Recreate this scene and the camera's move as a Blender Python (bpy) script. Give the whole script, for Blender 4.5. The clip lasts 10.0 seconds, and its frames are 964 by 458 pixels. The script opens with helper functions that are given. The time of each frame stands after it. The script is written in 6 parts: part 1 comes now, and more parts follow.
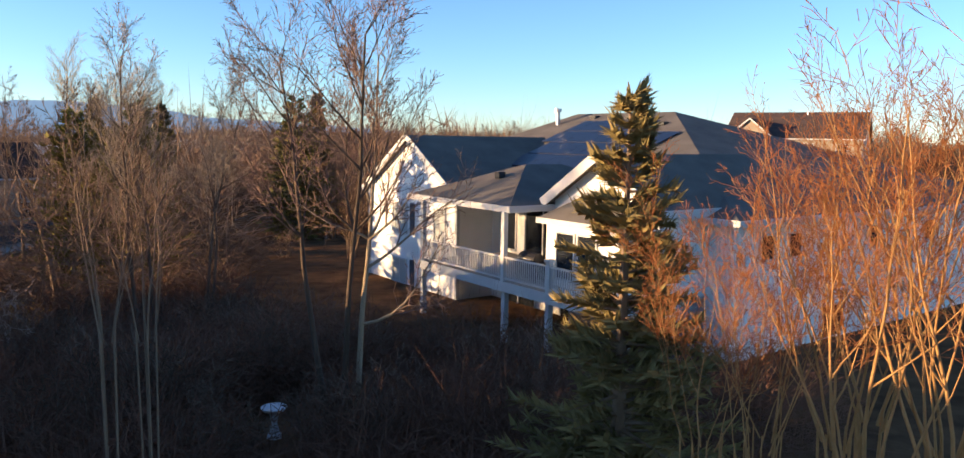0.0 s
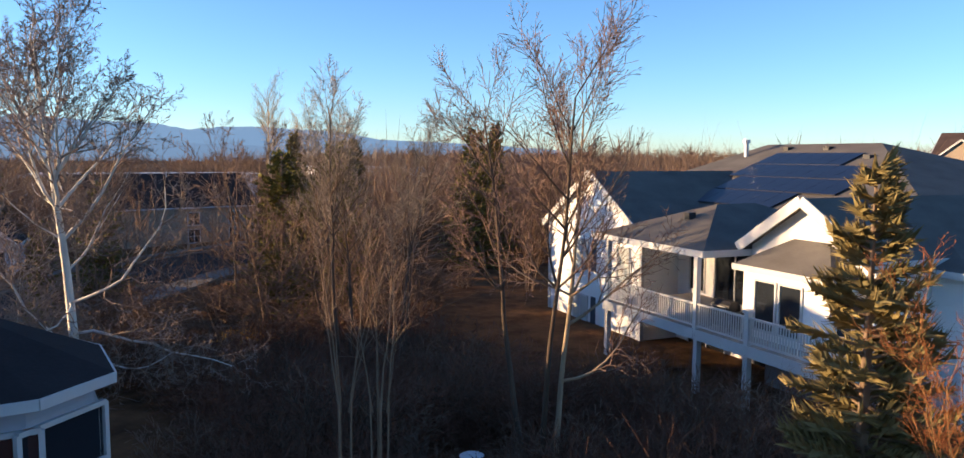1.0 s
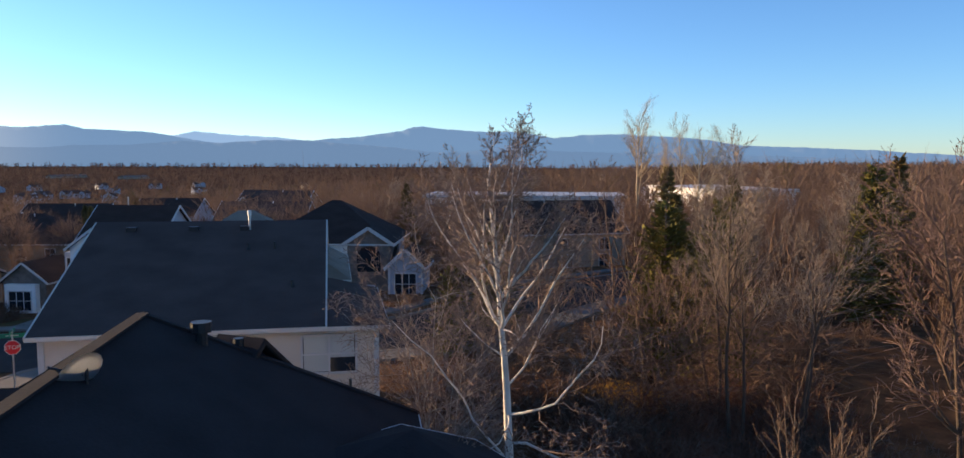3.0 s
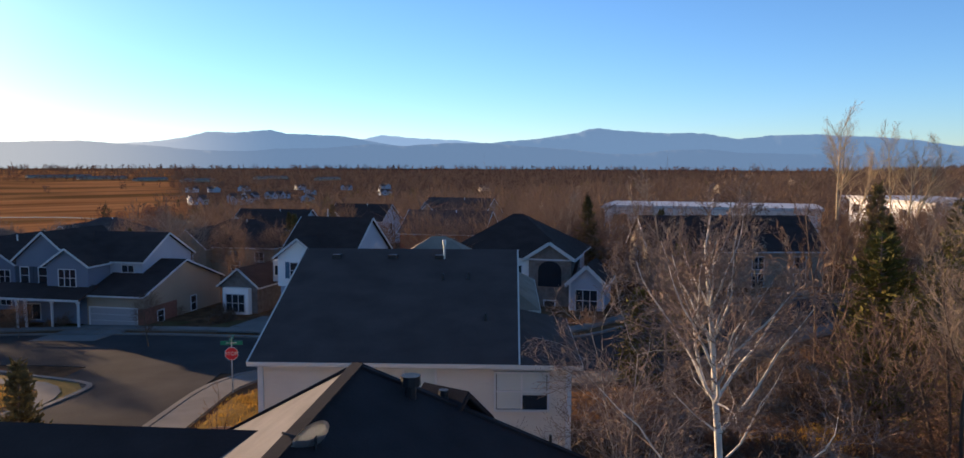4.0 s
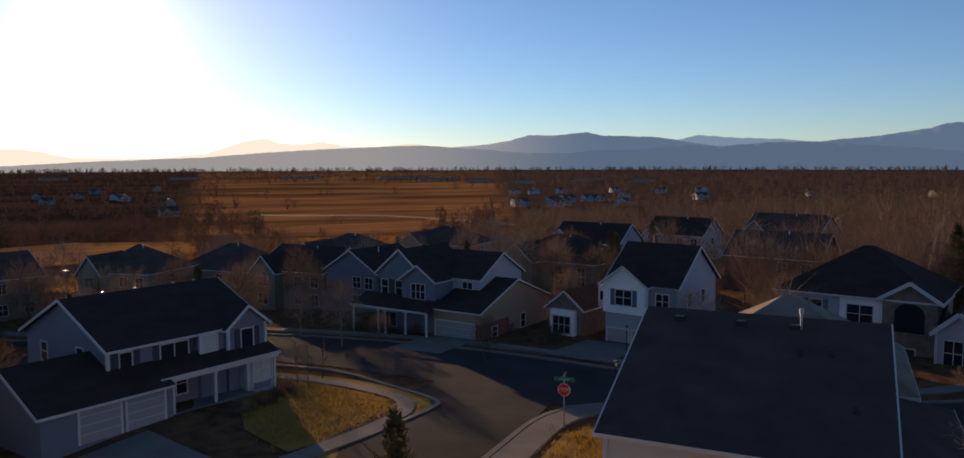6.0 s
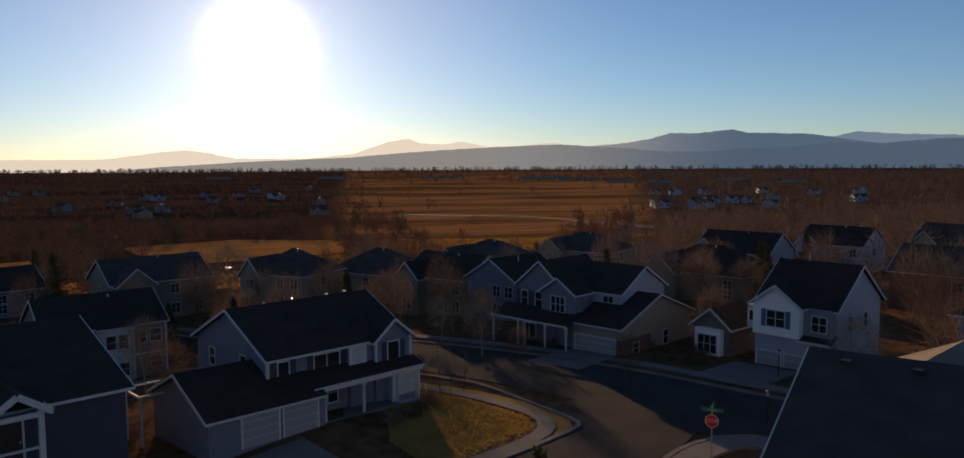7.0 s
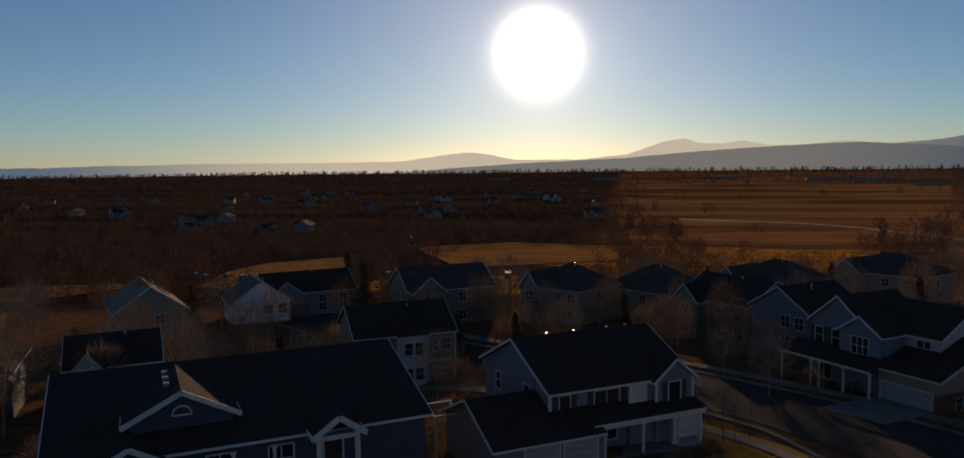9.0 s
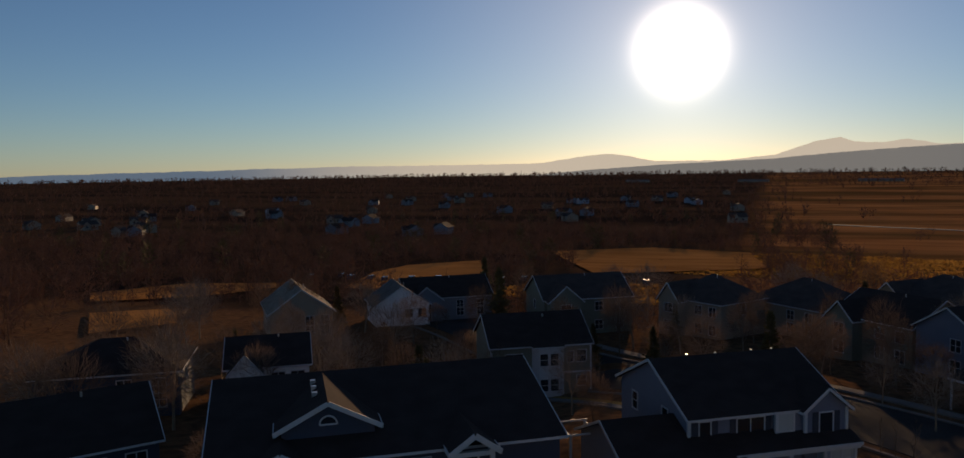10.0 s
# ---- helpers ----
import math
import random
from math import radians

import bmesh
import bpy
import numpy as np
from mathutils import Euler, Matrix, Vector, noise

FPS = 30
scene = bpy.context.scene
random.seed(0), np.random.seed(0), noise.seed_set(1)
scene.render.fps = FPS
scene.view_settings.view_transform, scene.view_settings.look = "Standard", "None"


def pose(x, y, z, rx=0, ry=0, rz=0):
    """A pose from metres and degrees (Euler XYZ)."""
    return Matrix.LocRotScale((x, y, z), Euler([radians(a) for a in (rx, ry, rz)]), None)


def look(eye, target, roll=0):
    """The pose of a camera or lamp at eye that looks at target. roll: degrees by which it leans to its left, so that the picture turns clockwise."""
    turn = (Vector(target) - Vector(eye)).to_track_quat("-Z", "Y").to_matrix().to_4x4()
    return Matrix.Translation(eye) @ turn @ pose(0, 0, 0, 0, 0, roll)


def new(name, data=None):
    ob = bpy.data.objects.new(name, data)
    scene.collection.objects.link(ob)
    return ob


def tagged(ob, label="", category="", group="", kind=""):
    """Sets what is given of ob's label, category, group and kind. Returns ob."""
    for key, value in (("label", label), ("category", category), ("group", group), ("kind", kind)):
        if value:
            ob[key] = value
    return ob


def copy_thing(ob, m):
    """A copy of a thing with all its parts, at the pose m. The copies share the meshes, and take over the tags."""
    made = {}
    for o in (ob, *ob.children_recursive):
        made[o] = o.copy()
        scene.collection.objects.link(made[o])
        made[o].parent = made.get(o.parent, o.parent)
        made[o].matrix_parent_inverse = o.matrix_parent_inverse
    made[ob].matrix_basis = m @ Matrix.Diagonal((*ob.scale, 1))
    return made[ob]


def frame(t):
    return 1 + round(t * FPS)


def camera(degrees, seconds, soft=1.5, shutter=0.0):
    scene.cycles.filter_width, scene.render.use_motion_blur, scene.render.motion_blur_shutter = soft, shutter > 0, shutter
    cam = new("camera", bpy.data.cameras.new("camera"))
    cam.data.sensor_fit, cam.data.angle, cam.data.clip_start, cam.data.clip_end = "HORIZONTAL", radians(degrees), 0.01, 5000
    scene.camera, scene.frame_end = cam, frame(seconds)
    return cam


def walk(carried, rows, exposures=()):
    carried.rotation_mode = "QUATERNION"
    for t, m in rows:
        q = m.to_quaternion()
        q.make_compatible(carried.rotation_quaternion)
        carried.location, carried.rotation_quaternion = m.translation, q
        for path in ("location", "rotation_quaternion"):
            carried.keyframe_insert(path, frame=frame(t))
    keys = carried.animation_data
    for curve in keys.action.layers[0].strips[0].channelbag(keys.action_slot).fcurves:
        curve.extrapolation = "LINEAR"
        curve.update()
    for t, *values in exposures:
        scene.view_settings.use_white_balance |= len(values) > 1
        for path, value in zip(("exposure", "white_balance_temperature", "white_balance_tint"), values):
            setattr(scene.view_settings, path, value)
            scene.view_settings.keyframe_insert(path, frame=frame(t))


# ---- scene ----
cam = camera(64.5, 10.0)
EXPOSURES = [(0.0, 1.5, 6900, 16), (1.2, 1.36, 6500, 15), (2.5, 1.2, 6400, 15), (3.8, 1.0, 6350, 16), (4.5, 0.95, 6400, 19), (5.5, 0.45, 6900, 22), (7.0, -0.15, 7350, 20), (8.0, -0.48, 7450, 19), (9.0, -0.72, 7450, 18), (10.0, -0.68, 7450, 19)]
PATH = [
    (0, -0.134, 0.794, 8.761, -0.029, -6.720, 0.90),
    (0.5, -0.614, 0.872, 9.132, 5.914, -5.883, 0.40),
    (1, -1.109, 0.943, 9.678, 12.326, -5.423, 0.30),
    (1.5, -1.576, 0.986, 10.271, 18.890, -5.134, 0.30),
    (2, -2.015, 0.961, 10.850, 25.460, -4.845, 0.30),
    (2.5, -2.429, 1.056, 11.462, 32.103, -4.819, 0.30),
    (3.8, -3.566, 0.945, 13.214, 48.887, -5.077, -0.00),
    (4, -3.737, 0.903, 13.401, 51.583, -4.934, 0.10),
    (4.5, -4.134, 0.764, 14.046, 58.257, -4.964, 0.00),
    (5, -4.608, 0.667, 14.630, 64.618, -4.934, 0.00),
    (5.5, -4.974, 0.390, 15.134, 69.710, -4.848, -0.10),
    (7, -5.716, -0.074, 17.054, 85.019, -4.877, -0.40),
    (7.5, -5.895, -0.422, 17.619, 89.943, -4.818, -0.40),
    (8, -6.035, -0.619, 18.253, 95.067, -4.819, -0.60),
    (8.5, -6.092, -0.806, 18.878, 100.115, -4.761, -0.60),
    (9, -6.140, -0.829, 19.459, 105.298, -4.674, -0.70),
    (9.5, -6.156, -0.861, 19.998, 110.408, -4.504, -0.80),
    (10, -6.236, -0.871, 20.506, 115.524, -4.417, -0.90),
]
def aim(x, y, z, yaw, pitch, roll):
    a, b = radians(yaw), radians(pitch)
    way = Vector((-math.sin(a) * math.cos(b), math.cos(a) * math.cos(b), math.sin(b)))
    return look((x, y, z), Vector((x, y, z)) + way, roll)
walk(cam, [(t, aim(*row)) for t, *row in PATH], EXPOSURES)

# ---- world and sun ----
SUN_AZ, SUN_EL = 101.0, 8.3          # degrees to the left of +y, and above the horizon
SUN = Vector((-math.sin(radians(SUN_AZ)) * math.cos(radians(SUN_EL)), math.cos(radians(SUN_AZ)) * math.cos(radians(SUN_EL)), math.sin(radians(SUN_EL))))
world = bpy.data.worlds.new("sky")
scene.world = world
world.use_nodes = True
wn, wl = world.node_tree.nodes, world.node_tree.links
wn.clear()
sky = wn.new("ShaderNodeTexSky")
sky.sky_type, sky.sun_disc = "NISHITA", False
sky.sun_elevation, sky.sun_rotation = radians(SUN_EL), radians(-SUN_AZ)
sky.altitude = 1600
sky.air_density, sky.dust_density, sky.ozone_density = 1.0, 0.25, 4.0
back = wn.new("ShaderNodeBackground")
back.inputs["Strength"].default_value = 0.125
wl.new(sky.outputs[0], back.inputs["Color"])
coord = wn.new("ShaderNodeTexCoord")
dot = wn.new("ShaderNodeVectorMath")
dot.operation = "DOT_PRODUCT"
dot.inputs[1].default_value = SUN
wl.new(coord.outputs["Generated"], dot.inputs[0])
clampd = wn.new("ShaderNodeMath")
clampd.operation = "MAXIMUM"
clampd.inputs[1].default_value = 0.0
wl.new(dot.outputs["Value"], clampd.inputs[0])
total = back.outputs[0]
# the bright aureole that haze spreads round the low sun: (sharpness, strength, colour)
for sharp, strong, tone in ((1700, 10.0, (1.0, 0.94, 0.82, 1)), (220, 0.34, (1.0, 0.90, 0.72, 1)), (26, 0.29, (1.0, 0.90, 0.74, 1))):
    power = wn.new("ShaderNodeMath")
    power.operation = "POWER"
    power.inputs[1].default_value = sharp
    wl.new(clampd.outputs[0], power.inputs[0])
    times = wn.new("ShaderNodeMath")
    times.operation = "MULTIPLY"
    times.inputs[1].default_value = strong
    wl.new(power.outputs[0], times.inputs[0])
    glow = wn.new("ShaderNodeBackground")
    glow.inputs["Color"].default_value = tone
    wl.new(times.outputs[0], glow.inputs["Strength"])
    both = wn.new("ShaderNodeAddShader")
    wl.new(total, both.inputs[0])
    wl.new(glow.outputs[0], both.inputs[1])
    total = both.outputs[0]
wout = wn.new("ShaderNodeOutputWorld")
wl.new(total, wout.inputs["Surface"])

sun_data = bpy.data.lights.new("sun", "SUN")
sun_data.energy, sun_data.angle, sun_data.color = 4.6, radians(0.53), (1.0, 0.70, 0.39)
sun = new("sun", sun_data)
sun.matrix_world = look((0, 0, 60), Vector((0, 0, 60)) - SUN)

# ---- materials ----
def material(name, base, rough=0.8, metal=0.0, spread=0.25, scale=3.0, fine=40.0, bump=0.15, second=None, spec=0.3, random_tone=0.0, stretch=(1, 1, 1), coords="Object"):
    """A noisy surface: large stains and a fine grain over a base colour, with relief."""
    m = bpy.data.materials.new(name)
    m.use_nodes = True
    n, l = m.node_tree.nodes, m.node_tree.links
    b = n["Principled BSDF"]
    b.inputs["Roughness"].default_value, b.inputs["Metallic"].default_value = rough, metal
    b.inputs["Specular IOR Level"].default_value = spec
    tc = n.new("ShaderNodeTexCoord")
    mp = n.new("ShaderNodeMapping")
    mp.inputs["Scale"].default_value = stretch
    l.new(tc.outputs[coords], mp.inputs["Vector"])
    big, small = n.new("ShaderNodeTexNoise"), n.new("ShaderNodeTexNoise")
    big.inputs["Scale"].default_value, big.inputs["Detail"].default_value = scale, 5
    small.inputs["Scale"].default_value, small.inputs["Detail"].default_value = fine, 3
    for t in (big, small):
        l.new(mp.outputs[0], t.inputs["Vector"])
    ramp = n.new("ShaderNodeMix")
    ramp.data_type = "RGBA"
    lo = tuple(c * (1 - spread) for c in base)
    hi = second or tuple(min(1, c * (1 + spread)) for c in base)
    ramp.inputs["A"].default_value, ramp.inputs["B"].default_value = (*lo, 1), (*hi, 1)
    mean = n.new("ShaderNodeMath")
    mean.operation = "MULTIPLY_ADD"
    mean.inputs[1].default_value = 0.45
    l.new(small.outputs["Fac"], mean.inputs[0])
    half = n.new("ShaderNodeMapRange")
    half.inputs["From Min"].default_value, half.inputs["From Max"].default_value = 0.3, 0.7
    half.inputs["To Max"].default_value = 0.6
    l.new(big.outputs["Fac"], half.inputs["Value"])
    l.new(half.outputs[0], mean.inputs[2])
    l.new(mean.outputs[0], ramp.inputs["Factor"])
    colour = ramp.outputs["Result"]
    if random_tone:
        info = n.new("ShaderNodeObjectInfo")
        hsv = n.new("ShaderNodeHueSaturation")
        vary = n.new("ShaderNodeMapRange")
        vary.inputs["To Min"].default_value, vary.inputs["To Max"].default_value = 1 - random_tone, 1 + random_tone
        l.new(info.outputs["Random"], vary.inputs["Value"])
        l.new(vary.outputs[0], hsv.inputs["Value"])
        l.new(colour, hsv.inputs["Color"])
        colour = hsv.outputs["Color"]
    l.new(colour, b.inputs["Base Color"])
    if bump:
        bp = n.new("ShaderNodeBump")
        bp.inputs["Strength"].default_value, bp.inputs["Distance"].default_value = bump, 0.05
        l.new(small.outputs["Fac"], bp.inputs["Height"])
        l.new(bp.outputs[0], b.inputs["Normal"])
    return m


def banded(m, pitch, depth, axis="Z", tone=0.0):
    """Adds courses of the given pitch (lap siding, shingles) as relief, and a slight tone along each lap."""
    n, l = m.node_tree.nodes, m.node_tree.links
    b = n["Principled BSDF"]
    tc = n.new("ShaderNodeTexCoord")
    sep = n.new("ShaderNodeSeparateXYZ")
    l.new(tc.outputs["Object"], sep.inputs[0])
    mul = n.new("ShaderNodeMath")
    mul.operation = "MULTIPLY"
    mul.inputs[1].default_value = 1.0 / pitch
    l.new(sep.outputs[axis], mul.inputs[0])
    fr = n.new("ShaderNodeMath")
    fr.operation = "FRACT"
    l.new(mul.outputs[0], fr.inputs[0])
    inv = n.new("ShaderNodeMath")
    inv.operation = "SUBTRACT"
    inv.inputs[0].default_value = 1.0
    l.new(fr.outputs[0], inv.inputs[1])
    bp = n.new("ShaderNodeBump")
    bp.inputs["Strength"].default_value, bp.inputs["Distance"].default_value = depth, 0.03
    l.new(inv.outputs[0], bp.inputs["Height"])
    old = b.inputs["Normal"].links
    if old:
        l.new(old[0].from_socket, bp.inputs["Normal"])
    l.new(bp.outputs[0], b.inputs["Normal"])
    return m


def siding(name, base, pitch=0.16):
    return banded(material(name, base, 0.6, spread=0.07, scale=0.8, fine=25, bump=0.05), pitch, 0.6)


def shingle(name, base):
    m = material(name, base, 0.95, spec=0.08, spread=0.28, scale=0.7, fine=14, bump=0.25, stretch=(1, 1, 2.5))
    return banded(m, 0.075, 0.5)


M = {}
M["white_siding"] = siding("white_siding", (0.80, 0.78, 0.74))
M["beige_siding"] = siding("beige_siding", (0.60, 0.52, 0.43))
M["blue_siding"] = siding("blue_siding", (0.15, 0.17, 0.215))
M["pale_siding"] = siding("pale_siding", (0.34, 0.36, 0.40))
M["grey_siding"] = siding("grey_siding", (0.20, 0.21, 0.23))
M["olive_siding"] = siding("olive_siding", (0.19, 0.18, 0.13))
M["navy_siding"] = siding("navy_siding", (0.04, 0.05, 0.075))
M["tan_siding"] = siding("tan_siding", (0.30, 0.235, 0.17))
M["trim"] = material("white_trim", (0.52, 0.515, 0.50), 0.55, spread=0.08, scale=2, fine=30, bump=0.04)
M["shutter"] = banded(material("dark_shutter", (0.035, 0.04, 0.055), 0.5, spread=0.15), 0.08, 0.5)
M["teal_shutter"] = banded(material("slate_blue_shutter", (0.06, 0.12, 0.18), 0.5, spread=0.15), 0.08, 0.5)
M["roof_dark"] = shingle("dark_shingle", (0.050, 0.034, 0.029))
M["roof_brown"] = shingle("brown_shingle", (0.086, 0.059, 0.050))
M["roof_near"] = shingle("near_dark_shingle", (0.032, 0.027, 0.027))
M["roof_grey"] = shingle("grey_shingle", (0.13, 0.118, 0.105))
# tan stands for low sun on shingles, painted into the base colour
M["roof_tan_sunlit"] = shingle("tan_sunlit_shingle", (0.24, 0.19, 0.145))
# lit copy of roof_near: sunlight put into the shingle colour
M["roof_pale_sunlit"] = shingle("pale_sunlit_shingle", (0.19, 0.172, 0.155))
M["brick"] = banded(material("red_brick", (0.22, 0.085, 0.055), 0.85, spread=0.35, scale=3, fine=18, bump=0.3, stretch=(1, 1, 3)), 0.075, 0.7)
M["stone"] = material("grey_brown_stone", (0.16, 0.13, 0.11), 0.85, spread=0.45, scale=2.5, fine=9, bump=0.5)
M["glass"] = material("window_glass", (0.018, 0.022, 0.028), 0.06, spread=0.2, scale=0.6, bump=0.0, spec=0.6)
M["blind"] = material("window_with_blinds", (0.46, 0.48, 0.45), 0.25, spread=0.1, scale=0.6, bump=0.0, spec=0.6)
M["door"] = material("front_door_paint", (0.05, 0.035, 0.03), 0.4, spread=0.2)
M["garage"] = banded(material("garage_door_paint", (0.30, 0.30, 0.31), 0.5, spread=0.06), 0.53, 0.7)
M["deck"] = material("grey_deck_boards", (0.36, 0.33, 0.30), 0.7, spread=0.2, scale=2, fine=20)
M["solar"] = material("solar_panel_glass", (0.010, 0.013, 0.028), 0.3, spread=0.3, scale=2, bump=0.0, spec=0.2)
M["metal"] = material("galvanised_metal", (0.45, 0.46, 0.47), 0.4, metal=0.8, spread=0.15)
M["black"] = material("black_painted_metal", (0.02, 0.02, 0.022), 0.45, spread=0.2)
M["asphalt"] = material("asphalt", (0.055, 0.049, 0.045), 0.95, spec=0.03, spread=0.35, scale=0.25, fine=12, bump=0.25, coords="Object")
M["concrete"] = material("concrete", (0.18, 0.165, 0.145), 0.95, spec=0.05, spread=0.22, scale=0.6, fine=15, bump=0.15)
M["bark_white"] = material("pale_cottonwood_bark", (0.58, 0.53, 0.46), 0.85, spread=0.35, scale=2.5, fine=12, bump=0.4, stretch=(1, 1, 0.35))
M["bark_tan"] = material("tan_bark", (0.30, 0.22, 0.145), 0.9, spread=0.4, scale=3, fine=14, bump=0.4, stretch=(1, 1, 0.3))
M["bark_brown"] = material("brown_bark", (0.17, 0.115, 0.075), 0.9, spread=0.4, scale=3, fine=14, bump=0.3, stretch=(1, 1, 0.3), random_tone=0.3)
M["twig_brown"] = material("brown_twigs", (0.165, 0.110, 0.078), 0.9, spec=0.03, spread=0.35, scale=0.5, fine=4, bump=0.0, random_tone=0.35)
M["twig_grey"] = material("grey_twigs", (0.26, 0.20, 0.15), 0.9, spec=0.03, spread=0.35, scale=0.5, fine=4, bump=0.0)
M["twig_pale"] = material("pale_brown_twigs", (0.23, 0.17, 0.135), 0.9, spec=0.03, spread=0.35, scale=0.5, fine=4, bump=0.0)
M["twig_rose"] = material("rose_brown_twigs", (0.20, 0.13, 0.10), 0.9, spec=0.03, spread=0.35, scale=0.5, fine=4, bump=0.0)
M["bark_mid"] = material("brown_tan_bark", (0.21, 0.145, 0.095), 0.9, spread=0.4, scale=3, fine=14, bump=0.3, stretch=(1, 1, 0.3))
M["bark_dark"] = material("dark_brown_bark", (0.095, 0.065, 0.045), 0.9, spread=0.4, scale=3, fine=14, bump=0.3, stretch=(1, 1, 0.3))
M["bark_pale"] = material("pale_grey_bark", (0.34, 0.29, 0.23), 0.9, spread=0.35, scale=3, fine=14, bump=0.3)
M["bark_gold_pale"] = material("straw_bark", (0.42, 0.32, 0.2), 0.9, spread=0.3, scale=3, fine=14, bump=0.3)
M["twig_straw"] = material("straw_twigs", (0.40, 0.29, 0.17), 0.9, spec=0.03, spread=0.3, scale=0.5, fine=4, bump=0.0)
M["bark_gold"] = material("golden_willow_bark", (0.36, 0.19, 0.07), 0.85, spread=0.3, scale=3, fine=14, bump=0.3)
M["twig_red"] = material("red_willow_twigs", (0.32, 0.10, 0.035), 0.8, spread=0.3, scale=0.5, fine=4, bump=0.0, second=(0.42, 0.17, 0.06))
M["brush"] = material("dry_brush", (0.155, 0.080, 0.054), 0.95, spec=0.03, spread=0.45, scale=0.12, fine=2, bump=0.0)
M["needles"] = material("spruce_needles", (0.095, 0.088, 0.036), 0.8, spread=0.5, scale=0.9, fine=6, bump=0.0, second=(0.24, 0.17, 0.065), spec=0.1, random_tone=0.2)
# lighter copy of needles: sunlit tips painted in as the second colour
M["needles_sunny"] = material("sunlit_spruce_needles", (0.12, 0.11, 0.045), 0.8, spread=0.45, scale=0.9, fine=6, bump=0.0, second=(0.36, 0.27, 0.11), spec=0.1)
M["needles_green"] = material("pine_needles", (0.07, 0.085, 0.025), 0.8, spread=0.5, scale=0.9, fine=6, bump=0.0, second=(0.22, 0.18, 0.045), spec=0.1)
M["grass"] = material("dry_lawn_grass", (0.25, 0.155, 0.045), 0.95, spec=0.03, spread=0.3, scale=0.5, fine=10, bump=0.4, second=(0.36, 0.21, 0.055))
def lit_through(m, share):
    """Thin blades: part of the light passes through them."""
    n, l = m.node_tree.nodes, m.node_tree.links
    b, out = n["Principled BSDF"], n["Material Output"]
    tr, mx = n.new("ShaderNodeBsdfTranslucent"), n.new("ShaderNodeMixShader")
    l.new(b.inputs["Base Color"].links[0].from_socket, tr.inputs["Color"])
    mx.inputs[0].default_value = share
    l.new(b.outputs[0], mx.inputs[1])
    l.new(tr.outputs[0], mx.inputs[2])
    l.new(mx.outputs[0], out.inputs["Surface"])
    return m


for key, share in (("brush", 0.1), ("twig_brown", 0.18), ("twig_red", 0.4)):
    lit_through(M[key], share)
M["blades"] = lit_through(material("golden_grass_blades", (0.36, 0.20, 0.045), 0.9, spec=0.03, spread=0.3, scale=0.5, fine=10, bump=0.0, second=(0.50, 0.29, 0.06)), 0.4)
M["field_grass"] = lit_through(material("orange_field_grass", (0.30, 0.15, 0.04), 0.9, spec=0.03, spread=0.4, scale=0.08, fine=1.5, bump=0.0, second=(0.45, 0.24, 0.06), coords="Object"), 0.5)
M["brown_lawn"] = material("brown_winter_lawn", (0.085, 0.06, 0.032), 1.0, spec=0.0, spread=0.3, scale=0.5, fine=8, bump=0.4, second=(0.14, 0.10, 0.045))
M["meadow"] = lit_through(material("meadow_grass", (0.38, 0.165, 0.055), 1.0, spec=0.0, spread=0.35, scale=0.09, fine=0.8, bump=0.3, second=(0.60, 0.29, 0.10), stretch=(1, 0.3, 1)), 0.25)
M["red_sign"] = material("red_sign_paint", (0.45, 0.02, 0.03), 0.4, spread=0.1)
M["green_sign"] = material("green_sign_paint", (0.01, 0.16, 0.10), 0.4, spread=0.1)
M["car"] = material("dark_car_paint", (0.05, 0.055, 0.065), 0.2, spread=0.1, random_tone=0.6)
M["white_stone"] = material("white_cast_stone", (0.62, 0.62, 0.62), 0.7, spread=0.12)


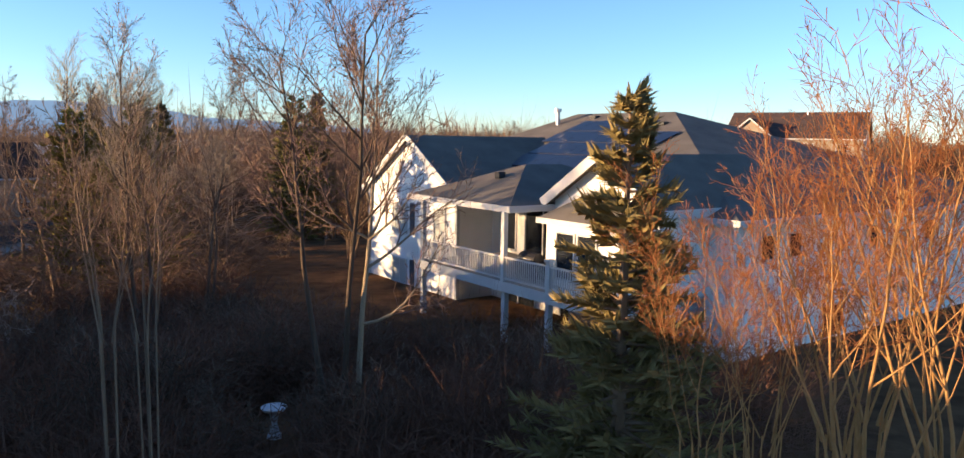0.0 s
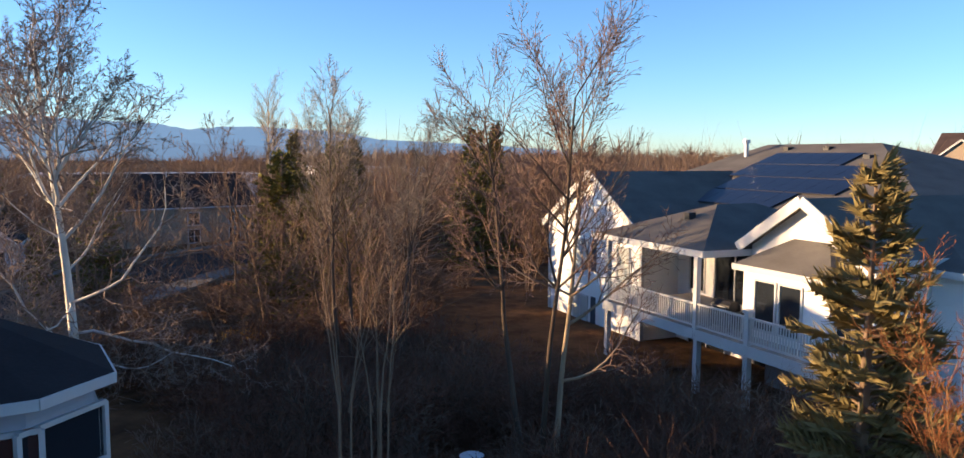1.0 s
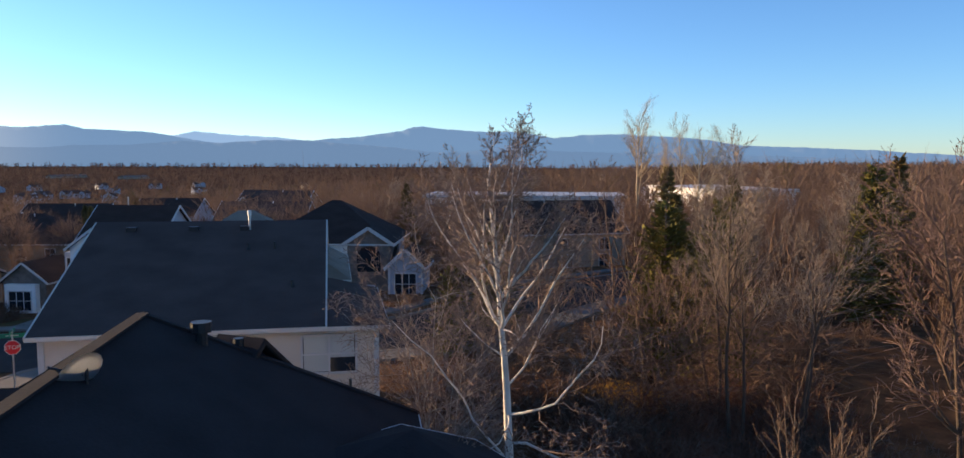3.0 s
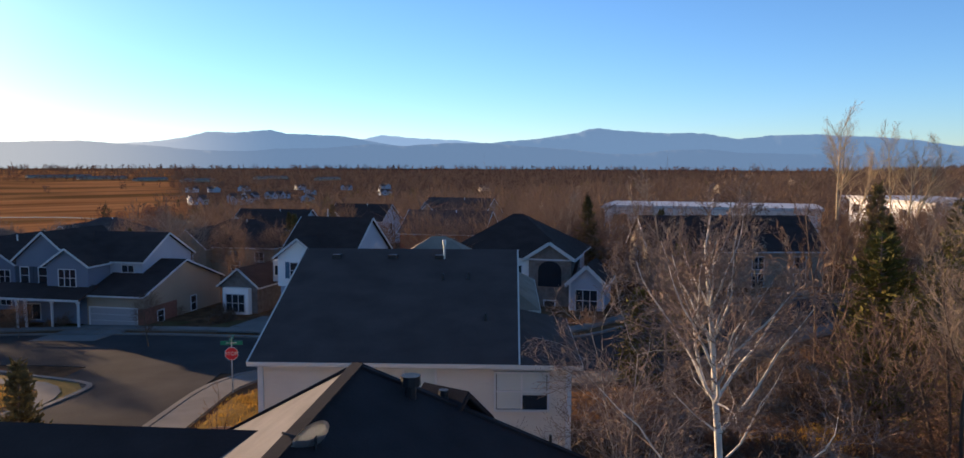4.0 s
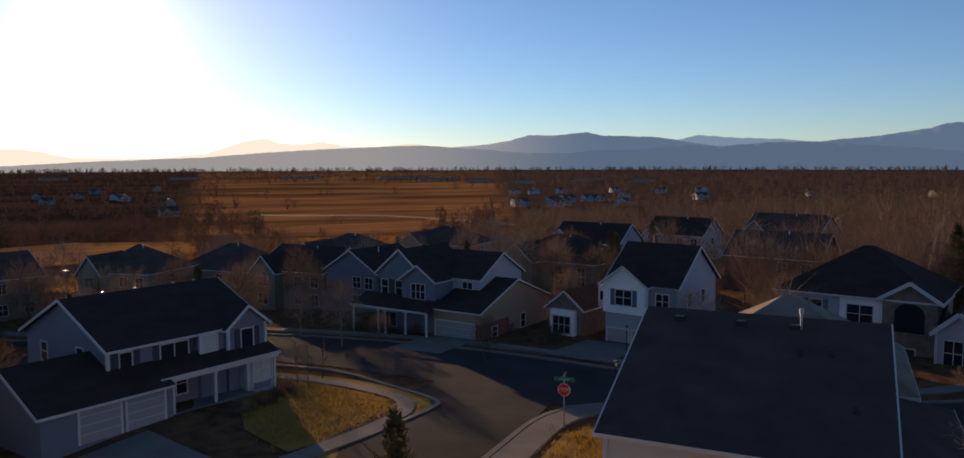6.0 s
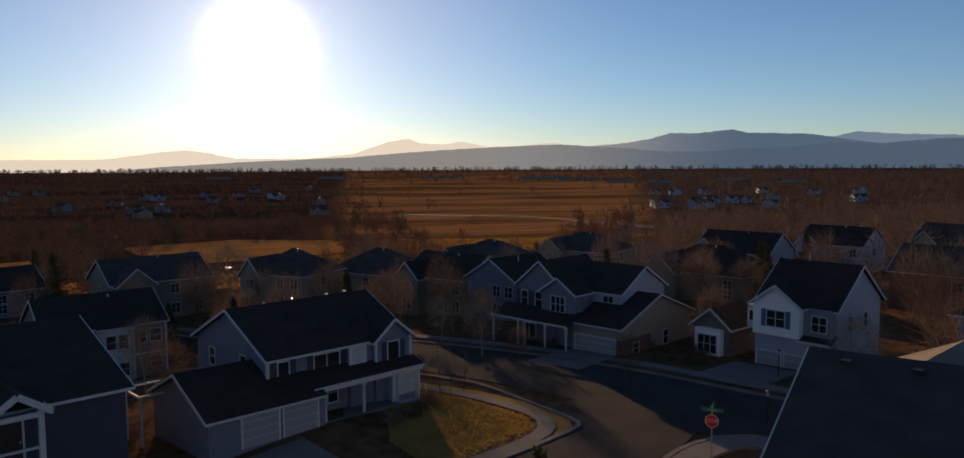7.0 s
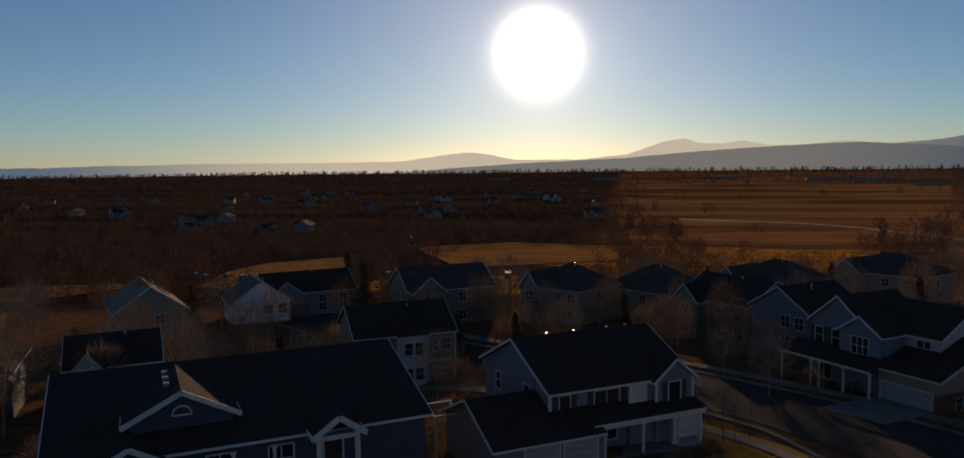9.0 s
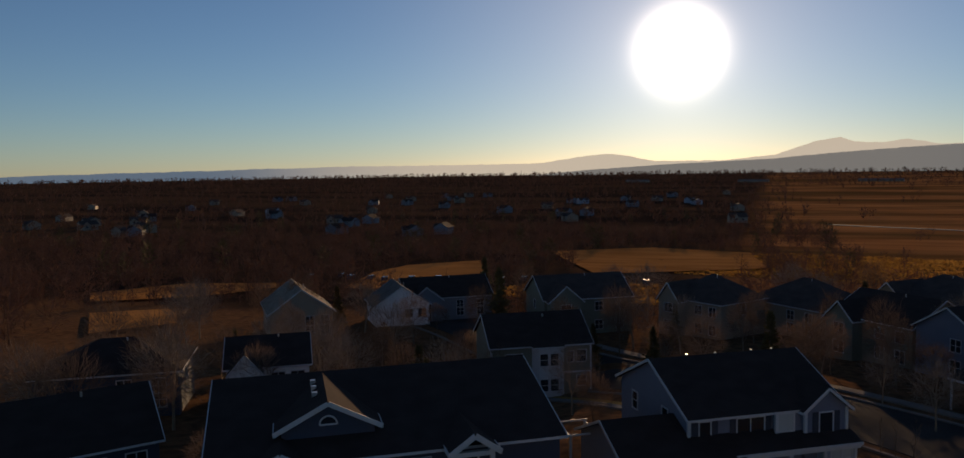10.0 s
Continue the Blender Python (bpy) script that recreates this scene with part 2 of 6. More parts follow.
def ground_material():
    """Dry earth, leaf litter and winter grass near by, ploughed and mown fields farther off."""
    m = bpy.data.materials.new("ground_cover")
    m.use_nodes = True
    n, l = m.node_tree.nodes, m.node_tree.links
    b = n["Principled BSDF"]
    b.inputs["Roughness"].default_value, b.inputs["Specular IOR Level"].default_value = 1.0, 0.0
    geo = n.new("ShaderNodeNewGeometry")
    def noise_at(scale, stretch, detail=5):
        mp = n.new("ShaderNodeMapping")
        mp.inputs["Scale"].default_value = stretch
        mp.inputs["Rotation"].default_value = (0, 0, radians(12))
        l.new(geo.outputs["Position"], mp.inputs["Vector"])
        t = n.new("ShaderNodeTexNoise")
        t.inputs["Scale"].default_value, t.inputs["Detail"].default_value = scale, detail
        l.new(mp.outputs[0], t.inputs["Vector"])
        return t.outputs["Fac"]
    def mix(fac, a, c):
        x = n.new("ShaderNodeMix")
        x.data_type = "RGBA"
        l.new(fac, x.inputs["Factor"])
        for key, v in (("A", a), ("B", c)):
            if isinstance(v, tuple):
                x.inputs[key].default_value = (*v, 1)
            else:
                l.new(v, x.inputs[key])
        return x.outputs["Result"]
    def ramp(fac, lo, hi):
        x = n.new("ShaderNodeMapRange")
        x.inputs["From Min"].default_value, x.inputs["From Max"].default_value = lo, hi
        l.new(fac, x.inputs["Value"])
        return x.outputs[0]
    fields = ramp(noise_at(0.010, (1.0, 0.28, 1)), 0.42, 0.58)
    rows = ramp(noise_at(0.05, (1.0, 0.16, 1), 7), 0.3, 0.7)
    fine = ramp(noise_at(0.9, (1, 1, 1)), 0.3, 0.7)
    litter = mix(fine, (0.080, 0.045, 0.026), (0.19, 0.10, 0.05))
    straw = mix(rows, (0.25, 0.10, 0.036), (0.50, 0.225, 0.085))
    dull = mix(rows, (0.11, 0.055, 0.022), (0.20, 0.105, 0.04))
    far = mix(fields, straw, dull)
    sep = n.new("ShaderNodeSeparateXYZ")
    l.new(geo.outputs["Position"], sep.inputs[0])
    wide = n.new("ShaderNodeMath")
    wide.operation = "MULTIPLY_ADD"
    wide.inputs[1].default_value = 60.0
    l.new(noise_at(0.02, (1, 1, 1)), wide.inputs[0])
    l.new(sep.outputs["X"], wide.inputs[2])
    mask = ramp(wide.outputs[0], -90.0, -110.0)
    side = n.new("ShaderNodeMath")
    side.operation = "MULTIPLY_ADD"
    side.inputs[1].default_value = -0.085
    l.new(sep.outputs["X"], side.inputs[0])
    l.new(sep.outputs["Y"], side.inputs[2])
    open_land = ramp(side.outputs[0], -25.0, 5.0)
    upper = n.new("ShaderNodeMath")
    upper.operation = "MULTIPLY_ADD"
    upper.inputs[1].default_value = 0.29
    l.new(sep.outputs["X"], upper.inputs[0])
    l.new(sep.outputs["Y"], upper.inputs[2])
    wooded = ramp(upper.outputs[0], -5.0, 25.0)
    thick = mix(ramp(noise_at(0.06, (1, 1, 1), 8), 0.3, 0.7), (0.055, 0.035, 0.026), (0.13, 0.08, 0.053))
    far = mix(wooded, far, thick)
    scrub = mix(fields, (0.035, 0.024, 0.019), (0.085, 0.050, 0.030))
    colour = mix(mask, litter, mix(open_land, scrub, far))
    l.new(colour, b.inputs["Base Color"])
    bp = n.new("ShaderNodeBump")
    bp.inputs["Strength"].default_value, bp.inputs["Distance"].default_value = 0.6, 0.15
    l.new(noise_at(2.5, (1, 1, 1)), bp.inputs["Height"])
    l.new(bp.outputs[0], b.inputs["Normal"])
    return m


M["ground"] = ground_material()


# ---- building blocks ----
def part(name, bm, mat, parent, label="", smooth=False):
    """Links a bmesh as one mesh object under a thing or a part."""
    me = bpy.data.meshes.new(name)
    bm.normal_update()
    bm.to_mesh(me)
    bm.free()
    me.materials.append(M[mat] if isinstance(mat, str) else mat)
    if smooth:
        for p in me.polygons:
            p.use_smooth = True
    ob = new(name, me)
    ob.parent = parent
    if label:
        tagged(ob, label)
    return ob


def thing(name, m, label, category, group="", kind=""):
    ob = new(name)
    ob.matrix_world = m
    ob.empty_display_size = 0.3
    return tagged(ob, label, category, group, kind)


def box(bm, x0, x1, y0, y1, z0, z1):
    v = [bm.verts.new(p) for p in ((x0, y0, z0), (x1, y0, z0), (x1, y1, z0), (x0, y1, z0), (x0, y0, z1), (x1, y0, z1), (x1, y1, z1), (x0, y1, z1))]
    for f in ((3, 2, 1, 0), (4, 5, 6, 7), (0, 1, 5, 4), (1, 2, 6, 5), (2, 3, 7, 6), (3, 0, 4, 7)):
        bm.faces.new([v[i] for i in f])
    return bm


def slab(bm, pts, t, way=(0, 0, -1)):
    """A flat polygon with a thickness t along way."""
    way = Vector(way) * t
    top = [bm.verts.new(p) for p in pts]
    low = [bm.verts.new(Vector(p) + way) for p in pts]
    bm.faces.new(top)
    bm.faces.new(low[::-1])
    for i in range(len(pts)):
        j = (i + 1) % len(pts)
        bm.faces.new((top[j], top[i], low[i], low[j]))
    return bm


def beam(bm, p, q, w, h, up=(0, 0, 1)):
    """A square bar from p to q; w across, h along up."""
    p, q, up = Vector(p), Vector(q), Vector(up)
    d = (q - p).normalized()
    side = d.cross(up)
    if side.length < 1e-4:
        side = d.cross(Vector((1, 0, 0)))
    side.normalize()
    rise = side.cross(d).normalized()
    a, b = side * (w / 2), rise * (h / 2)
    v = [bm.verts.new(c + s * a + r * b) for c in (p, q) for s, r in ((-1, -1), (1, -1), (1, 1), (-1, 1))]
    for f in ((3, 2, 1, 0), (4, 5, 6, 7), (0, 1, 5, 4), (1, 2, 6, 5), (2, 3, 7, 6), (3, 0, 4, 7)):
        bm.faces.new([v[i] for i in f])
    return bm


def tube(bm, p, q, r0, r1, n=8):
    p, q = Vector(p), Vector(q)
    d = (q - p).normalized()
    a = d.orthogonal().normalized()
    b = d.cross(a)
    rings = [[bm.verts.new(c + (a * math.cos(2 * math.pi * i / n) + b * math.sin(2 * math.pi * i / n)) * r) for i in range(n)] for c, r in ((p, r0), (q, r1))]
    for i in range(n):
        j = (i + 1) % n
        bm.faces.new((rings[0][i], rings[0][j], rings[1][j], rings[1][i]))
    bm.faces.new(rings[0][::-1])
    bm.faces.new(rings[1])
    return bm


# ---- lie of the land ----
Q_KNOTS = [(-3000, 2.0), (-200, 2.0), (-40, 0.8), (20, 0.4), (40, 0.0), (65, -0.9), (85, -1.6), (105, -3.2), (140, -5.5), (180, -9.0), (300, -14.5), (430, -18.5), (800, -21.0), (1500, -18.5), (3000, -14.0), (5000, -14.0)]


def land(x, y):
    """Height of the ground: a shelf that falls away to the west."""
    q = -0.95 * x - 0.3 * y
    z = float(np.interp(q, [k for k, _ in Q_KNOTS], [v for _, v in Q_KNOTS]))
    z += 1.4 * math.exp(-((x + 57.8) ** 2 + (y + 7.7) ** 2) / 98.0)
    z -= 4.0 * math.exp(-((x + 86) ** 2 + (y + 40) ** 2) / 420.0)
    if q > 90:
        z += 0.8 * noise.noise((x * 0.012, y * 0.012, 0)) * min(1, (q - 90) / 60)
    return z


def build_ground():
    ring = [0.0]
    while ring[-1] < 60:
        ring.append(ring[-1] + 3.0)
    while ring[-1] < 4900:
        ring.append(ring[-1] * 1.09)
    n = 120
    verts, faces = [(-40.0, 5.0, land(-40, 5))], []
    for r in ring[1:]:
        for i in range(n):
            a = 2 * math.pi * i / n
            x, y = -40 + r * math.cos(a), 5 + r * math.sin(a)
            verts.append((x, y, land(x, y)))
    for i in range(n):
        faces.append((0, 1 + i, 1 + (i + 1) % n))
    for k in range(len(ring) - 2):
        for i in range(n):
            j = (i + 1) % n
            a, b = 1 + k * n, 1 + (k + 1) * n
            faces.append((a + i, b + i, b + j, a + j))
    me = bpy.data.meshes.new("ground")
    me.from_pydata(verts, [], faces)
    me.materials.append(M["ground"])
    tagged(new("ground", me), "brown winter ground with dry grass and far fields", "ground", kind="structure")


build_ground()


def smooth_line(pts, step=1.5):
    """Catmull-Rom through the points, sampled evenly."""
    p = [Vector((*a, 0)) for a in pts]
    p = [p[0] * 2 - p[1], *p, p[-1] * 2 - p[-2]]
    out = []
    for i in range(1, len(p) - 2):
        k = max(2, int((p[i + 1] - p[i]).length / step))
        for s in range(k):
            t = s / k
            out.append(0.5 * ((2 * p[i]) + (p[i + 1] - p[i - 1]) * t + (2 * p[i - 1] - 5 * p[i] + 4 * p[i + 1] - p[i + 2]) * t * t + (3 * p[i] - p[i - 1] - 3 * p[i + 1] + p[i + 2]) * t ** 3))
    out.append(p[-2])
    return out


def ribbon(name, pts, off0, off1, lift, mat, label, category, thick=0.3, parent=None):
    """A strip along a line, between two offsets to its right, lifted over the land."""
    line = smooth_line(pts)
    verts, faces = [], []
    for i, c in enumerate(line):
        d = (line[min(i + 1, len(line) - 1)] - line[max(i - 1, 0)]).normalized()
        r = Vector((d.y, -d.x, 0))
        for o, dz in ((off0, -thick), (off0, 0), (off1, 0), (off1, -thick)):
            v = c + r * o
            verts.append((v.x, v.y, land(v.x, v.y) + lift + dz))
    for i in range(len(line) - 1):
        a, b = 4 * i, 4 * i + 4
        for k in range(3):
            faces.append((a + k, b + k, b + k + 1, a + k + 1))
    me = bpy.data.meshes.new(name)
    me.from_pydata(verts, [], faces)
    me.materials.append(M[mat])
    ob = new(name, me)
    if parent:
        ob.parent = parent
        return ob
    return tagged(ob, label, category, kind="structure")


STUB = [(-14, -34), (-30, -8.5), (-46.9, 7.2), (-58.5, 16.5)]
CROSS = [(-120, -62), (-96, -26), (-77.5, 0.6), (-66.8, 12.6), (-55, 21.8), (-44, 30.5), (-38.5, 41), (-39, 56), (-35, 74)]
ribbon("road", CROSS, -5.2, 5.2, 0.05, "asphalt", "grey asphalt residential cross street", "road")
ribbon("road", STUB, -5.0, 5.0, 0.056, "asphalt", "grey asphalt street joining at the corner", "road")
WALK = [(-22, -30.5), (-34.3, -13), (-42.6, -3.6), (-48.2, 3.4), (-51.2, 6.7), (-53.8, 8.25), (-56.5, 8.0), (-59.2, 6.0), (-61.7, 3.3), (-63.4, 0.5), (-66, -4), (-75, -17), (-94, -44)]
KERB = [(-21, -28.6), (-35, -11), (-44, -0.9), (-49, 5.4), (-51.6, 8.2), (-53.3, 9.9), (-54.6, 10.5), (-56.8, 9.6), (-60, 7.8), (-64.5, 5.3), (-67.5, 2.3), (-76, -9.5), (-94, -36), (-112, -64)]
ribbon("pavement", WALK, -0.55, 0.6, 0.16, "concrete", "pale concrete sidewalk curving round the corner lot", "sidewalk")
ribbon("pavement", WALK, 0.6, 1.75, 0.10, "grass", "dry grass verge between sidewalk and kerb", "verge")
ribbon("pavement", KERB, -0.15, 0.2, 0.17, "concrete", "pale concrete kerb round the corner lot", "kerb")
EAST = [(-8, -28), (-24.5, -4.2), (-42.6, 11.2), (-48.6, 16.6), (-49.6, 20.3), (-46, 23.6), (-38.6, 29.6), (-33, 40.5), (-33.4, 56), (-29.5, 75)]
ribbon("pavement", EAST, -1.0, -0.65, 0.17, "concrete", "pale concrete kerb by the stop sign", "kerb")
ribbon("pavement", EAST, -0.6, 1.3, 0.15, "concrete", "pale concrete sidewalk by the stop sign", "sidewalk")
ribbon("pavement", CROSS, -5.6, -5.2, 0.17, "concrete", "pale concrete kerb of the cross street", "kerb")
ribbon("pavement", CROSS, -8.4, -7.1, 0.16, "concrete", "pale concrete sidewalk of the cross street", "sidewalk")


def lawn(corners, label, mat="grass", blades=7500, lift=0.07):
    """A patch of lawn laid on the land."""
    c = Vector((sum(p[0] for p in corners) / len(corners), sum(p[1] for p in corners) / len(corners), 0))
    line = [Vector((*p, 0)) for p in corners]
    edge = []
    for p, q in zip(line, line[1:] + line[:1]):
        edge += [p.lerp(q, k / 6) for k in range(6)]
    verts, faces, n = [], [], len(edge)
    for f in (1.0, 0.75, 0.5, 0.25, 0.02):
        for p in edge:
            v = c.lerp(p, f)
            verts.append((v.x, v.y, land(v.x, v.y) + lift + 0.06 * noise.noise((v.x, v.y, 0)) * (f < 1)))
    for k in range(4):
        for i in range(n):
            j = (i + 1) % n
            faces.append((k * n + i, k * n + j, (k + 1) * n + j, (k + 1) * n + i))
    me = bpy.data.meshes.new("lawn")
    me.from_pydata(verts, [], faces)
    me.materials.append(M[mat])
    ob = tagged(new("lawn", me), label, "lawn", kind="structure")
    if not blades:
        return
    rng = np.random.default_rng(len(verts))
    tri = []
    for _ in range(blades):
        a, b = edge[rng.integers(n)], math.sqrt(rng.uniform(0, 0.96))
        v = c.lerp(a, b) + Vector((rng.normal(0, 0.3), rng.normal(0, 0.3), 0))
        z = land(v.x, v.y) + 0.05
        t, w, h = rng.uniform(0, 6.3), 0.025, rng.uniform(0.08, 0.24)
        tri += [(v.x - w * math.cos(t), v.y - w * math.sin(t), z), (v.x + w * math.cos(t), v.y + w * math.sin(t), z), (v.x + rng.normal(0, 0.05), v.y + rng.normal(0, 0.05), z + h)]
    me = bpy.data.meshes.new("grass_blades")
    me.from_pydata(tri, [], [(3 * k, 3 * k + 1, 3 * k + 2) for k in range(len(tri) // 3)])
    me.materials.append(M["blades"])
    tagged(new("grass_blades", me), "short dry golden lawn grass blades", "grass", kind="stuff")


lawn([(-62.9, -1.2), (-62.6, 0.6), (-61.1, 2.9), (-58.8, 5.4), (-56.3, 7.2), (-53.9, 7.5), (-51.6, 6.2), (-48.9, 3.2), (-47.2, 0.6), (-51, -1.8), (-56, -2.2)], "golden dry lawn of the corner lot")
lawn([(-23.5, 32.5), (-22, 37), (-19, 36), (-17.5, 33), (-20, 31.5)], "golden patch of sunlit grass in the wood", blades=3000)
lawn([(-38.5, 10.2), (-45.8, 16.2), (-46.4, 20), (-43, 22.6), (-34, 18.5), (-31, 12.5)], "golden dry lawn beside the beige house")
lawn([(-78, 11), (-70, 19.5), (-72.5, 22.5), (-82, 13.5)], "brown lawn before the grey-blue house", "brown_lawn", 0, 0.07)
lawn([(-68, 21), (-60, 27.5), (-62, 31.5), (-70, 25.5)], "brown lawn before the pale house", "brown_lawn", 0, 0.07)
# drives
ribbon("pavement", [(-49.5, -9.5), (-44.5, -5.3)], -3.2, 3.2, 0.10, "concrete", "pale concrete driveway of the corner house", "driveway")
ribbon("pavement", [(-67.8, 29.8), (-63.5, 24.0)], -3.0, 3.0, 0.10, "concrete", "pale concrete driveway of the pale house", "driveway")
ribbon("pavement", [(-76.5, 17.0), (-71.5, 11.8)], -2.8, 2.8, 0.10, "concrete", "pale concrete driveway of the grey-blue house", "driveway")

# ---- houses ----
def fbox(bm, face, at, a0, a1, d0, d1, z0, z1):
    """A box on a wall: a along the wall, d out of it."""
    if face == "f":
        return box(bm, a0, a1, at - d1, at - d0, z0, z1)
    if face == "b":
        return box(bm, a0, a1, at + d0, at + d1, z0, z1)
    if face == "l":
        return box(bm, at - d1, at - d0, a0, a1, z0, z1)
    return box(bm, at + d0, at + d1, a0, a1, z0, z1)


def window(house, face, at, a, z, w, h, cols=2, rows=2, shutter="", pane="glass", rim=0.075, name="window"):
    """A window with its frame, muntins, panes and, where it has them, shutters; a is its middle, z its sill."""
    a0, a1, z1 = a - w / 2, a + w / 2, z + h
    win = part(name, fbox(bmesh.new(), face, at, a0, a1, -0.05, 0.012, z, z1), pane, house)
    bm = bmesh.new()
    for s0, s1, t0, t1 in ((a0 - rim, a0, z - rim, z1 + rim), (a1, a1 + rim, z - rim, z1 + rim), (a0, a1, z1, z1 + rim), (a0, a1, z - rim, z)):
        fbox(bm, face, at, s0, s1, -0.02, 0.07, t0, t1)
    part("window_frame", bm, "trim", win)
    bm = bmesh.new()
    for k in range(1, cols):
        c = a0 + (a1 - a0) * k / cols
        fbox(bm, face, at, c - 0.03, c + 0.03, 0.0, 0.05, z, z1)
    for k in range(1, rows):
        c = z + h * k / rows
        fbox(bm, face, at, a0, a1, 0.0, 0.042, c - 0.025, c + 0.025)
    if len(bm.verts):
        part("muntin", bm, "trim", win)
    else:
        bm.free()
    if shutter:
        for s in (a0 - rim - 0.44, a1 + rim + 0.02):
            part("shutter", fbox(bmesh.new(), face, at, s, s + 0.42, 0.0, 0.05, z - 0.08, z1 + 0.08), shutter, win)
    return win


def garage_door(house, face, at, a, w, h, z=0.0):
    door = part("garage_door", fbox(bmesh.new(), face, at, a - w / 2, a + w / 2, -0.05, 0.02, z, z + h), "garage", house, "pale panelled garage door")
    bm = bmesh.new()
    fbox(bm, face, at, a - w / 2 - 0.12, a - w / 2, 0, 0.06, z, z + h + 0.12)
    fbox(bm, face, at, a + w / 2, a + w / 2 + 0.12, 0, 0.06, z, z + h + 0.12)
    fbox(bm, face, at, a - w / 2, a + w / 2, 0, 0.06, z + h, z + h + 0.12)
    part("door_frame", bm, "trim", door)
    for k in range(1, 4):
        part("panel_joint", fbox(bmesh.new(), face, at, a - w / 2, a + w / 2, 0.015, 0.03, z + h * k / 4 - 0.015, z + h * k / 4 + 0.015), "trim", door)


def front_door(house, face, at, a, z=0.1, w=0.95, h=2.05, mat="door"):
    door = part("front_door", fbox(bmesh.new(), face, at, a - w / 2, a + w / 2, -0.05, 0.03, z, z + h), mat, house)
    bm = bmesh.new()
    fbox(bm, face, at, a - w / 2 - 0.1, a - w / 2, 0, 0.06, z, z + h + 0.1)
    fbox(bm, face, at, a + w / 2, a + w / 2 + 0.1, 0, 0.06, z, z + h + 0.1)
    fbox(bm, face, at, a - w / 2, a + w / 2, 0, 0.06, z + h, z + h + 0.1)
    part("door_frame", bm, "trim", door)
    part("door_handle", fbox(bmesh.new(), face, at, a + w / 2 - 0.12, a + w / 2 - 0.06, 0.03, 0.09, z + 0.95, z + 1.05), "metal", door)


def walls(house, x0, x1, y0, y1, zb, ze, zr, kind, mat):
    bm = bmesh.new()
    if kind == "gx":
        ym = (y0 + y1) / 2
        slab(bm, [(x1, y0, zb), (x1, y1, zb), (x1, y1, ze), (x1, ym, zr), (x1, y0, ze)], x1 - x0, (-1, 0, 0))
    elif kind == "gy":
        xm = (x0 + x1) / 2
        slab(bm, [(x0, y0, zb), (x1, y0, zb), (x1, y0, ze), (xm, y0, zr), (x0, y0, ze)], y1 - y0, (0, 1, 0))
    else:
        box(bm, x0, x1, y0, y1, zb, ze)
    return part("wall", bm, mat, house)


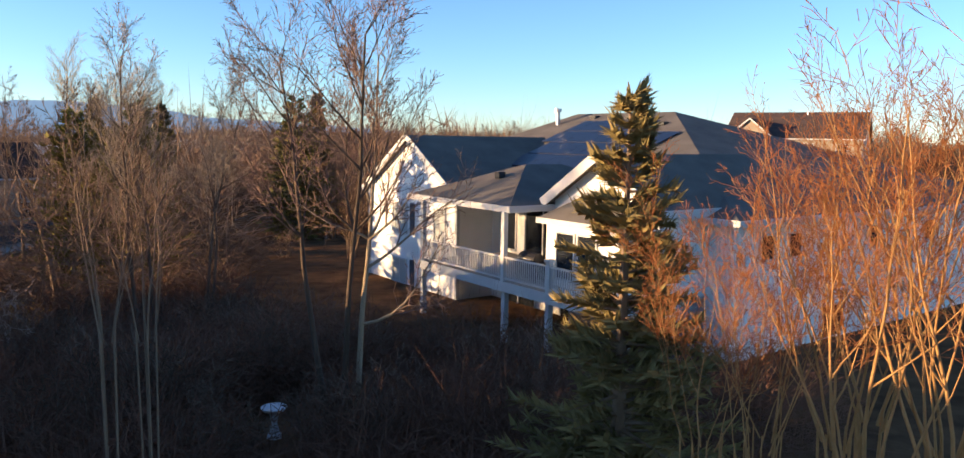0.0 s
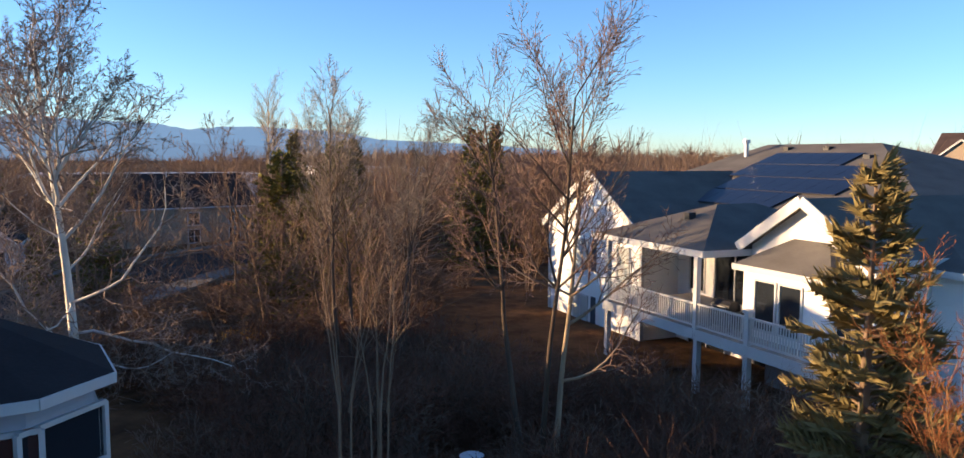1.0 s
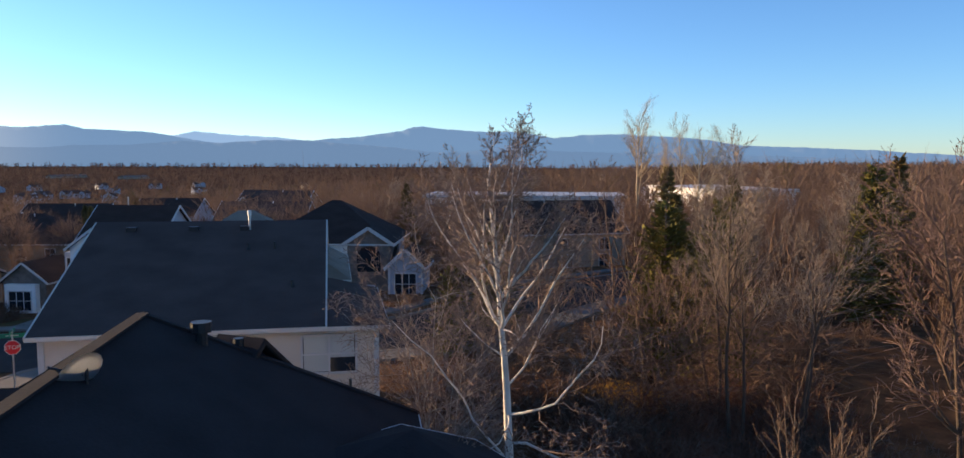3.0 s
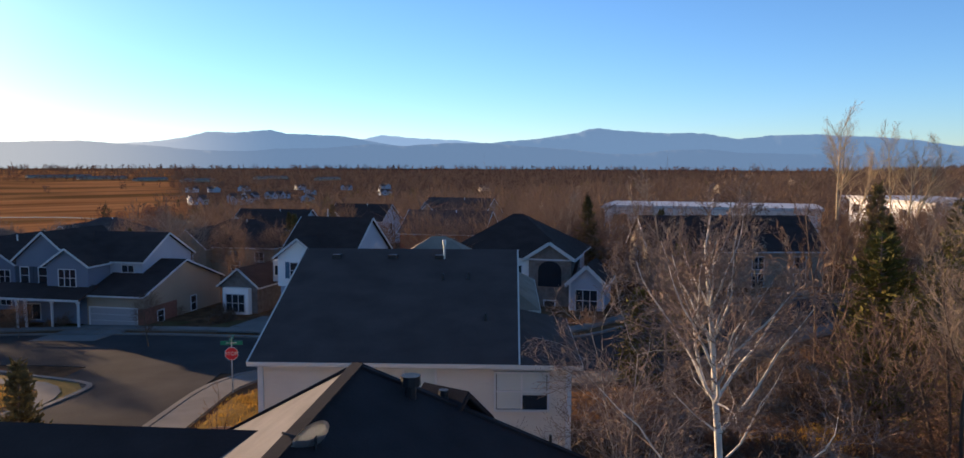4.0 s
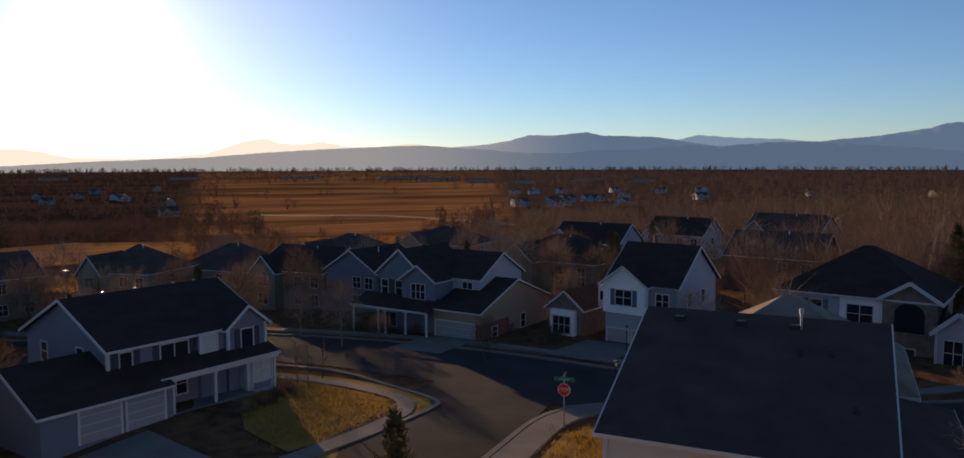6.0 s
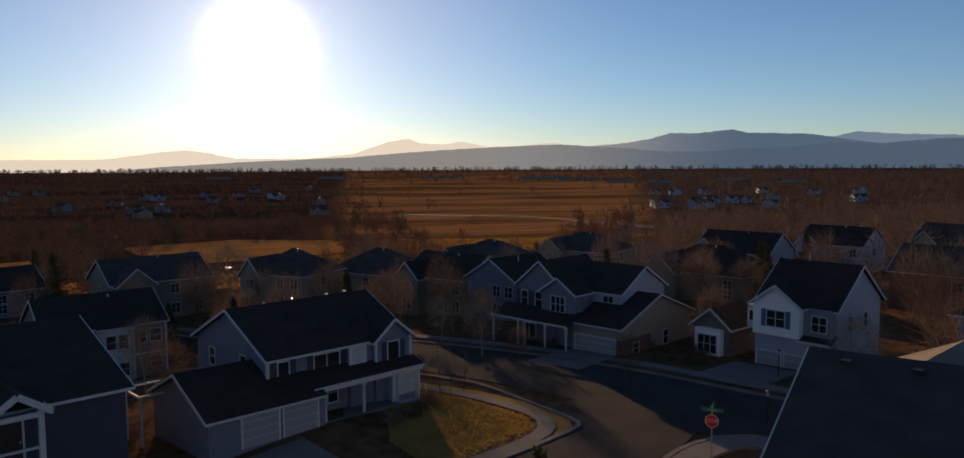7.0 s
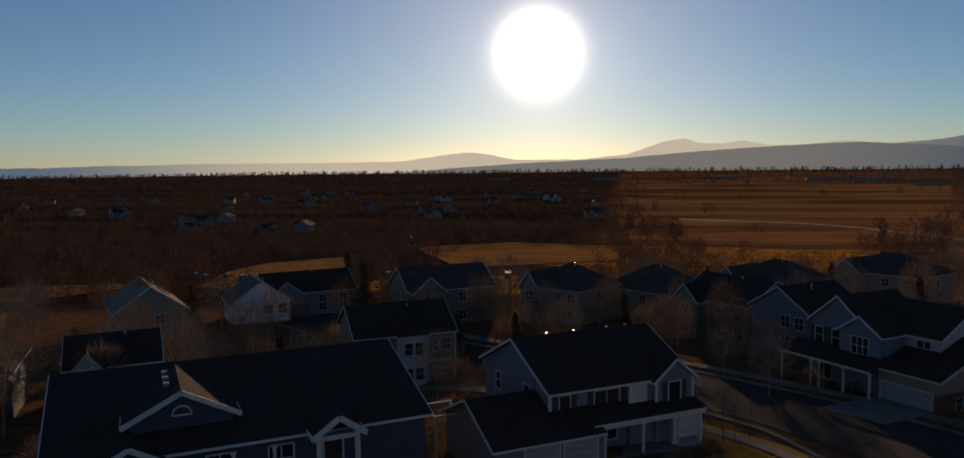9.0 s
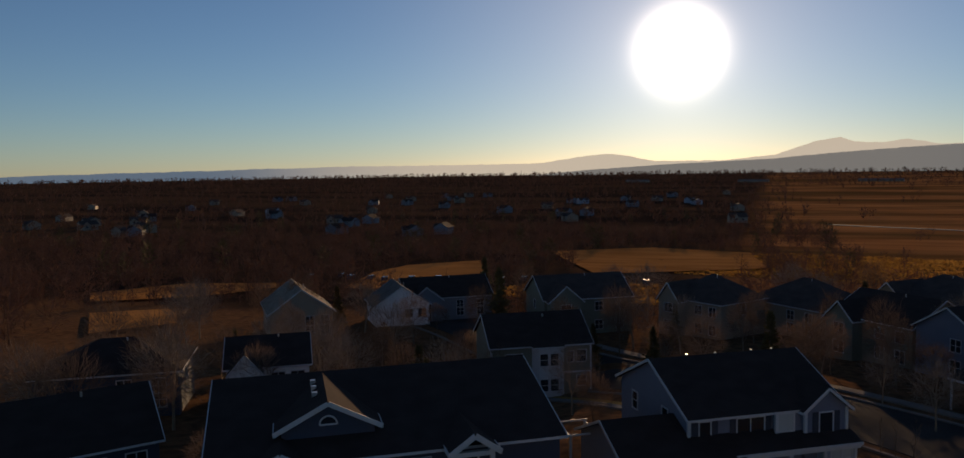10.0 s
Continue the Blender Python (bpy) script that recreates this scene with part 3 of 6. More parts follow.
def roof(house, x0, x1, y0, y1, ze, zr, kind, mat, over=0.4, t=0.17, rake=0.32, trim="trim", ends="both", board=0.15):
    """A gable roof along x (gx) or y (gy), or a hip, with fascia and rake boards."""
    bm, boards = bmesh.new(), []
    up = Vector((0, 0, t))
    if kind == "gy":
        s = (zr - ze) / ((x1 - x0) / 2)
        xm, lo = (x0 + x1) / 2, ze - over * s
        r0 = rake if ends in ("both", "front") else 0
        r1 = rake if ends in ("both", "back") else 0
        ya, yb = y0 - r0, y1 + r1
        for xe, way in ((x0 - over, 1), (x1 + over, -1)):
            pts = [Vector(p) + up for p in ((xe, yb, lo), (xe, ya, lo), (xm, ya, zr), (xm, yb, zr))]
            slab(bm, pts if way > 0 else pts[::-1], t)
            boards.append(((xe, ya, lo + t / 2), (xe, yb, lo + t / 2), 0.05, board))
            for y in ([ya] if r0 else []) + ([yb] if r1 else []):
                boards.append(((xe, y, lo + t / 2), (xm, y, zr + t / 2), 0.06, board * 1.15))
    elif kind == "gx":
        s = (zr - ze) / ((y1 - y0) / 2)
        ym, lo = (y0 + y1) / 2, ze - over * s
        r0 = rake if ends in ("both", "left") else 0
        r1 = rake if ends in ("both", "right") else 0
        xa, xb = x0 - r0, x1 + r1
        for ye, way in ((y0 - over, 1), (y1 + over, -1)):
            pts = [Vector(p) + up for p in ((xa, ye, lo), (xb, ye, lo), (xb, ym, zr), (xa, ym, zr))]
            slab(bm, pts if way > 0 else pts[::-1], t)
            boards.append(((xa, ye, lo + t / 2), (xb, ye, lo + t / 2), 0.05, board))
            for x in ([xa] if r0 else []) + ([xb] if r1 else []):
                boards.append(((x, ye, lo + t / 2), (x, ym, zr + t / 2), 0.06, board * 1.15))
    else:
        w, d = x1 - x0, y1 - y0
        half = min(w, d) / 2
        s = (zr - ze) / half
        lo = ze - over * s
        c = [Vector((x0 - over, y0 - over, lo)), Vector((x1 + over, y0 - over, lo)), Vector((x1 + over, y1 + over, lo)), Vector((x0 - over, y1 + over, lo))]
        if w >= d:
            a, b = Vector((x0 + half, (y0 + y1) / 2, zr)), Vector((x1 - half, (y0 + y1) / 2, zr))
            polys = [[c[0], c[1], b, a], [c[1], c[2], b], [c[2], c[3], a, b], [c[3], c[0], a]]
        else:
            a, b = Vector(((x0 + x1) / 2, y0 + half, zr)), Vector(((x0 + x1) / 2, y1 - half, zr))
            polys = [[c[0], c[1], a], [c[1], c[2], b, a], [c[2], c[3], b], [c[3], c[0], a, b]]
        for poly in polys:
            if (poly[-1] - poly[-2]).length < 1e-3:
                poly = poly[:-1]
            slab(bm, [p + up for p in poly], t)
        for i in range(4):
            boards.append((c[i] + up / 2, c[(i + 1) % 4] + up / 2, 0.05, board))
    bmesh.ops.remove_doubles(bm, verts=bm.verts[:], dist=0.002)
    ob = part("roof", bm, mat, house)
    for row in boards:
        part("fascia", beam(bmesh.new(), *row), trim, ob)
    return ob


def block(house, x0, x1, y0, y1, zb, ze, zr, kind, wall, roofing, **more):
    walls(house, x0, x1, y0, y1, zb, ze, zr, kind, wall)
    return roof(house, x0, x1, y0, y1, ze, zr, kind, roofing, **more)


def corner_boards(house, spots, z0, z1):
    for x, y in spots:
        part("corner_board", box(bmesh.new(), x - 0.09, x + 0.09, y - 0.09, y + 0.09, z0, z1), "trim", house)


def post(house, x, y, z0, z1, w=0.16):
    bm = bmesh.new()
    box(bm, x - w / 2, x + w / 2, y - w / 2, y + w / 2, z0, z1)
    box(bm, x - w * 0.8, x + w * 0.8, y - w * 0.8, y + w * 0.8, z0, z0 + 0.2)
    box(bm, x - w * 0.8, x + w * 0.8, y - w * 0.8, y + w * 0.8, z1 - 0.15, z1)
    part("post", bm, "trim", house)


def vent_pipe(house, x, y, z, h=0.5, r=0.06, mat="black", cap=False):
    bm = tube(bmesh.new(), (x, y, z - 0.3), (x, y, z + h), r, r, 8)
    if cap:
        tube(bm, (x, y, z + h - 0.02), (x, y, z + h + 0.2), r * 1.7, r * 1.7, 10)
    part("vent_pipe", bm, mat, house)


def shed(house, x0, x1, y0, y1, z0, z1, mat, t=0.14):
    """A lean-to roof: low edge at y0, z0; high edge at y1, z1."""
    ob = part("porch_roof", slab(bmesh.new(), [(x0, y0, z0 + t), (x1, y0, z0 + t), (x1, y1, z1 + t), (x0, y1, z1 + t)], t), mat, house)
    part("fascia", beam(bmesh.new(), (x0, y0, z0 + t / 2), (x1, y0, z0 + t / 2), 0.05, 0.2), "trim", ob)


def footing(m):
    """The ground height under a house's origin."""
    return land(m.translation.x, m.translation.y)


# the white house with the raised deck
def white_house():
    m = pose(-4.1, 42.8, 0.0, 0, 0, -54.4)
    h = thing("house", m, "large white house with grey hip roof, solar panels and raised deck", "house")
    g, e = -0.6, 6.0
    block(h, -4.7, 4.7, 0, 14, g, e - 0.1, 8.75, "gy", "white_siding", "roof_grey", over=0.45, ends="front", board=0.3)
    walls(h, -7.0, 19.5, 2.2, 26, g, e, 0, "box", "white_siding")
    a, b = (-2.0, 14.1, 10.35), (6.3, 14.1, 10.35)
    c = [(-7.6, 1.6, 5.85), (20.1, 1.6, 5.85), (20.1, 26.6, 5.85), (-7.6, 26.6, 5.85)]
    bm = bmesh.new()
    for poly in ([c[0], c[1], b, a], [c[1], c[2], b], [c[2], c[3], a, b], [c[3], c[0], a]):
        slab(bm, [Vector(p) + Vector((0, 0, 0.17)) for p in poly], 0.17)
    bmesh.ops.remove_doubles(bm, verts=bm.verts[:], dist=0.002)
    main = part("roof", bm, "roof_grey", h)
    for k in range(4):
        part("fascia", beam(bmesh.new(), Vector(c[k]) + Vector((0, 0, 0.08)), Vector(c[(k + 1) % 4]) + Vector((0, 0, 0.08)), 0.05, 0.22), "trim", main)
    block(h, 12.7, 18.3, -0.5, 8, 2.6, e + 0.3, 8.1, "gy", "white_siding", "roof_grey", over=0.3, ends="front", board=0.34, rake=0.5)
    walls(h, 12.7, 18.3, 0.4, 8, g, 3.0, 0, "box", "grey_siding")
    # hip roof over the porch
    roof(h, 5.0, 12.3, -2.5, 7, 6.05, 7.45, "hip", "roof_grey", over=0.35, board=0.26)
    part("ceiling", box(bmesh.new(), 5.0, 12.2, -2.4, 2.2, 5.85, 5.98), "trim", h)
    # bay in front of the small gable, with its skirt of roof
    walls(h, 13.6, 17.6, -1.7, -0.4, 2.8, 5.75, 0, "box", "white_siding")
    roof(h, 13.6, 17.6, -1.7, 1.2, 5.75, 6.75, "hip", "roof_grey", over=0.3, board=0.22)
    for a in (14.75, 15.95):
        window(h, "f", -1.7, a, 3.45, 0.95, 1.75, 1, 1)
    window(h, "l", 13.6, -1.05, 3.45, 0.7, 1.75, 1, 1)
    window(h, "r", 17.6, -1.05, 3.45, 0.7, 1.75, 1, 1)
    # gable wing
    window(h, "f", 0, -1.1, 3.55, 1.5, 1.55, 2, 1, pane="blind")
    part("shutter", fbox(bmesh.new(), "f", 0, 0.05, 0.5, 0, 0.05, 3.45, 5.2), "shutter", h)
    window(h, "f", 0, 3.1, 3.0, 1.0, 2.05, 1, 1, pane="blind")
    window(h, "f", 0, -1.1, 0.6, 1.5, 1.35, 2, 1, pane="blind")
    part("shutter", fbox(bmesh.new(), "f", 0, 0.05, 0.5, 0, 0.05, 0.5, 2.05), "shutter", h)
    corner_boards(h, ((-4.7, 0), (4.7, 0)), g, e)
    # back wall of the porch
    window(h, "f", 2.2, 6.2, 3.3, 1.0, 2.1, 1, 1)
    window(h, "f", 2.2, 8.8, 3.1, 2.6, 2.3, 2, 1, name="patio_door")
    window(h, "f", 2.2, 11.6, 3.9, 1.2, 1.3, 2, 1)
    window(h, "f", 2.2, 7.0, 0.1, 2.6, 2.1, 2, 1, name="patio_door")
    window(h, "f", 2.2, 11.0, 0.5, 1.6, 1.3, 2, 1)
    # end wall
    for y in (4.2, 6.0, 12.0, 17.0):
        window(h, "r", 19.5, y, 4.4, 0.85, 0.9, 1, 1)
    window(h, "r", 19.5, 9.0, 0.8, 1.5, 1.3, 2, 1)
    # solar panels on the slope that faces the sun
    s = (10.35 - 5.85) / 12.5
    for row, (y, xs) in enumerate(((5.0, range(2, 8)), (6.85, range(2, 10)), (8.7, range(1, 10)), (10.55, range(1, 7)))):
        for k in xs:
            x = k * 1.02 - 0.3
            z = 5.85 + (y - 1.6) * s + 0.28
            p = part("solar_panel", slab(bmesh.new(), [(x, y, z), (x + 1.0, y, z), (x + 1.0, y + 1.75, z + 1.75 * s), (x, y + 1.75, z + 1.75 * s)], 0.04), "solar", h, "dark blue solar panel")
    for x, y in ((0.6, 13.2), (3.6, 13.2), (7.4, 11.9)):
        z = 5.85 + (y - 1.6) * s
        part("roof_vent", box(bmesh.new(), x - 0.2, x + 0.2, y - 0.2, y + 0.2, z - 0.1, z + 0.32), "black", h)
    vent_pipe(h, -1.6, 12.0, 9.7, 0.9, 0.14, "metal", True)
    part("roof_vent", box(bmesh.new(), 8.6, 8.95, -0.6, -0.25, 7.0, 7.3), "black", h)
    return h


def deck():
    """The raised deck with its railing, posts and stairs side."""
    m = pose(-4.1, 42.8, 0.0, 0, 0, -54.4)
    d = thing("deck", m, "raised grey deck with white railing and posts", "deck")
    x0, x1, y0 = 6.0, 19.3, -3.0
    n = 24
    for i in range(n):
        y = y0 + (2.15 - y0) * i / n
        part("plank", box(bmesh.new(), x0, x1 if y < -1.8 else 13.5, y, y + (2.15 - y0) / n - 0.012, 3.05, 3.11), "deck", d)
    part("rim_board", box(bmesh.new(), x0, x1, y0 - 0.05, y0, 2.72, 3.12), "trim", d)
    part("rim_board", box(bmesh.new(), x1, x1 + 0.05, y0, -0.5, 2.72, 3.12), "trim", d)
    for x in (6.2, 12.5, 15.2, 19.1):
        part("post", box(bmesh.new(), x - 0.11, x + 0.11, y0 + 0.02, y0 + 0.24, -0.8, 2.9), "trim", d)
    for x, top in ((6.2, 5.9), (12.4, 5.9), (15.2, 4.28), (19.1, 4.25)):
        part("post", box(bmesh.new(), x - 0.1, x + 0.1, y0 + 0.02, y0 + 0.22, 3.1, top), "trim", d)
    part("post_cap", box(bmesh.new(), 15.05, 15.35, y0 - 0.03, y0 + 0.27, 4.28, 4.36), "trim", d)
    for z in (3.2, 4.05):
        part("rail", box(bmesh.new(), x0, x1, y0 + 0.07, y0 + 0.16, z, z + 0.07), "trim", d)
    base = part("baluster", box(bmesh.new(), -0.02, 0.02, -0.02, 0.02, 3.25, 4.07), "trim", d)
    base.location = (x0 + 0.1, y0 + 0.115, 0)
    k = int((x1 - x0 - 0.2) / 0.125)
    for i in range(1, k):
        o = base.copy()
        scene.collection.objects.link(o)
        o.location.x = x0 + 0.1 + i * 0.125
    return d


def grill():
    m = pose(-4.1, 42.8, 0.0, 0, 0, -54.4) @ pose(12.9, -1.9, 3.11)
    g = thing("barbecue_grill", m, "black covered barbecue grill standing on the deck", "grill")
    bm = bmesh.new()
    box(bm, -0.65, 0.65, -0.3, 0.3, 0.15, 0.75)
    part("cabinet", bm, "black", g)
    bm = bmesh.new()
    slab(bm, [(0.5, -0.3, 0.78), (0.5, 0.3, 0.78), (0.5, 0.26, 1.02), (0.5, 0.1, 1.15), (0.5, -0.12, 1.14), (0.5, -0.27, 1.0)], 1.0, (-1, 0, 0))
    part("lid", bm, "black", g)
    part("lid_handle", beam(bmesh.new(), (-0.4, -0.33, 0.92), (0.4, -0.33, 0.92), 0.04, 0.04), "metal", g)
    for x in (-0.9, 0.6):
        part("side_shelf", box(bmesh.new(), x, x + 0.3, -0.28, 0.28, 0.72, 0.77), "black", g)
    for x in (-0.55, 0.55):
        for y in (-0.22, 0.22):
            part("wheel", tube(bmesh.new(), (x - 0.03, y, 0.08), (x + 0.03, y, 0.08), 0.08, 0.08, 10), "black", g)


white_house()
deck()
grill()


# the near house, whose hip roof passes below
def near_house():
    m = pose(-19.0, 9.3, 0.0, 0, 0, 17.7)
    h = thing("house", m, "near house with dark hip roof and white trim", "house")
    inv = m.inverted()
    north, south = inv @ Vector((-18.6, 9.15, 8.9)), inv @ Vector((-12.9, 3.84, 8.9))
    eaves = [inv @ Vector((x, y, 5.85)) for x, y in ((-15.85, 14.76), (-24.3, 7.85), (-15.1, -0.7), (-6.7, 6.3))]
    mid = sum(eaves, Vector()) / 4
    part("wall", slab(bmesh.new(), [(mid.x + (p.x - mid.x) * 0.93, mid.y + (p.y - mid.y) * 0.93, 0) for p in eaves], 5.75, (0, 0, 1)), "pale_siding", h)
    bm, tb = bmesh.new(), []
    slab(bm, [eaves[0], eaves[1], north], 0.16)
    slab(bm, [eaves[2], eaves[3], south], 0.16)
    slab(bm, [eaves[3], eaves[0], north, south], 0.16)
    bmesh.ops.remove_doubles(bm, verts=bm.verts[:], dist=0.002)
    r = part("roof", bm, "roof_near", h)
    # slope towards the sun, painted paler than the rest to look sunlit
    part("roof", slab(bmesh.new(), [eaves[1], eaves[2], south, north], 0.16), "roof_pale_sunlit", h)
    for p, q in zip(eaves, eaves[1:] + eaves[:1]):
        part("fascia", beam(bmesh.new(), p - Vector((0, 0, 0.1)), q - Vector((0, 0, 0.1)), 0.06, 0.2), "trim", r)
    for p, q in ((eaves[0], north), (eaves[1], north), (eaves[2], south), (eaves[3], south), (south, north)):
        part("ridge_cap", beam(bmesh.new(), p + Vector((0, 0, 0.02)), q + Vector((0, 0, 0.02)), 0.26, 0.05), "roof_near", r)
    # eight-sided bay with its own low roof
    c = inv @ Vector((-12.2, 10.8, 0))
    rim = [(p.x, p.y) for p in (inv @ Vector((x, y, 0)) for x, y in ((-9.1, 11.0), (-10.5, 12.4), (-12.7, 13.2), (-14.6, 12.9), (-15.0, 9.8), (-13.4, 8.6), (-10.2, 8.6), (-9.2, 9.6)))]
    wall = [(c.x + (x - c.x) * 0.88, c.y + (y - c.y) * 0.88) for x, y in rim]
    part("bay", slab(bmesh.new(), [(x, y, 0) for x, y in wall], 6.15, (0, 0, 1)), "pale_siding", h)
    bm, tb = bmesh.new(), []
    for k in range(8):
        (x0, y0), (x1, y1) = rim[k], rim[(k + 1) % 8]
        slab(bm, [(x0, y0, 6.34), (x1, y1, 6.34), (c.x, c.y, 7.35)], 0.14)
        tb.append(((x0, y0, 6.26), (x1, y1, 6.26), 0.06, 0.16))
    bmesh.ops.remove_doubles(bm, verts=bm.verts[:], dist=0.002)
    r = part("roof", bm, "roof_near", h)
    for row in tb:
        part("fascia", beam(bmesh.new(), *row), "trim", r)
    for k in range(8):
        (x0, y0), (x1, y1) = wall[k], wall[(k + 1) % 8]
        mid, d = Vector(((x0 + x1) / 2, (y0 + y1) / 2, 5.0)), Vector((x1 - x0, y1 - y0, 0)).normalized()
        n = Vector((d.y, -d.x, 0))
        bm = bmesh.new()
        slab(bm, [mid + d * u + n * 0.02 + Vector((0, 0, v)) for u, v in ((-0.75, -0.75), (0.75, -0.75), (0.75, 0.75), (-0.75, 0.75))], 0.03, -n)
        win = part("window", bm, "glass", h)
        bm = bmesh.new()
        for p, q in (((-0.8, -0.8), (0.8, -0.8)), ((-0.8, 0.8), (0.8, 0.8)), ((-0.8, -0.8), (-0.8, 0.8)), ((0.8, -0.8), (0.8, 0.8)), ((-0.8, -0.1), (0.8, -0.1))):
            beam(bm, mid + d * p[0] + n * 0.03 + Vector((0, 0, p[1])), mid + d * q[0] + n * 0.03 + Vector((0, 0, q[1])), 0.08, 0.08, n)
        part("window_frame", bm, "trim", win)
    # small gable by the pipe, and the roof's pipes
    g = inv @ Vector((-18.3, 11.2, 0))
    block(h, g.x - 0.5, g.x + 0.5, g.y - 0.9, g.y + 0.9, 5.5, 7.2, 7.95, "gx", "navy_siding", "roof_near", over=0.12, ends="right", trim="roof_dark", board=0.08)
    for (x, y, z), hh, r, cap in (((-17.6, 9.9, 8.05), 0.5, 0.13, True), ((-16.6, 13.2, 6.6), 0.35, 0.035, False), ((-17.9, 11.0, 8.0), 0.15, 0.12, False)):
        p = inv @ Vector((x, y, z))
        vent_pipe(h, p.x, p.y, p.z, hh, r, "black", cap)
    # link and garage wing on the street side
    w = inv @ Vector((-19.4, 6.9, 0))
    e = inv @ Vector((-24.2, 1.85, 0))
    d = m @ e - m @ w
    o = m @ w
    wing = thing("garage", pose(o.x, o.y, 0, 0, 0, math.degrees(math.atan2(d.y, d.x))), "attached garage with dark gable roof beside the near house", "garage")
    block(wing, -1.2, d.length, -3.2, 3.2, 0, 6.0, 7.5, "gx", "beige_siding", "roof_dark", over=0.4, ends="right")
    return h


def satellite_dish():
    d = thing("satellite_dish", pose(-15.0, 6.3, 8.5, 0, 0, 0), "small grey satellite dish on the near roof", "dish")
    bm = bmesh.new()
    rings = []
    for k in range(5):
        r = 0.1 * k + 0.001
        rings.append([bm.verts.new((r * math.cos(a), r * 0.9 * math.sin(a), r * r * 0.5)) for a in np.linspace(0, 2 * math.pi, 18, endpoint=False)])
    for a, b in zip(rings, rings[1:]):
        for i in range(18):
            j = (i + 1) % 18
            bm.faces.new((a[i], a[j], b[j], b[i]))
    bmesh.ops.solidify(bm, geom=bm.faces[:], thickness=0.02)
    bmesh.ops.transform(bm, matrix=pose(0, 0, 0.35, 62, 0, -75), verts=bm.verts[:])
    part("reflector", bm, "metal", d, smooth=True)
    part("mast", tube(bmesh.new(), (0, 0.05, -0.2), (0, 0.05, 0.45), 0.03, 0.03, 8), "black", d)
    part("arm", tube(bmesh.new(), (0, 0, 0.35), (-0.3, -0.4, 0.5), 0.02, 0.02, 6), "black", d)


near_house()
satellite_dish()


def beige_house():
    m = pose(-28.75, 11.0, 0.0, 0, 0, 49.5)
    h = thing("house", m, "two-storey beige house with a broad dark roof and white trim", "house")
    ze, zr = 6.68, 9.5
    block(h, 0, 8.6, 0, 14.8, 0, ze, zr, "gx", "beige_siding", "roof_brown", over=0.45, trim="beige_siding")
    block(h, 3.0, 10.6, 0.02, 7.0, 0, ze - 0.03, 8.0, "hip", "beige_siding", "roof_brown", over=0.43, trim="beige_siding")
    part("gable_board", slab(bmesh.new(), [(8.65, 3.2, 7.7), (8.65, 7.4, 9.2), (8.65, 7.4, 9.62), (8.65, 3.2, 8.05)], 0.03, (1, 0, 0)), "trim", h)
    # rear hip: tan instead of brown paints the sun on its west face
    block(h, 0.8, 9.5, 7.2, 15.2, 3, 7.2, 9.7, "hip", "beige_siding", "roof_tan_sunlit", over=0.4, trim="beige_siding")
    window(h, "f", 0, 5.5, 5.35, 1.05, 1.1, 1, 1, pane="blind")
    win = window(h, "f", 0, 9.0, 5.0, 1.75, 1.25, 2, 2)
    part("blind", fbox(bmesh.new(), "f", 0, 8.15, 8.97, 0.0, 0.02, 5.02, 6.24), "blind", win)
    part("blind", fbox(bmesh.new(), "f", 0, 9.03, 9.85, 0.0, 0.02, 5.5, 6.24), "blind", win)
    window(h, "f", 0, 8.9, 1.2, 1.75, 1.35, 2, 2)
    window(h, "f", 0, 3.0, 1.2, 1.5, 1.35, 2, 1)
    corner_boards(h, ((0, 0), (10.6, 0)), 0, ze - 0.2)
    part("belt_board", fbox(bmesh.new(), "f", 0, 0, 10.4, 0, 0.03, 3.1, 3.32), "trim", h)
    for x, y in ((7.7, 2.1), (5.9, 4.9), (6.9, 5.0)):
        z = ze + y * (zr - ze) / 7.4
        part("roof_vent", tube(bmesh.new(), (x, y, z), (x, y, z + 0.42), 0.10, 0.04, 8), "black", h)
    for x in (1.2, 3.6, 5.6):
        part("roof_vent", box(bmesh.new(), x - 0.18, x + 0.18, 6.5, 6.85, 9.1, 9.5), "black", h)
    vent_pipe(h, 5.8, 6.6, 9.2, 0.75, 0.05, "metal", True)
    return h


beige_house()


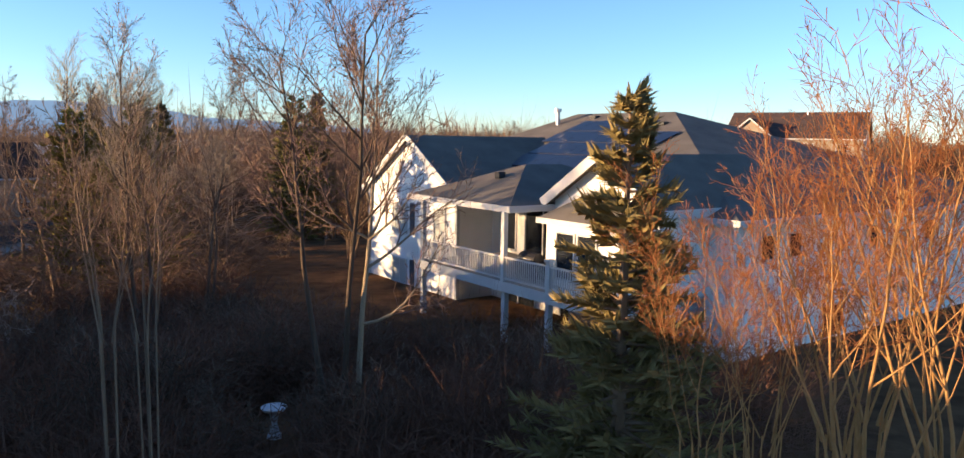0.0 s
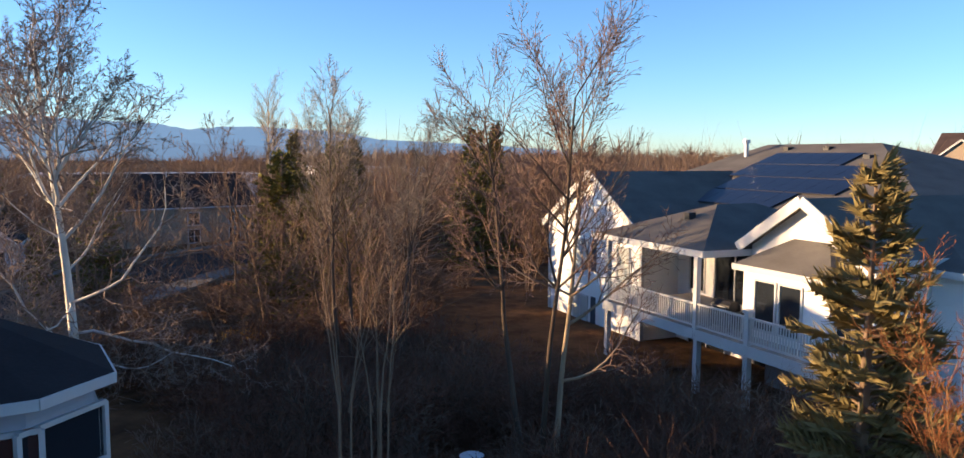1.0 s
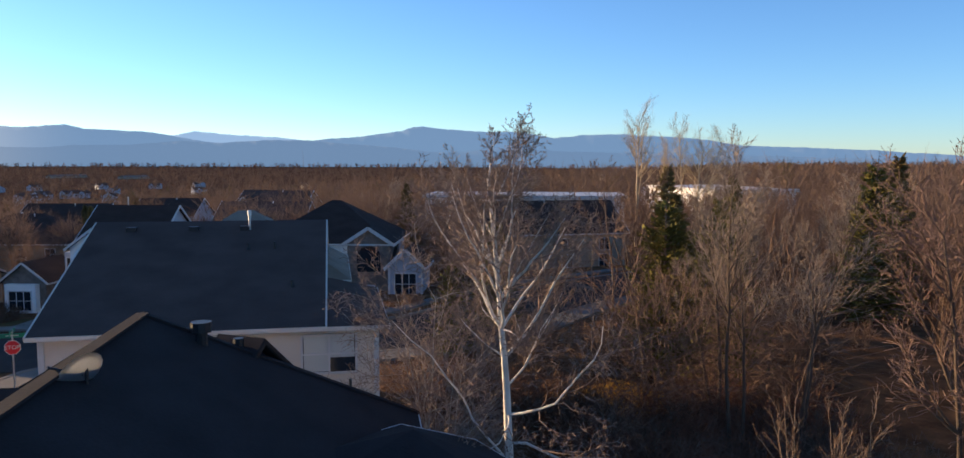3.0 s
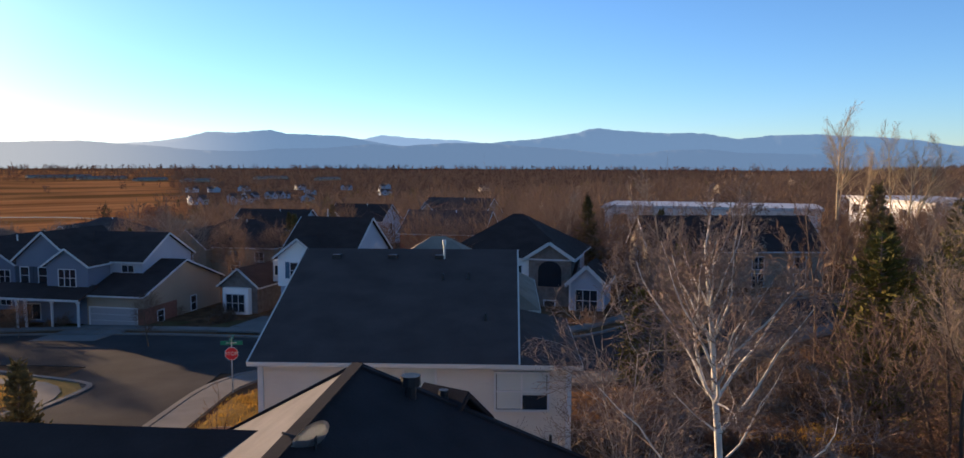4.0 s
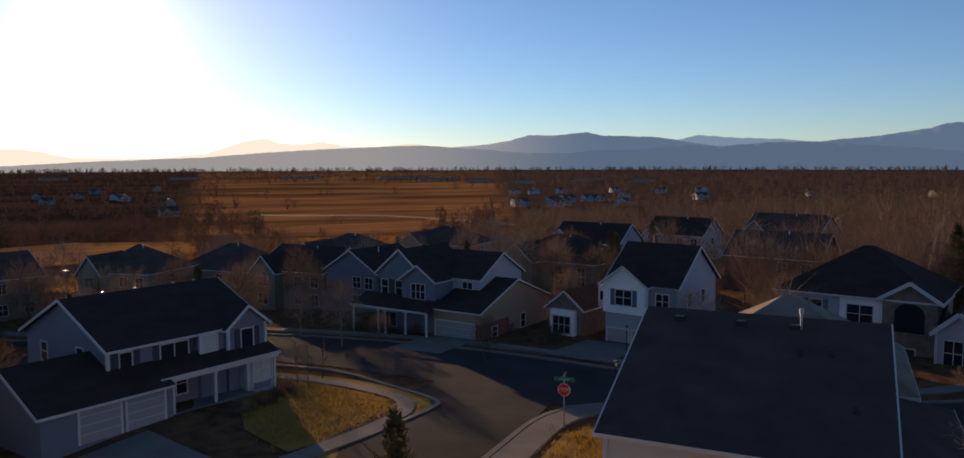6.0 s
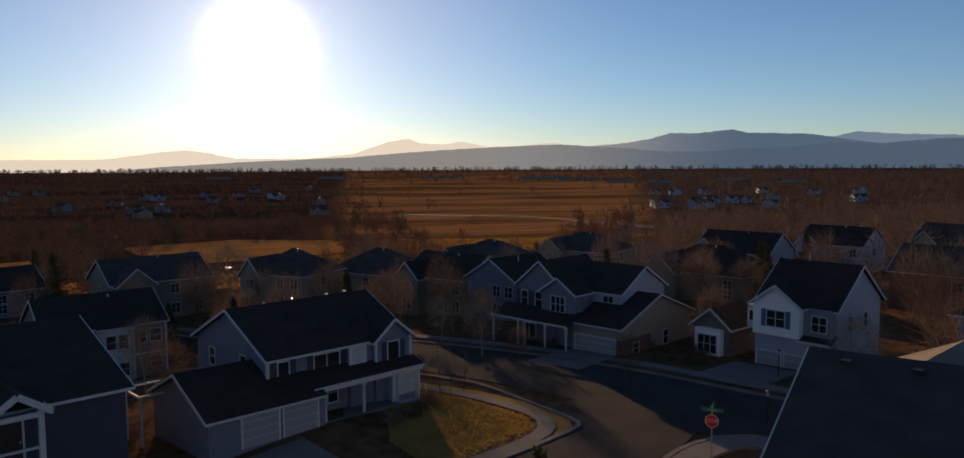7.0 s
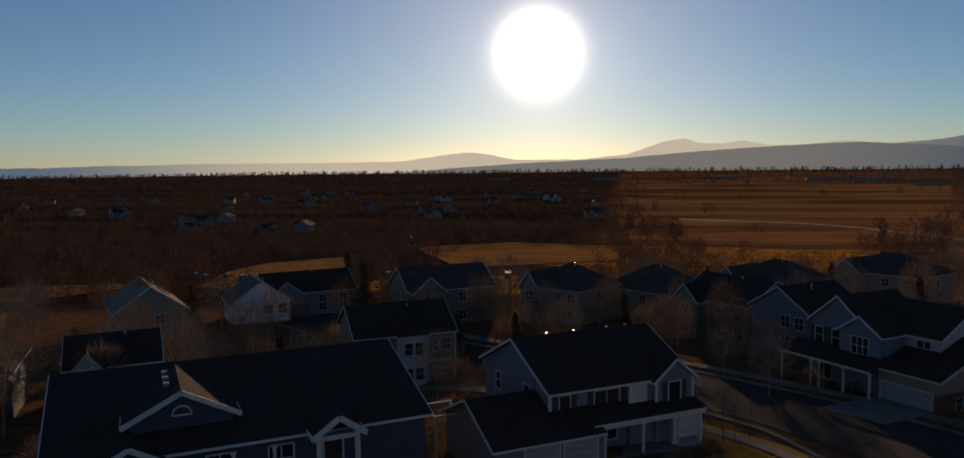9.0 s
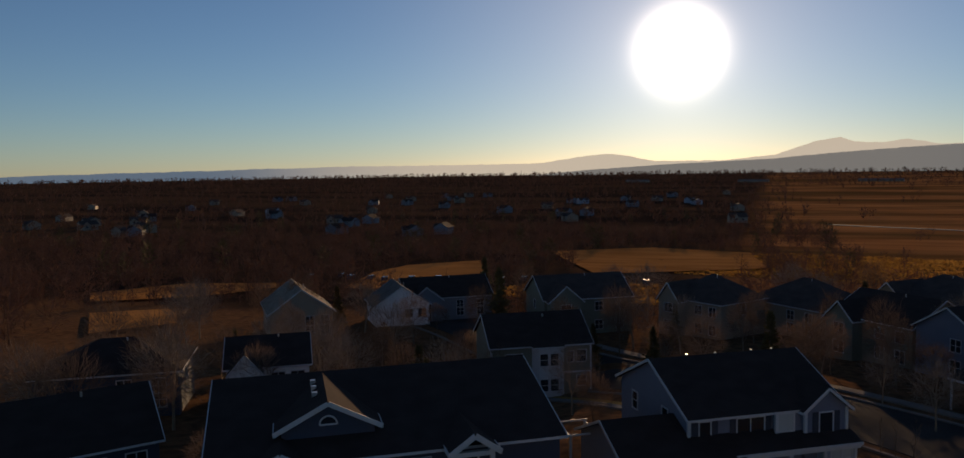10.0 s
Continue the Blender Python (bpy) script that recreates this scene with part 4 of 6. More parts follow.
def blue_house():
    """The house on the corner: dusty blue siding, long porch roof, garage wing."""
    m = pose(-52.84, -9.45, -0.84, 0, 0, 128.85)
    h = thing("house", m, "dusty blue two-storey house with white trim and dark shutters", "house")
    z0 = 1.5
    block(h, 0.4, 11.2, 0.45, 10.6, 0, 5.85, 8.2, "gx", "blue_siding", "roof_dark", over=0.45)
    block(h, 8.2, 11.2, -0.2, 3.5, 0, 5.85, 7.05, "gy", "blue_siding", "roof_dark", over=0.35, ends="front")
    walls(h, 6.3, 8.2, 0.1, 1.0, 0, 5.75, 0, "box", "blue_siding")
    # lean-to roof along the front and the garage wing
    shed(h, 2.6, 11.5, -1.45, 0.45, 3.7, 4.45, "roof_dark")
    part("porch_beam", box(bmesh.new(), 3.3, 11.4, -1.36, -1.2, 3.48, 3.66), "trim", h)
    walls(h, 9.1, 11.3, -0.95, 0.45, 0, 3.75, 0, "box", "pale_siding")
    block(h, -4.4, 3.2, -1.6, 6.5, 0, 3.55, 5.35, "gx", "blue_siding", "roof_dark", over=0.4, ends="left")
    corner_boards(h, ((0.4, 0.45), (6.3, 0.1), (8.2, -0.2), (11.2, -0.2)), 4.35, 5.8)
    corner_boards(h, ((11.3, -0.95), (9.1, -0.95)), z0 - 0.6, 3.5)
    window(h, "f", 0.45, 1.5, 4.15, 0.75, 1.3, 1, 1, "shutter")
    window(h, "f", 0.45, 4.7, 4.15, 1.9, 1.3, 2, 1, "shutter", pane="glass")
    window(h, "f", 0.1, 7.0, 4.5, 1.1, 1.1, 1, 1, pane="blind")
    window(h, "f", -0.2, 9.7, 4.15, 0.95, 1.4, 1, 1, "shutter")
    window(h, "f", -0.95, 10.3, z0 + 0.55, 1.5, 1.4, 2, 2, pane="blind")
    part("panel", fbox(bmesh.new(), "f", -0.95, 9.6, 11.0, 0, 0.04, z0 - 0.05, z0 + 0.35), "blue_siding", h)
    window(h, "f", 0.45, 4.7, z0 + 0.6, 1.5, 1.3, 2, 2)
    front_door(h, "f", 0.45, 7.6, z0)
    for x in (3.45, 6.4):
        post(h, x, -1.28, 0, 3.5)
    for x in (-1.2, 1.5):
        garage_door(h, "f", -1.6, x, 2.3, 2.05, z0 - 0.1)
    part("porch_floor", box(bmesh.new(), 3.2, 9.2, -1.5, 0.45, 0, z0 + 0.02), "concrete", h)
    window(h, "l", 0.4, 3.6, 4.4, 0.8, 1.1, 1, 2)
    window(h, "l", 0.4, 8.2, 4.1, 0.8, 1.2, 1, 2)
    window(h, "r", 11.2, 5.0, 4.0, 0.9, 1.3, 1, 2)
    for x in (3.0, 5.2, 8.0, 9.6):
        vent_pipe(h, x, 5.6, 8.15, 0.3, 0.08, "metal")
    return h


blue_house()


def slate_house():
    """Pale blue house with twin front gables and a porch."""
    m = pose(-85.6, 10.2, 0.0, 0, 0, 41.0)
    h = thing("house", m, "grey-blue house with twin front gables, porch and brick garage", "house")
    g = -1.6
    block(h, 0.7, 6.7, 0.0, 8, g, 4.5, 6.95, "gy", "blue_siding", "roof_dark", over=0.3, ends="front")
    block(h, 4.55, 8.75, -0.8, 8, g, 4.2, 5.6, "gy", "blue_siding", "roof_dark", over=0.3, ends="front")
    block(h, 2.0, 12.1, 2.2, 10.2, g, 4.3, 6.5, "gx", "pale_siding", "roof_dark", over=0.35, ends="right")
    shed(h, -0.6, 9.4, -3.0, -0.4, 1.35, 2.3, "roof_dark")
    for x in (-0.3, 3.1, 4.0, 6.6, 9.2):
        post(h, x, -2.8, g, 1.3)
    window(h, "f", 0, 1.6, 2.3, 0.85, 1.5, 1, 2, "shutter")
    window(h, "f", 0, 3.5, 2.3, 0.85, 1.5, 1, 2, "shutter")
    window(h, "f", -0.8, 6.65, 2.3, 1.7, 1.5, 3, 2)
    window(h, "f", 2.2, 10.6, 2.6, 1.2, 1.3, 2, 2)
    window(h, "f", 0, 2.2, -1.0, 1.7, 1.4, 2, 1)
    front_door(h, "f", 0, 7.8, g + 0.2, mat="door")
    # garage wing with its gable to the side
    block(h, 9.0, 14.5, -1.4, 11.6, g - 0.3, 1.75, 4.1, "gx", "tan_siding", "roof_dark", over=0.4, ends="right")
    part("brick_base", box(bmesh.new(), 14.0, 14.58, -1.45, 3.6, g - 0.3, 0.6), "brick", h)
    window(h, "r", 14.58, 1.0, -0.9, 0.9, 1.0, 1, 2)
    window(h, "r", 14.5, 6.5, -0.9, 0.9, 1.4, 1, 2)
    post(h, 16.2, 11.2, g - 0.3, 1.5)
    garage_door(h, "f", -1.4, 11.6, 4.6, 2.2, g)
    return h


slate_house()


def pale_house():
    """White-faced house with a gabled box window over two garage doors."""
    m = pose(-70.6, 28.9, 0.0, 0, 0, 36.0)
    h = thing("house", m, "pale grey two-storey house with slate-blue shutters above garage doors", "house")
    g = -1.5
    block(h, 0.9, 7.85, 0.9, 9.5, g, 4.9, 8.05, "gx", "pale_siding", "roof_dark", over=0.4)
    block(h, 1.15, 5.35, -0.4, 6, 2.2, 4.9, 6.45, "gy", "white_siding", "roof_dark", over=0.35, ends="front", board=0.16)
    walls(h, 1.2, 6.4, 0.0, 3, g, 2.3, 0, "box", "pale_siding")
    walls(h, 5.35, 7.8, 0.3, 2, 2.2, 4.8, 0, "box", "grey_siding")
    shed(h, 5.2, 8.0, -0.6, 0.9, 2.0, 2.6, "roof_dark")
    window(h, "f", -0.4, 3.25, 3.0, 1.6, 1.35, 2, 2, "teal_shutter")
    window(h, "f", 0.3, 6.7, 2.95, 1.2, 1.25, 2, 2)
    garage_door(h, "f", 0.0, 2.5, 2.1, 2.1, g + 0.05)
    garage_door(h, "f", 0.0, 5.0, 2.1, 2.1, g + 0.05)
    walls(h, 0.0, 1.0, 0.7, 3, 2.4, 4.4, 0, "box", "pale_siding")
    window(h, "f", 0.7, 0.5, 3.0, 0.6, 0.9, 1, 1)
    # side bay with its own little gable
    block(h, -5.4, -1.6, 0.5, 6, g, 1.9, 3.4, "gy", "stone", "roof_dark", over=0.35, ends="front")
    walls(h, -4.9, -2.2, -0.1, 0.6, g + 0.3, 1.7, 0, "box", "white_siding")
    window(h, "f", -0.1, -3.55, -0.5, 1.9, 1.6, 3, 2)
    vent_pipe(h, 3.4, 5.2, 8.05, 0.9, 0.05, "metal")
    window(h, "r", 7.85, 3.4, 2.8, 0.8, 1.2, 1, 2)
    window(h, "r", 7.85, 6.4, 2.8, 0.8, 1.2, 1, 2)
    return h


pale_house()


def arch_house():
    """House with a hip roof, an arched entry under a gable, and a porch room."""
    m = pose(-64.0, 44.2, 0.0, 0, 0, 36.0)
    h = thing("house", m, "grey house with hip roof, arched stone entry and white sunroom", "house")
    g = -1.6
    block(h, 0, 12.0, 0, 11.0, g, 4.7, 8.1, "hip", "pale_siding", "roof_dark", over=0.6)
    block(h, 8.4, 12.4, -0.6, 5, g, 4.6, 5.9, "gy", "stone", "roof_dark", over=0.4, ends="front", board=0.26)
    bm = bmesh.new()
    pts = [(9.3, -0.66, 1.9), (11.5, -0.66, 1.9), (11.5, -0.66, 3.4)] + [(10.4 + 1.1 * math.cos(a), -0.66, 3.4 + 0.9 * math.sin(a)) for a in np.linspace(0.2, math.pi - 0.2, 9)] + [(9.3, -0.66, 3.4)]
    slab(bm, pts, 0.1, (0, 1, 0))
    part("arched_window", bm, "glass", h)
    walls(h, 5.0, 8.35, -0.2, 1.0, 1.3, 4.6, 0, "box", "white_siding")
    window(h, "f", -0.2, 6.6, 2.2, 2.0, 1.5, 2, 2, pane="glass")
    window(h, "f", 0, 3.0, 2.6, 1.0, 1.2, 1, 2, "teal_shutter")
    front_door(h, "f", -0.6, 10.4, g + 0.1)
    block(h, 12.6, 15.6, -2.4, 4, g, 2.7, 4.1, "gy", "pale_siding", "roof_dark", over=0.4, ends="front", board=0.28)
    window(h, "f", -2.4, 14.1, 0.1, 1.9, 1.9, 3, 2)
    corner_boards(h, ((12.6, -2.4), (15.6, -2.4)), g, 2.7)
    walls(h, 11.9, 12.6, 0, 5, g, 3.0, 0, "box", "stone")
    shed(h, 11.8, 12.7, -0.5, 3.5, 2.6, 4.4, "roof_dark")
    return h


arch_house()


def bay_house():
    """Olive house with a two-storey bay."""
    m = pose(-82.56, -36.39, -2.27, 0, 0, 126.1)
    h = thing("house", m, "olive two-storey house with a white two-storey bay", "house")
    g = -3.6
    block(h, 0, 11.6, 0, 9.5, g, 2.95, 5.7, "gx", "olive_siding", "roof_dark", over=0.4, rake=0.3)
    bm = bmesh.new()
    slab(bm, [(4.6, 0.1, g), (5.3, -0.9, g), (7.6, -0.9, g), (8.3, 0.1, g)], 6.4, (0, 0, 1))
    part("bay", bm, "trim", h)
    roof(h, 4.8, 8.1, -0.9, 1.5, 2.85, 3.5, "hip", "roof_dark", over=0.25)
    for z in (0.7, -2.2):
        for a in (5.85, 7.05):
            window(h, "f", -0.9, a, z, 0.9, 1.35, 1, 2)
        window(h, "f", 0, 2.6, z, 1.9, 1.3, 2, 2)
    window(h, "f", 0, 9.2, 0.8, 0.7, 1.2, 1, 2)
    window(h, "f", 0, 10.5, 0.8, 1.1, 1.3, 1, 2)
    window(h, "f", 0, 10.5, -2.0, 1.1, 1.2, 1, 2)
    part("belt_board", fbox(bmesh.new(), "f", 0, 8.4, 11.6, 0, 0.04, -0.5, -0.28), "trim", h)
    corner_boards(h, ((0, 0), (11.6, 0), (8.3, 0)), g, 2.9)
    vent_pipe(h, 7.0, 4.0, 5.3, 0.4, 0.12, "metal")
    return h


bay_house()


def navy_house():
    """Dark house with stacked front gables, a half-round attic window and a white gabled porch."""
    m = pose(-38.6, -25.6, 0.0, 0, 0, 130.0)
    h = thing("house", m, "dark blue house with white-trimmed gables and half-round attic window", "house")
    block(h, -2.45, 2.45, -0.1, 6.0, 3, 7.0, 8.25, "gy", "navy_siding", "roof_dark", over=0.4, ends="front", board=0.22)
    block(h, -6.0, 12.5, -1.6, 13.6, 0, 5.85, 8.3, "gx", "navy_siding", "roof_dark", over=0.45)
    block(h, -4.6, -0.4, -2.4, 3, 0, 5.35, 6.5, "gy", "navy_siding", "roof_dark", over=0.35, ends="front", board=0.22)
    bm = bmesh.new()
    slab(bm, [(0.42 * math.cos(a), -0.14, 7.15 + 0.42 * math.sin(a)) for a in np.linspace(0, math.pi, 13)], 0.05, (0, 1, 0))
    win = part("attic_window", bm, "glass", h)
    bm = bmesh.new()
    ring = [(0.46 * math.cos(a), -0.16, 7.15 + 0.46 * math.sin(a)) for a in np.linspace(0, math.pi, 13)]
    for p, q in zip(ring, ring[1:]):
        beam(bm, p, q, 0.06, 0.08)
    beam(bm, ring[0], ring[-1], 0.06, 0.08)
    part("window_frame", bm, "trim", win)
    # gabled porch
    roof(h, 6.2, 8.4, -2.9, 1.0, 5.95, 6.7, "gy", "roof_dark", over=0.3, ends="front", board=0.26)
    for x in (6.3, 8.3):
        post(h, x, -2.8, 0, 5.95, 0.24)
    part("lintel", box(bmesh.new(), 6.2, 8.4, -2.95, -2.7, 5.6, 5.85), "trim", h)
    part("rail", box(bmesh.new(), 6.4, 8.2, -2.85, -2.75, 4.1, 4.22), "trim", h)
    part("porch_floor", box(bmesh.new(), 5.8, 8.8, -2.9, -1.6, 0, 3.1), "concrete", h)
    for x in (2.2, 4.2):
        post(h, x, -2.0, 0, 5.5)
    for x in (1.6, 4.6):
        window(h, "f", -1.6, x, 3.9, 1.2, 1.4, 2, 2)
    front_door(h, "f", -1.6, 7.3, 3.2)
    for k in range(3):
        part("roof_vent", box(bmesh.new(), -0.6 - 0.15, -0.6 + 0.15, 2.0 + 1.3 * k, 2.3 + 1.3 * k, 7.9, 8.3), "metal", h)
    return h


navy_house()


def plain_house(x, y, turn, w, d, tall, rise, wall="tan_siding", roofing="roof_dark", kind="gx", wing=True, label="", drop=0.0, garage=False, floors=2):
    """A house farther off: main block, front wing with gable, windows on all sides."""
    z = land(x, y) + drop
    m = pose(x, y, z, 0, 0, turn)
    h = thing("house", m, label or "two-storey suburban house with dark shingle roof", "house", "houses of the neighbourhood")
    block(h, -w / 2, w / 2, 0, d, -1.0, tall, tall + rise, kind, wall, roofing, over=0.4)
    if wing:
        x0 = -w / 2 + 0.4
        block(h, x0, x0 + w * 0.36, -1.6, d / 2, -1.0, tall - 0.15, tall + rise * 0.7, "gy", wall, roofing, over=0.3, ends="front")
        window(h, "f", -1.6, x0 + w * 0.18, tall - 2.0, 1.5, 1.3, 2, 2)
        if garage:
            garage_door(h, "f", -1.6, x0 + w * 0.18, w * 0.28, 2.1)
        else:
            window(h, "f", -1.6, x0 + w * 0.18, 0.7, 1.5, 1.4, 2, 2)
    for a in (0.62, 0.86):
        window(h, "f", 0, -w / 2 + w * a, tall - 2.0, 1.2, 1.3, 2, 2)
        if floors > 1:
            window(h, "f", 0, -w / 2 + w * a, 0.7, 1.2, 1.4, 2, 2)
    window(h, "l", -w / 2, d * 0.5, tall - 2.0, 1.0, 1.3, 1, 2)
    window(h, "r", w / 2, d * 0.5, tall - 2.0, 1.0, 1.3, 1, 2)
    vent_pipe(h, 1.0, d * 0.45, tall + rise - 0.2, 0.4, 0.08, "metal")
    return h


plain_house(-117, -36, 128, 14, 10, 5.6, 2.9, "olive_siding", "roof_brown", label="brown two-storey house with twin gables")
plain_house(-112, -66, 132, 9, 9, 3.4, 3.0, "white_siding", "roof_grey", "gy", wing=False, garage=True, floors=1, label="white garage gable of a house on lower ground")
plain_house(-121, -62, 132, 15, 10, 4.0, 2.8, "grey_siding", "roof_dark", label="grey house with dark roof on lower ground")
plain_house(-94, -72, 136, 9, 12, 4.2, 3.2, "tan_siding", "roof_tan_sunlit", "gy", wing=False, label="tan house with sunlit tan roof")
plain_house(-61.3, -49.7, 130, 7.5, 8, 4.4, 2.0, "white_siding", "roof_dark", label="white two-storey house with dark roof")
plain_house(-37, -44, 149, 10, 9, 3.6, 2.6, "navy_siding", "roof_dark", wing=False, label="dark house roof near the street")
plain_house(-52, -60, 128, 12, 9, 4.0, 2.2, "navy_siding", "roof_dark", "hip", wing=False, label="dark two-storey house with hip roof among trees")
plain_house(-119, -21, 60, 10.5, 10, 5.4, 3.2, "tan_siding", "roof_brown", "hip", label="tan house with a broad hip roof")
plain_house(-124, -9, 52, 13, 11, 4.6, 3.2, "tan_siding", "roof_brown", "hip", wing=False, label="low tan house with a wide hip roof")
plain_house(-130, 9, 50, 14, 12, 5.0, 3.2, "olive_siding", "roof_brown", "hip", label="brown house with hip roof")
plain_house(-106, 2, 48, 11, 10, 5.0, 2.6, "olive_siding", "roof_dark", "gx", label="grey house with small front gables")
plain_house(-98, 9, 42, 8, 9, 5.0, 2.4, "blue_siding", "roof_dark", "gy", wing=False, label="blue house with a front gable")
plain_house(-150, 30, 50, 15, 12, 5.2, 3.0, "tan_siding", "roof_brown", "hip", label="brown house with hip roof")
plain_house(-108, 38, 40, 15, 11, 4.0, 3.2, "olive_siding", "roof_dark", "hip", label="dark house with hip roof behind trees")
plain_house(-128, 52, 40, 13, 10, 5.4, 3.0, "pale_siding", "roof_dark", label="pale house with white gables")
plain_house(-90, 62, 38, 12, 10, 4.6, 2.8, "brick", "roof_brown", wing=False, label="brick house with dark roof")
plain_house(-118, 84, 30, 13, 10, 5.4, 3.0, "tan_siding", "roof_brown", label="tan house with white gables among trees")
plain_house(-140, 76, 36, 12, 10, 5.4, 3.0, "pale_siding", "roof_dark", label="pale house with white-trimmed gables")
plain_house(-49.6, 71.6, 53, 18.5, 10, 4.6, 3.2, "tan_siding", "roof_dark", wing=False, label="tan house with a long dark roof and a sunlit gable", drop=-0.6)
plain_house(38, 96, -30, 16, 12, 5.5, 3.2, "tan_siding", "roof_brown", drop=3, label="tan house on the rise behind")
plain_house(70, 84, -40, 16, 12, 5.5, 3.2, "tan_siding", "roof_brown", drop=3, label="brown house on the rise behind")
plain_house(52, 58, -40, 14, 11, 5.2, 3.0, "brick", "roof_brown", drop=1, label="orange-brown house beyond the willows")


def hall(x, y, turn, w, d, tall):
    z = land(x, y)
    h = thing("school_building", pose(x, y, z, 0, 0, turn), "long low building with flat white roof among trees", "building")
    part("wall", box(bmesh.new(), -w / 2, w / 2, 0, d, -1, tall), "white_siding", h)
    part("roof", box(bmesh.new(), -w / 2 - 0.4, w / 2 + 0.4, -0.4, d + 0.4, tall, tall + 0.5), "trim", h)
    for k in range(int(w / 5)):
        window(h, "f", 0, -w / 2 + 2.5 + k * 5, tall - 2.4, 2.2, 1.4, 2, 1)


hall(-74, 101, 33, 32, 14, 6.3)
hall(-60, 130, -38, 26, 14, 6.8)
hall(-92, 204, 24, 24, 12, 4.0)

# ---- trees ----
def tubes(segs, sides):
    """Tapered tubes for rows of (p, q, r0, r1), as vertices and faces."""
    a = np.array([[*p, *q, r0, r1] for p, q, r0, r1 in segs])
    p, q, r0, r1 = a[:, :3], a[:, 3:6], a[:, 6], a[:, 7]
    d = q - p
    d /= np.linalg.norm(d, axis=1, keepdims=True) + 1e-9
    ref = np.where(np.abs(d[:, 2:3]) < 0.9, [[0, 0, 1.0]], [[1.0, 0, 0]])
    u = np.cross(d, ref)
    u /= np.linalg.norm(u, axis=1, keepdims=True)
    v = np.cross(d, u)
    ang = 2 * np.pi * np.arange(sides) / sides
    ring = np.cos(ang)[None, :, None] * u[:, None] + np.sin(ang)[None, :, None] * v[:, None]
    verts = np.concatenate([p[:, None] + ring * r0[:, None, None], q[:, None] + ring * r1[:, None, None]], 1).reshape(-1, 3)
    base = np.arange(len(a))[:, None] * 2 * sides
    i, j = np.arange(sides)[None], (np.arange(sides)[None] + 1) % sides
    faces = np.stack([base + i, base + j, base + j + sides, base + i + sides], -1).reshape(-1, 4)
    return verts, faces


def ribbons(segs, rng):
    """Flat tapered strips for fine twigs."""
    a = np.array([[*p, *q, r0, r1] for p, q, r0, r1 in segs])
    p, q, r0, r1 = a[:, :3], a[:, 3:6], a[:, 6:7], a[:, 7:8]
    d = q - p
    u = np.cross(d, rng.normal(0, 1, (len(a), 3)))
    u /= np.linalg.norm(u, axis=1, keepdims=True) + 1e-9
    verts = np.stack([p - u * r0, p + u * r0, q + u * r1, q - u * r1], 1).reshape(-1, 3)
    return verts, np.arange(len(verts)).reshape(-1, 4)


def mesh_of(name, verts, faces, mat, smooth=False):
    me = bpy.data.meshes.new(name)
    n, k = len(faces), faces.shape[1]
    me.vertices.add(len(verts))
    me.vertices.foreach_set("co", np.asarray(verts, np.float32).ravel())
    me.loops.add(n * k)
    me.loops.foreach_set("vertex_index", np.asarray(faces, np.int32).ravel())
    me.polygons.add(n)
    me.polygons.foreach_set("loop_start", np.arange(0, n * k, k, dtype=np.int32))
    if smooth:
        me.polygons.foreach_set("use_smooth", np.ones(n, bool))
    me.update(calc_edges=True)
    me.materials.append(M[mat])
    return me


def limb(out, rng, p, d, length, r, level, style):
    """Grows one limb and, from it, the finer ones."""
    n = style["segs"][level]
    step = length / n
    last = level == len(style["segs"]) - 1
    for i in range(n):
        d = d + rng.normal(0, style["wob"][level], 3) + np.array([0, 0, style["up"][level]])
        d /= np.linalg.norm(d)
        q = p + d * step
        f0, f1 = i / n, (i + 1) / n
        ra, rb = r * (1 - 0.78 * f0), max(r * (1 - 0.78 * f1), style["thin"])
        out.append((p, q, max(ra, style["thin"]), rb, level))
        if not last and f1 > style["bare"][level]:
            for _ in range(style["kids"][level]):
                ang = radians(style["angle"][level]) * rng.uniform(0.65, 1.35)
                s = np.cross(d, rng.normal(0, 1, 3))
                s /= np.linalg.norm(s) + 1e-9
                c = d * math.cos(ang) + s * math.sin(ang)
                limb(out, rng, q, c, length * style["ratio"][level] * (1.15 - 0.6 * f1) * rng.uniform(0.7, 1.2), rb * rng.uniform(0.55, 0.75), level + 1, style)
        p = q


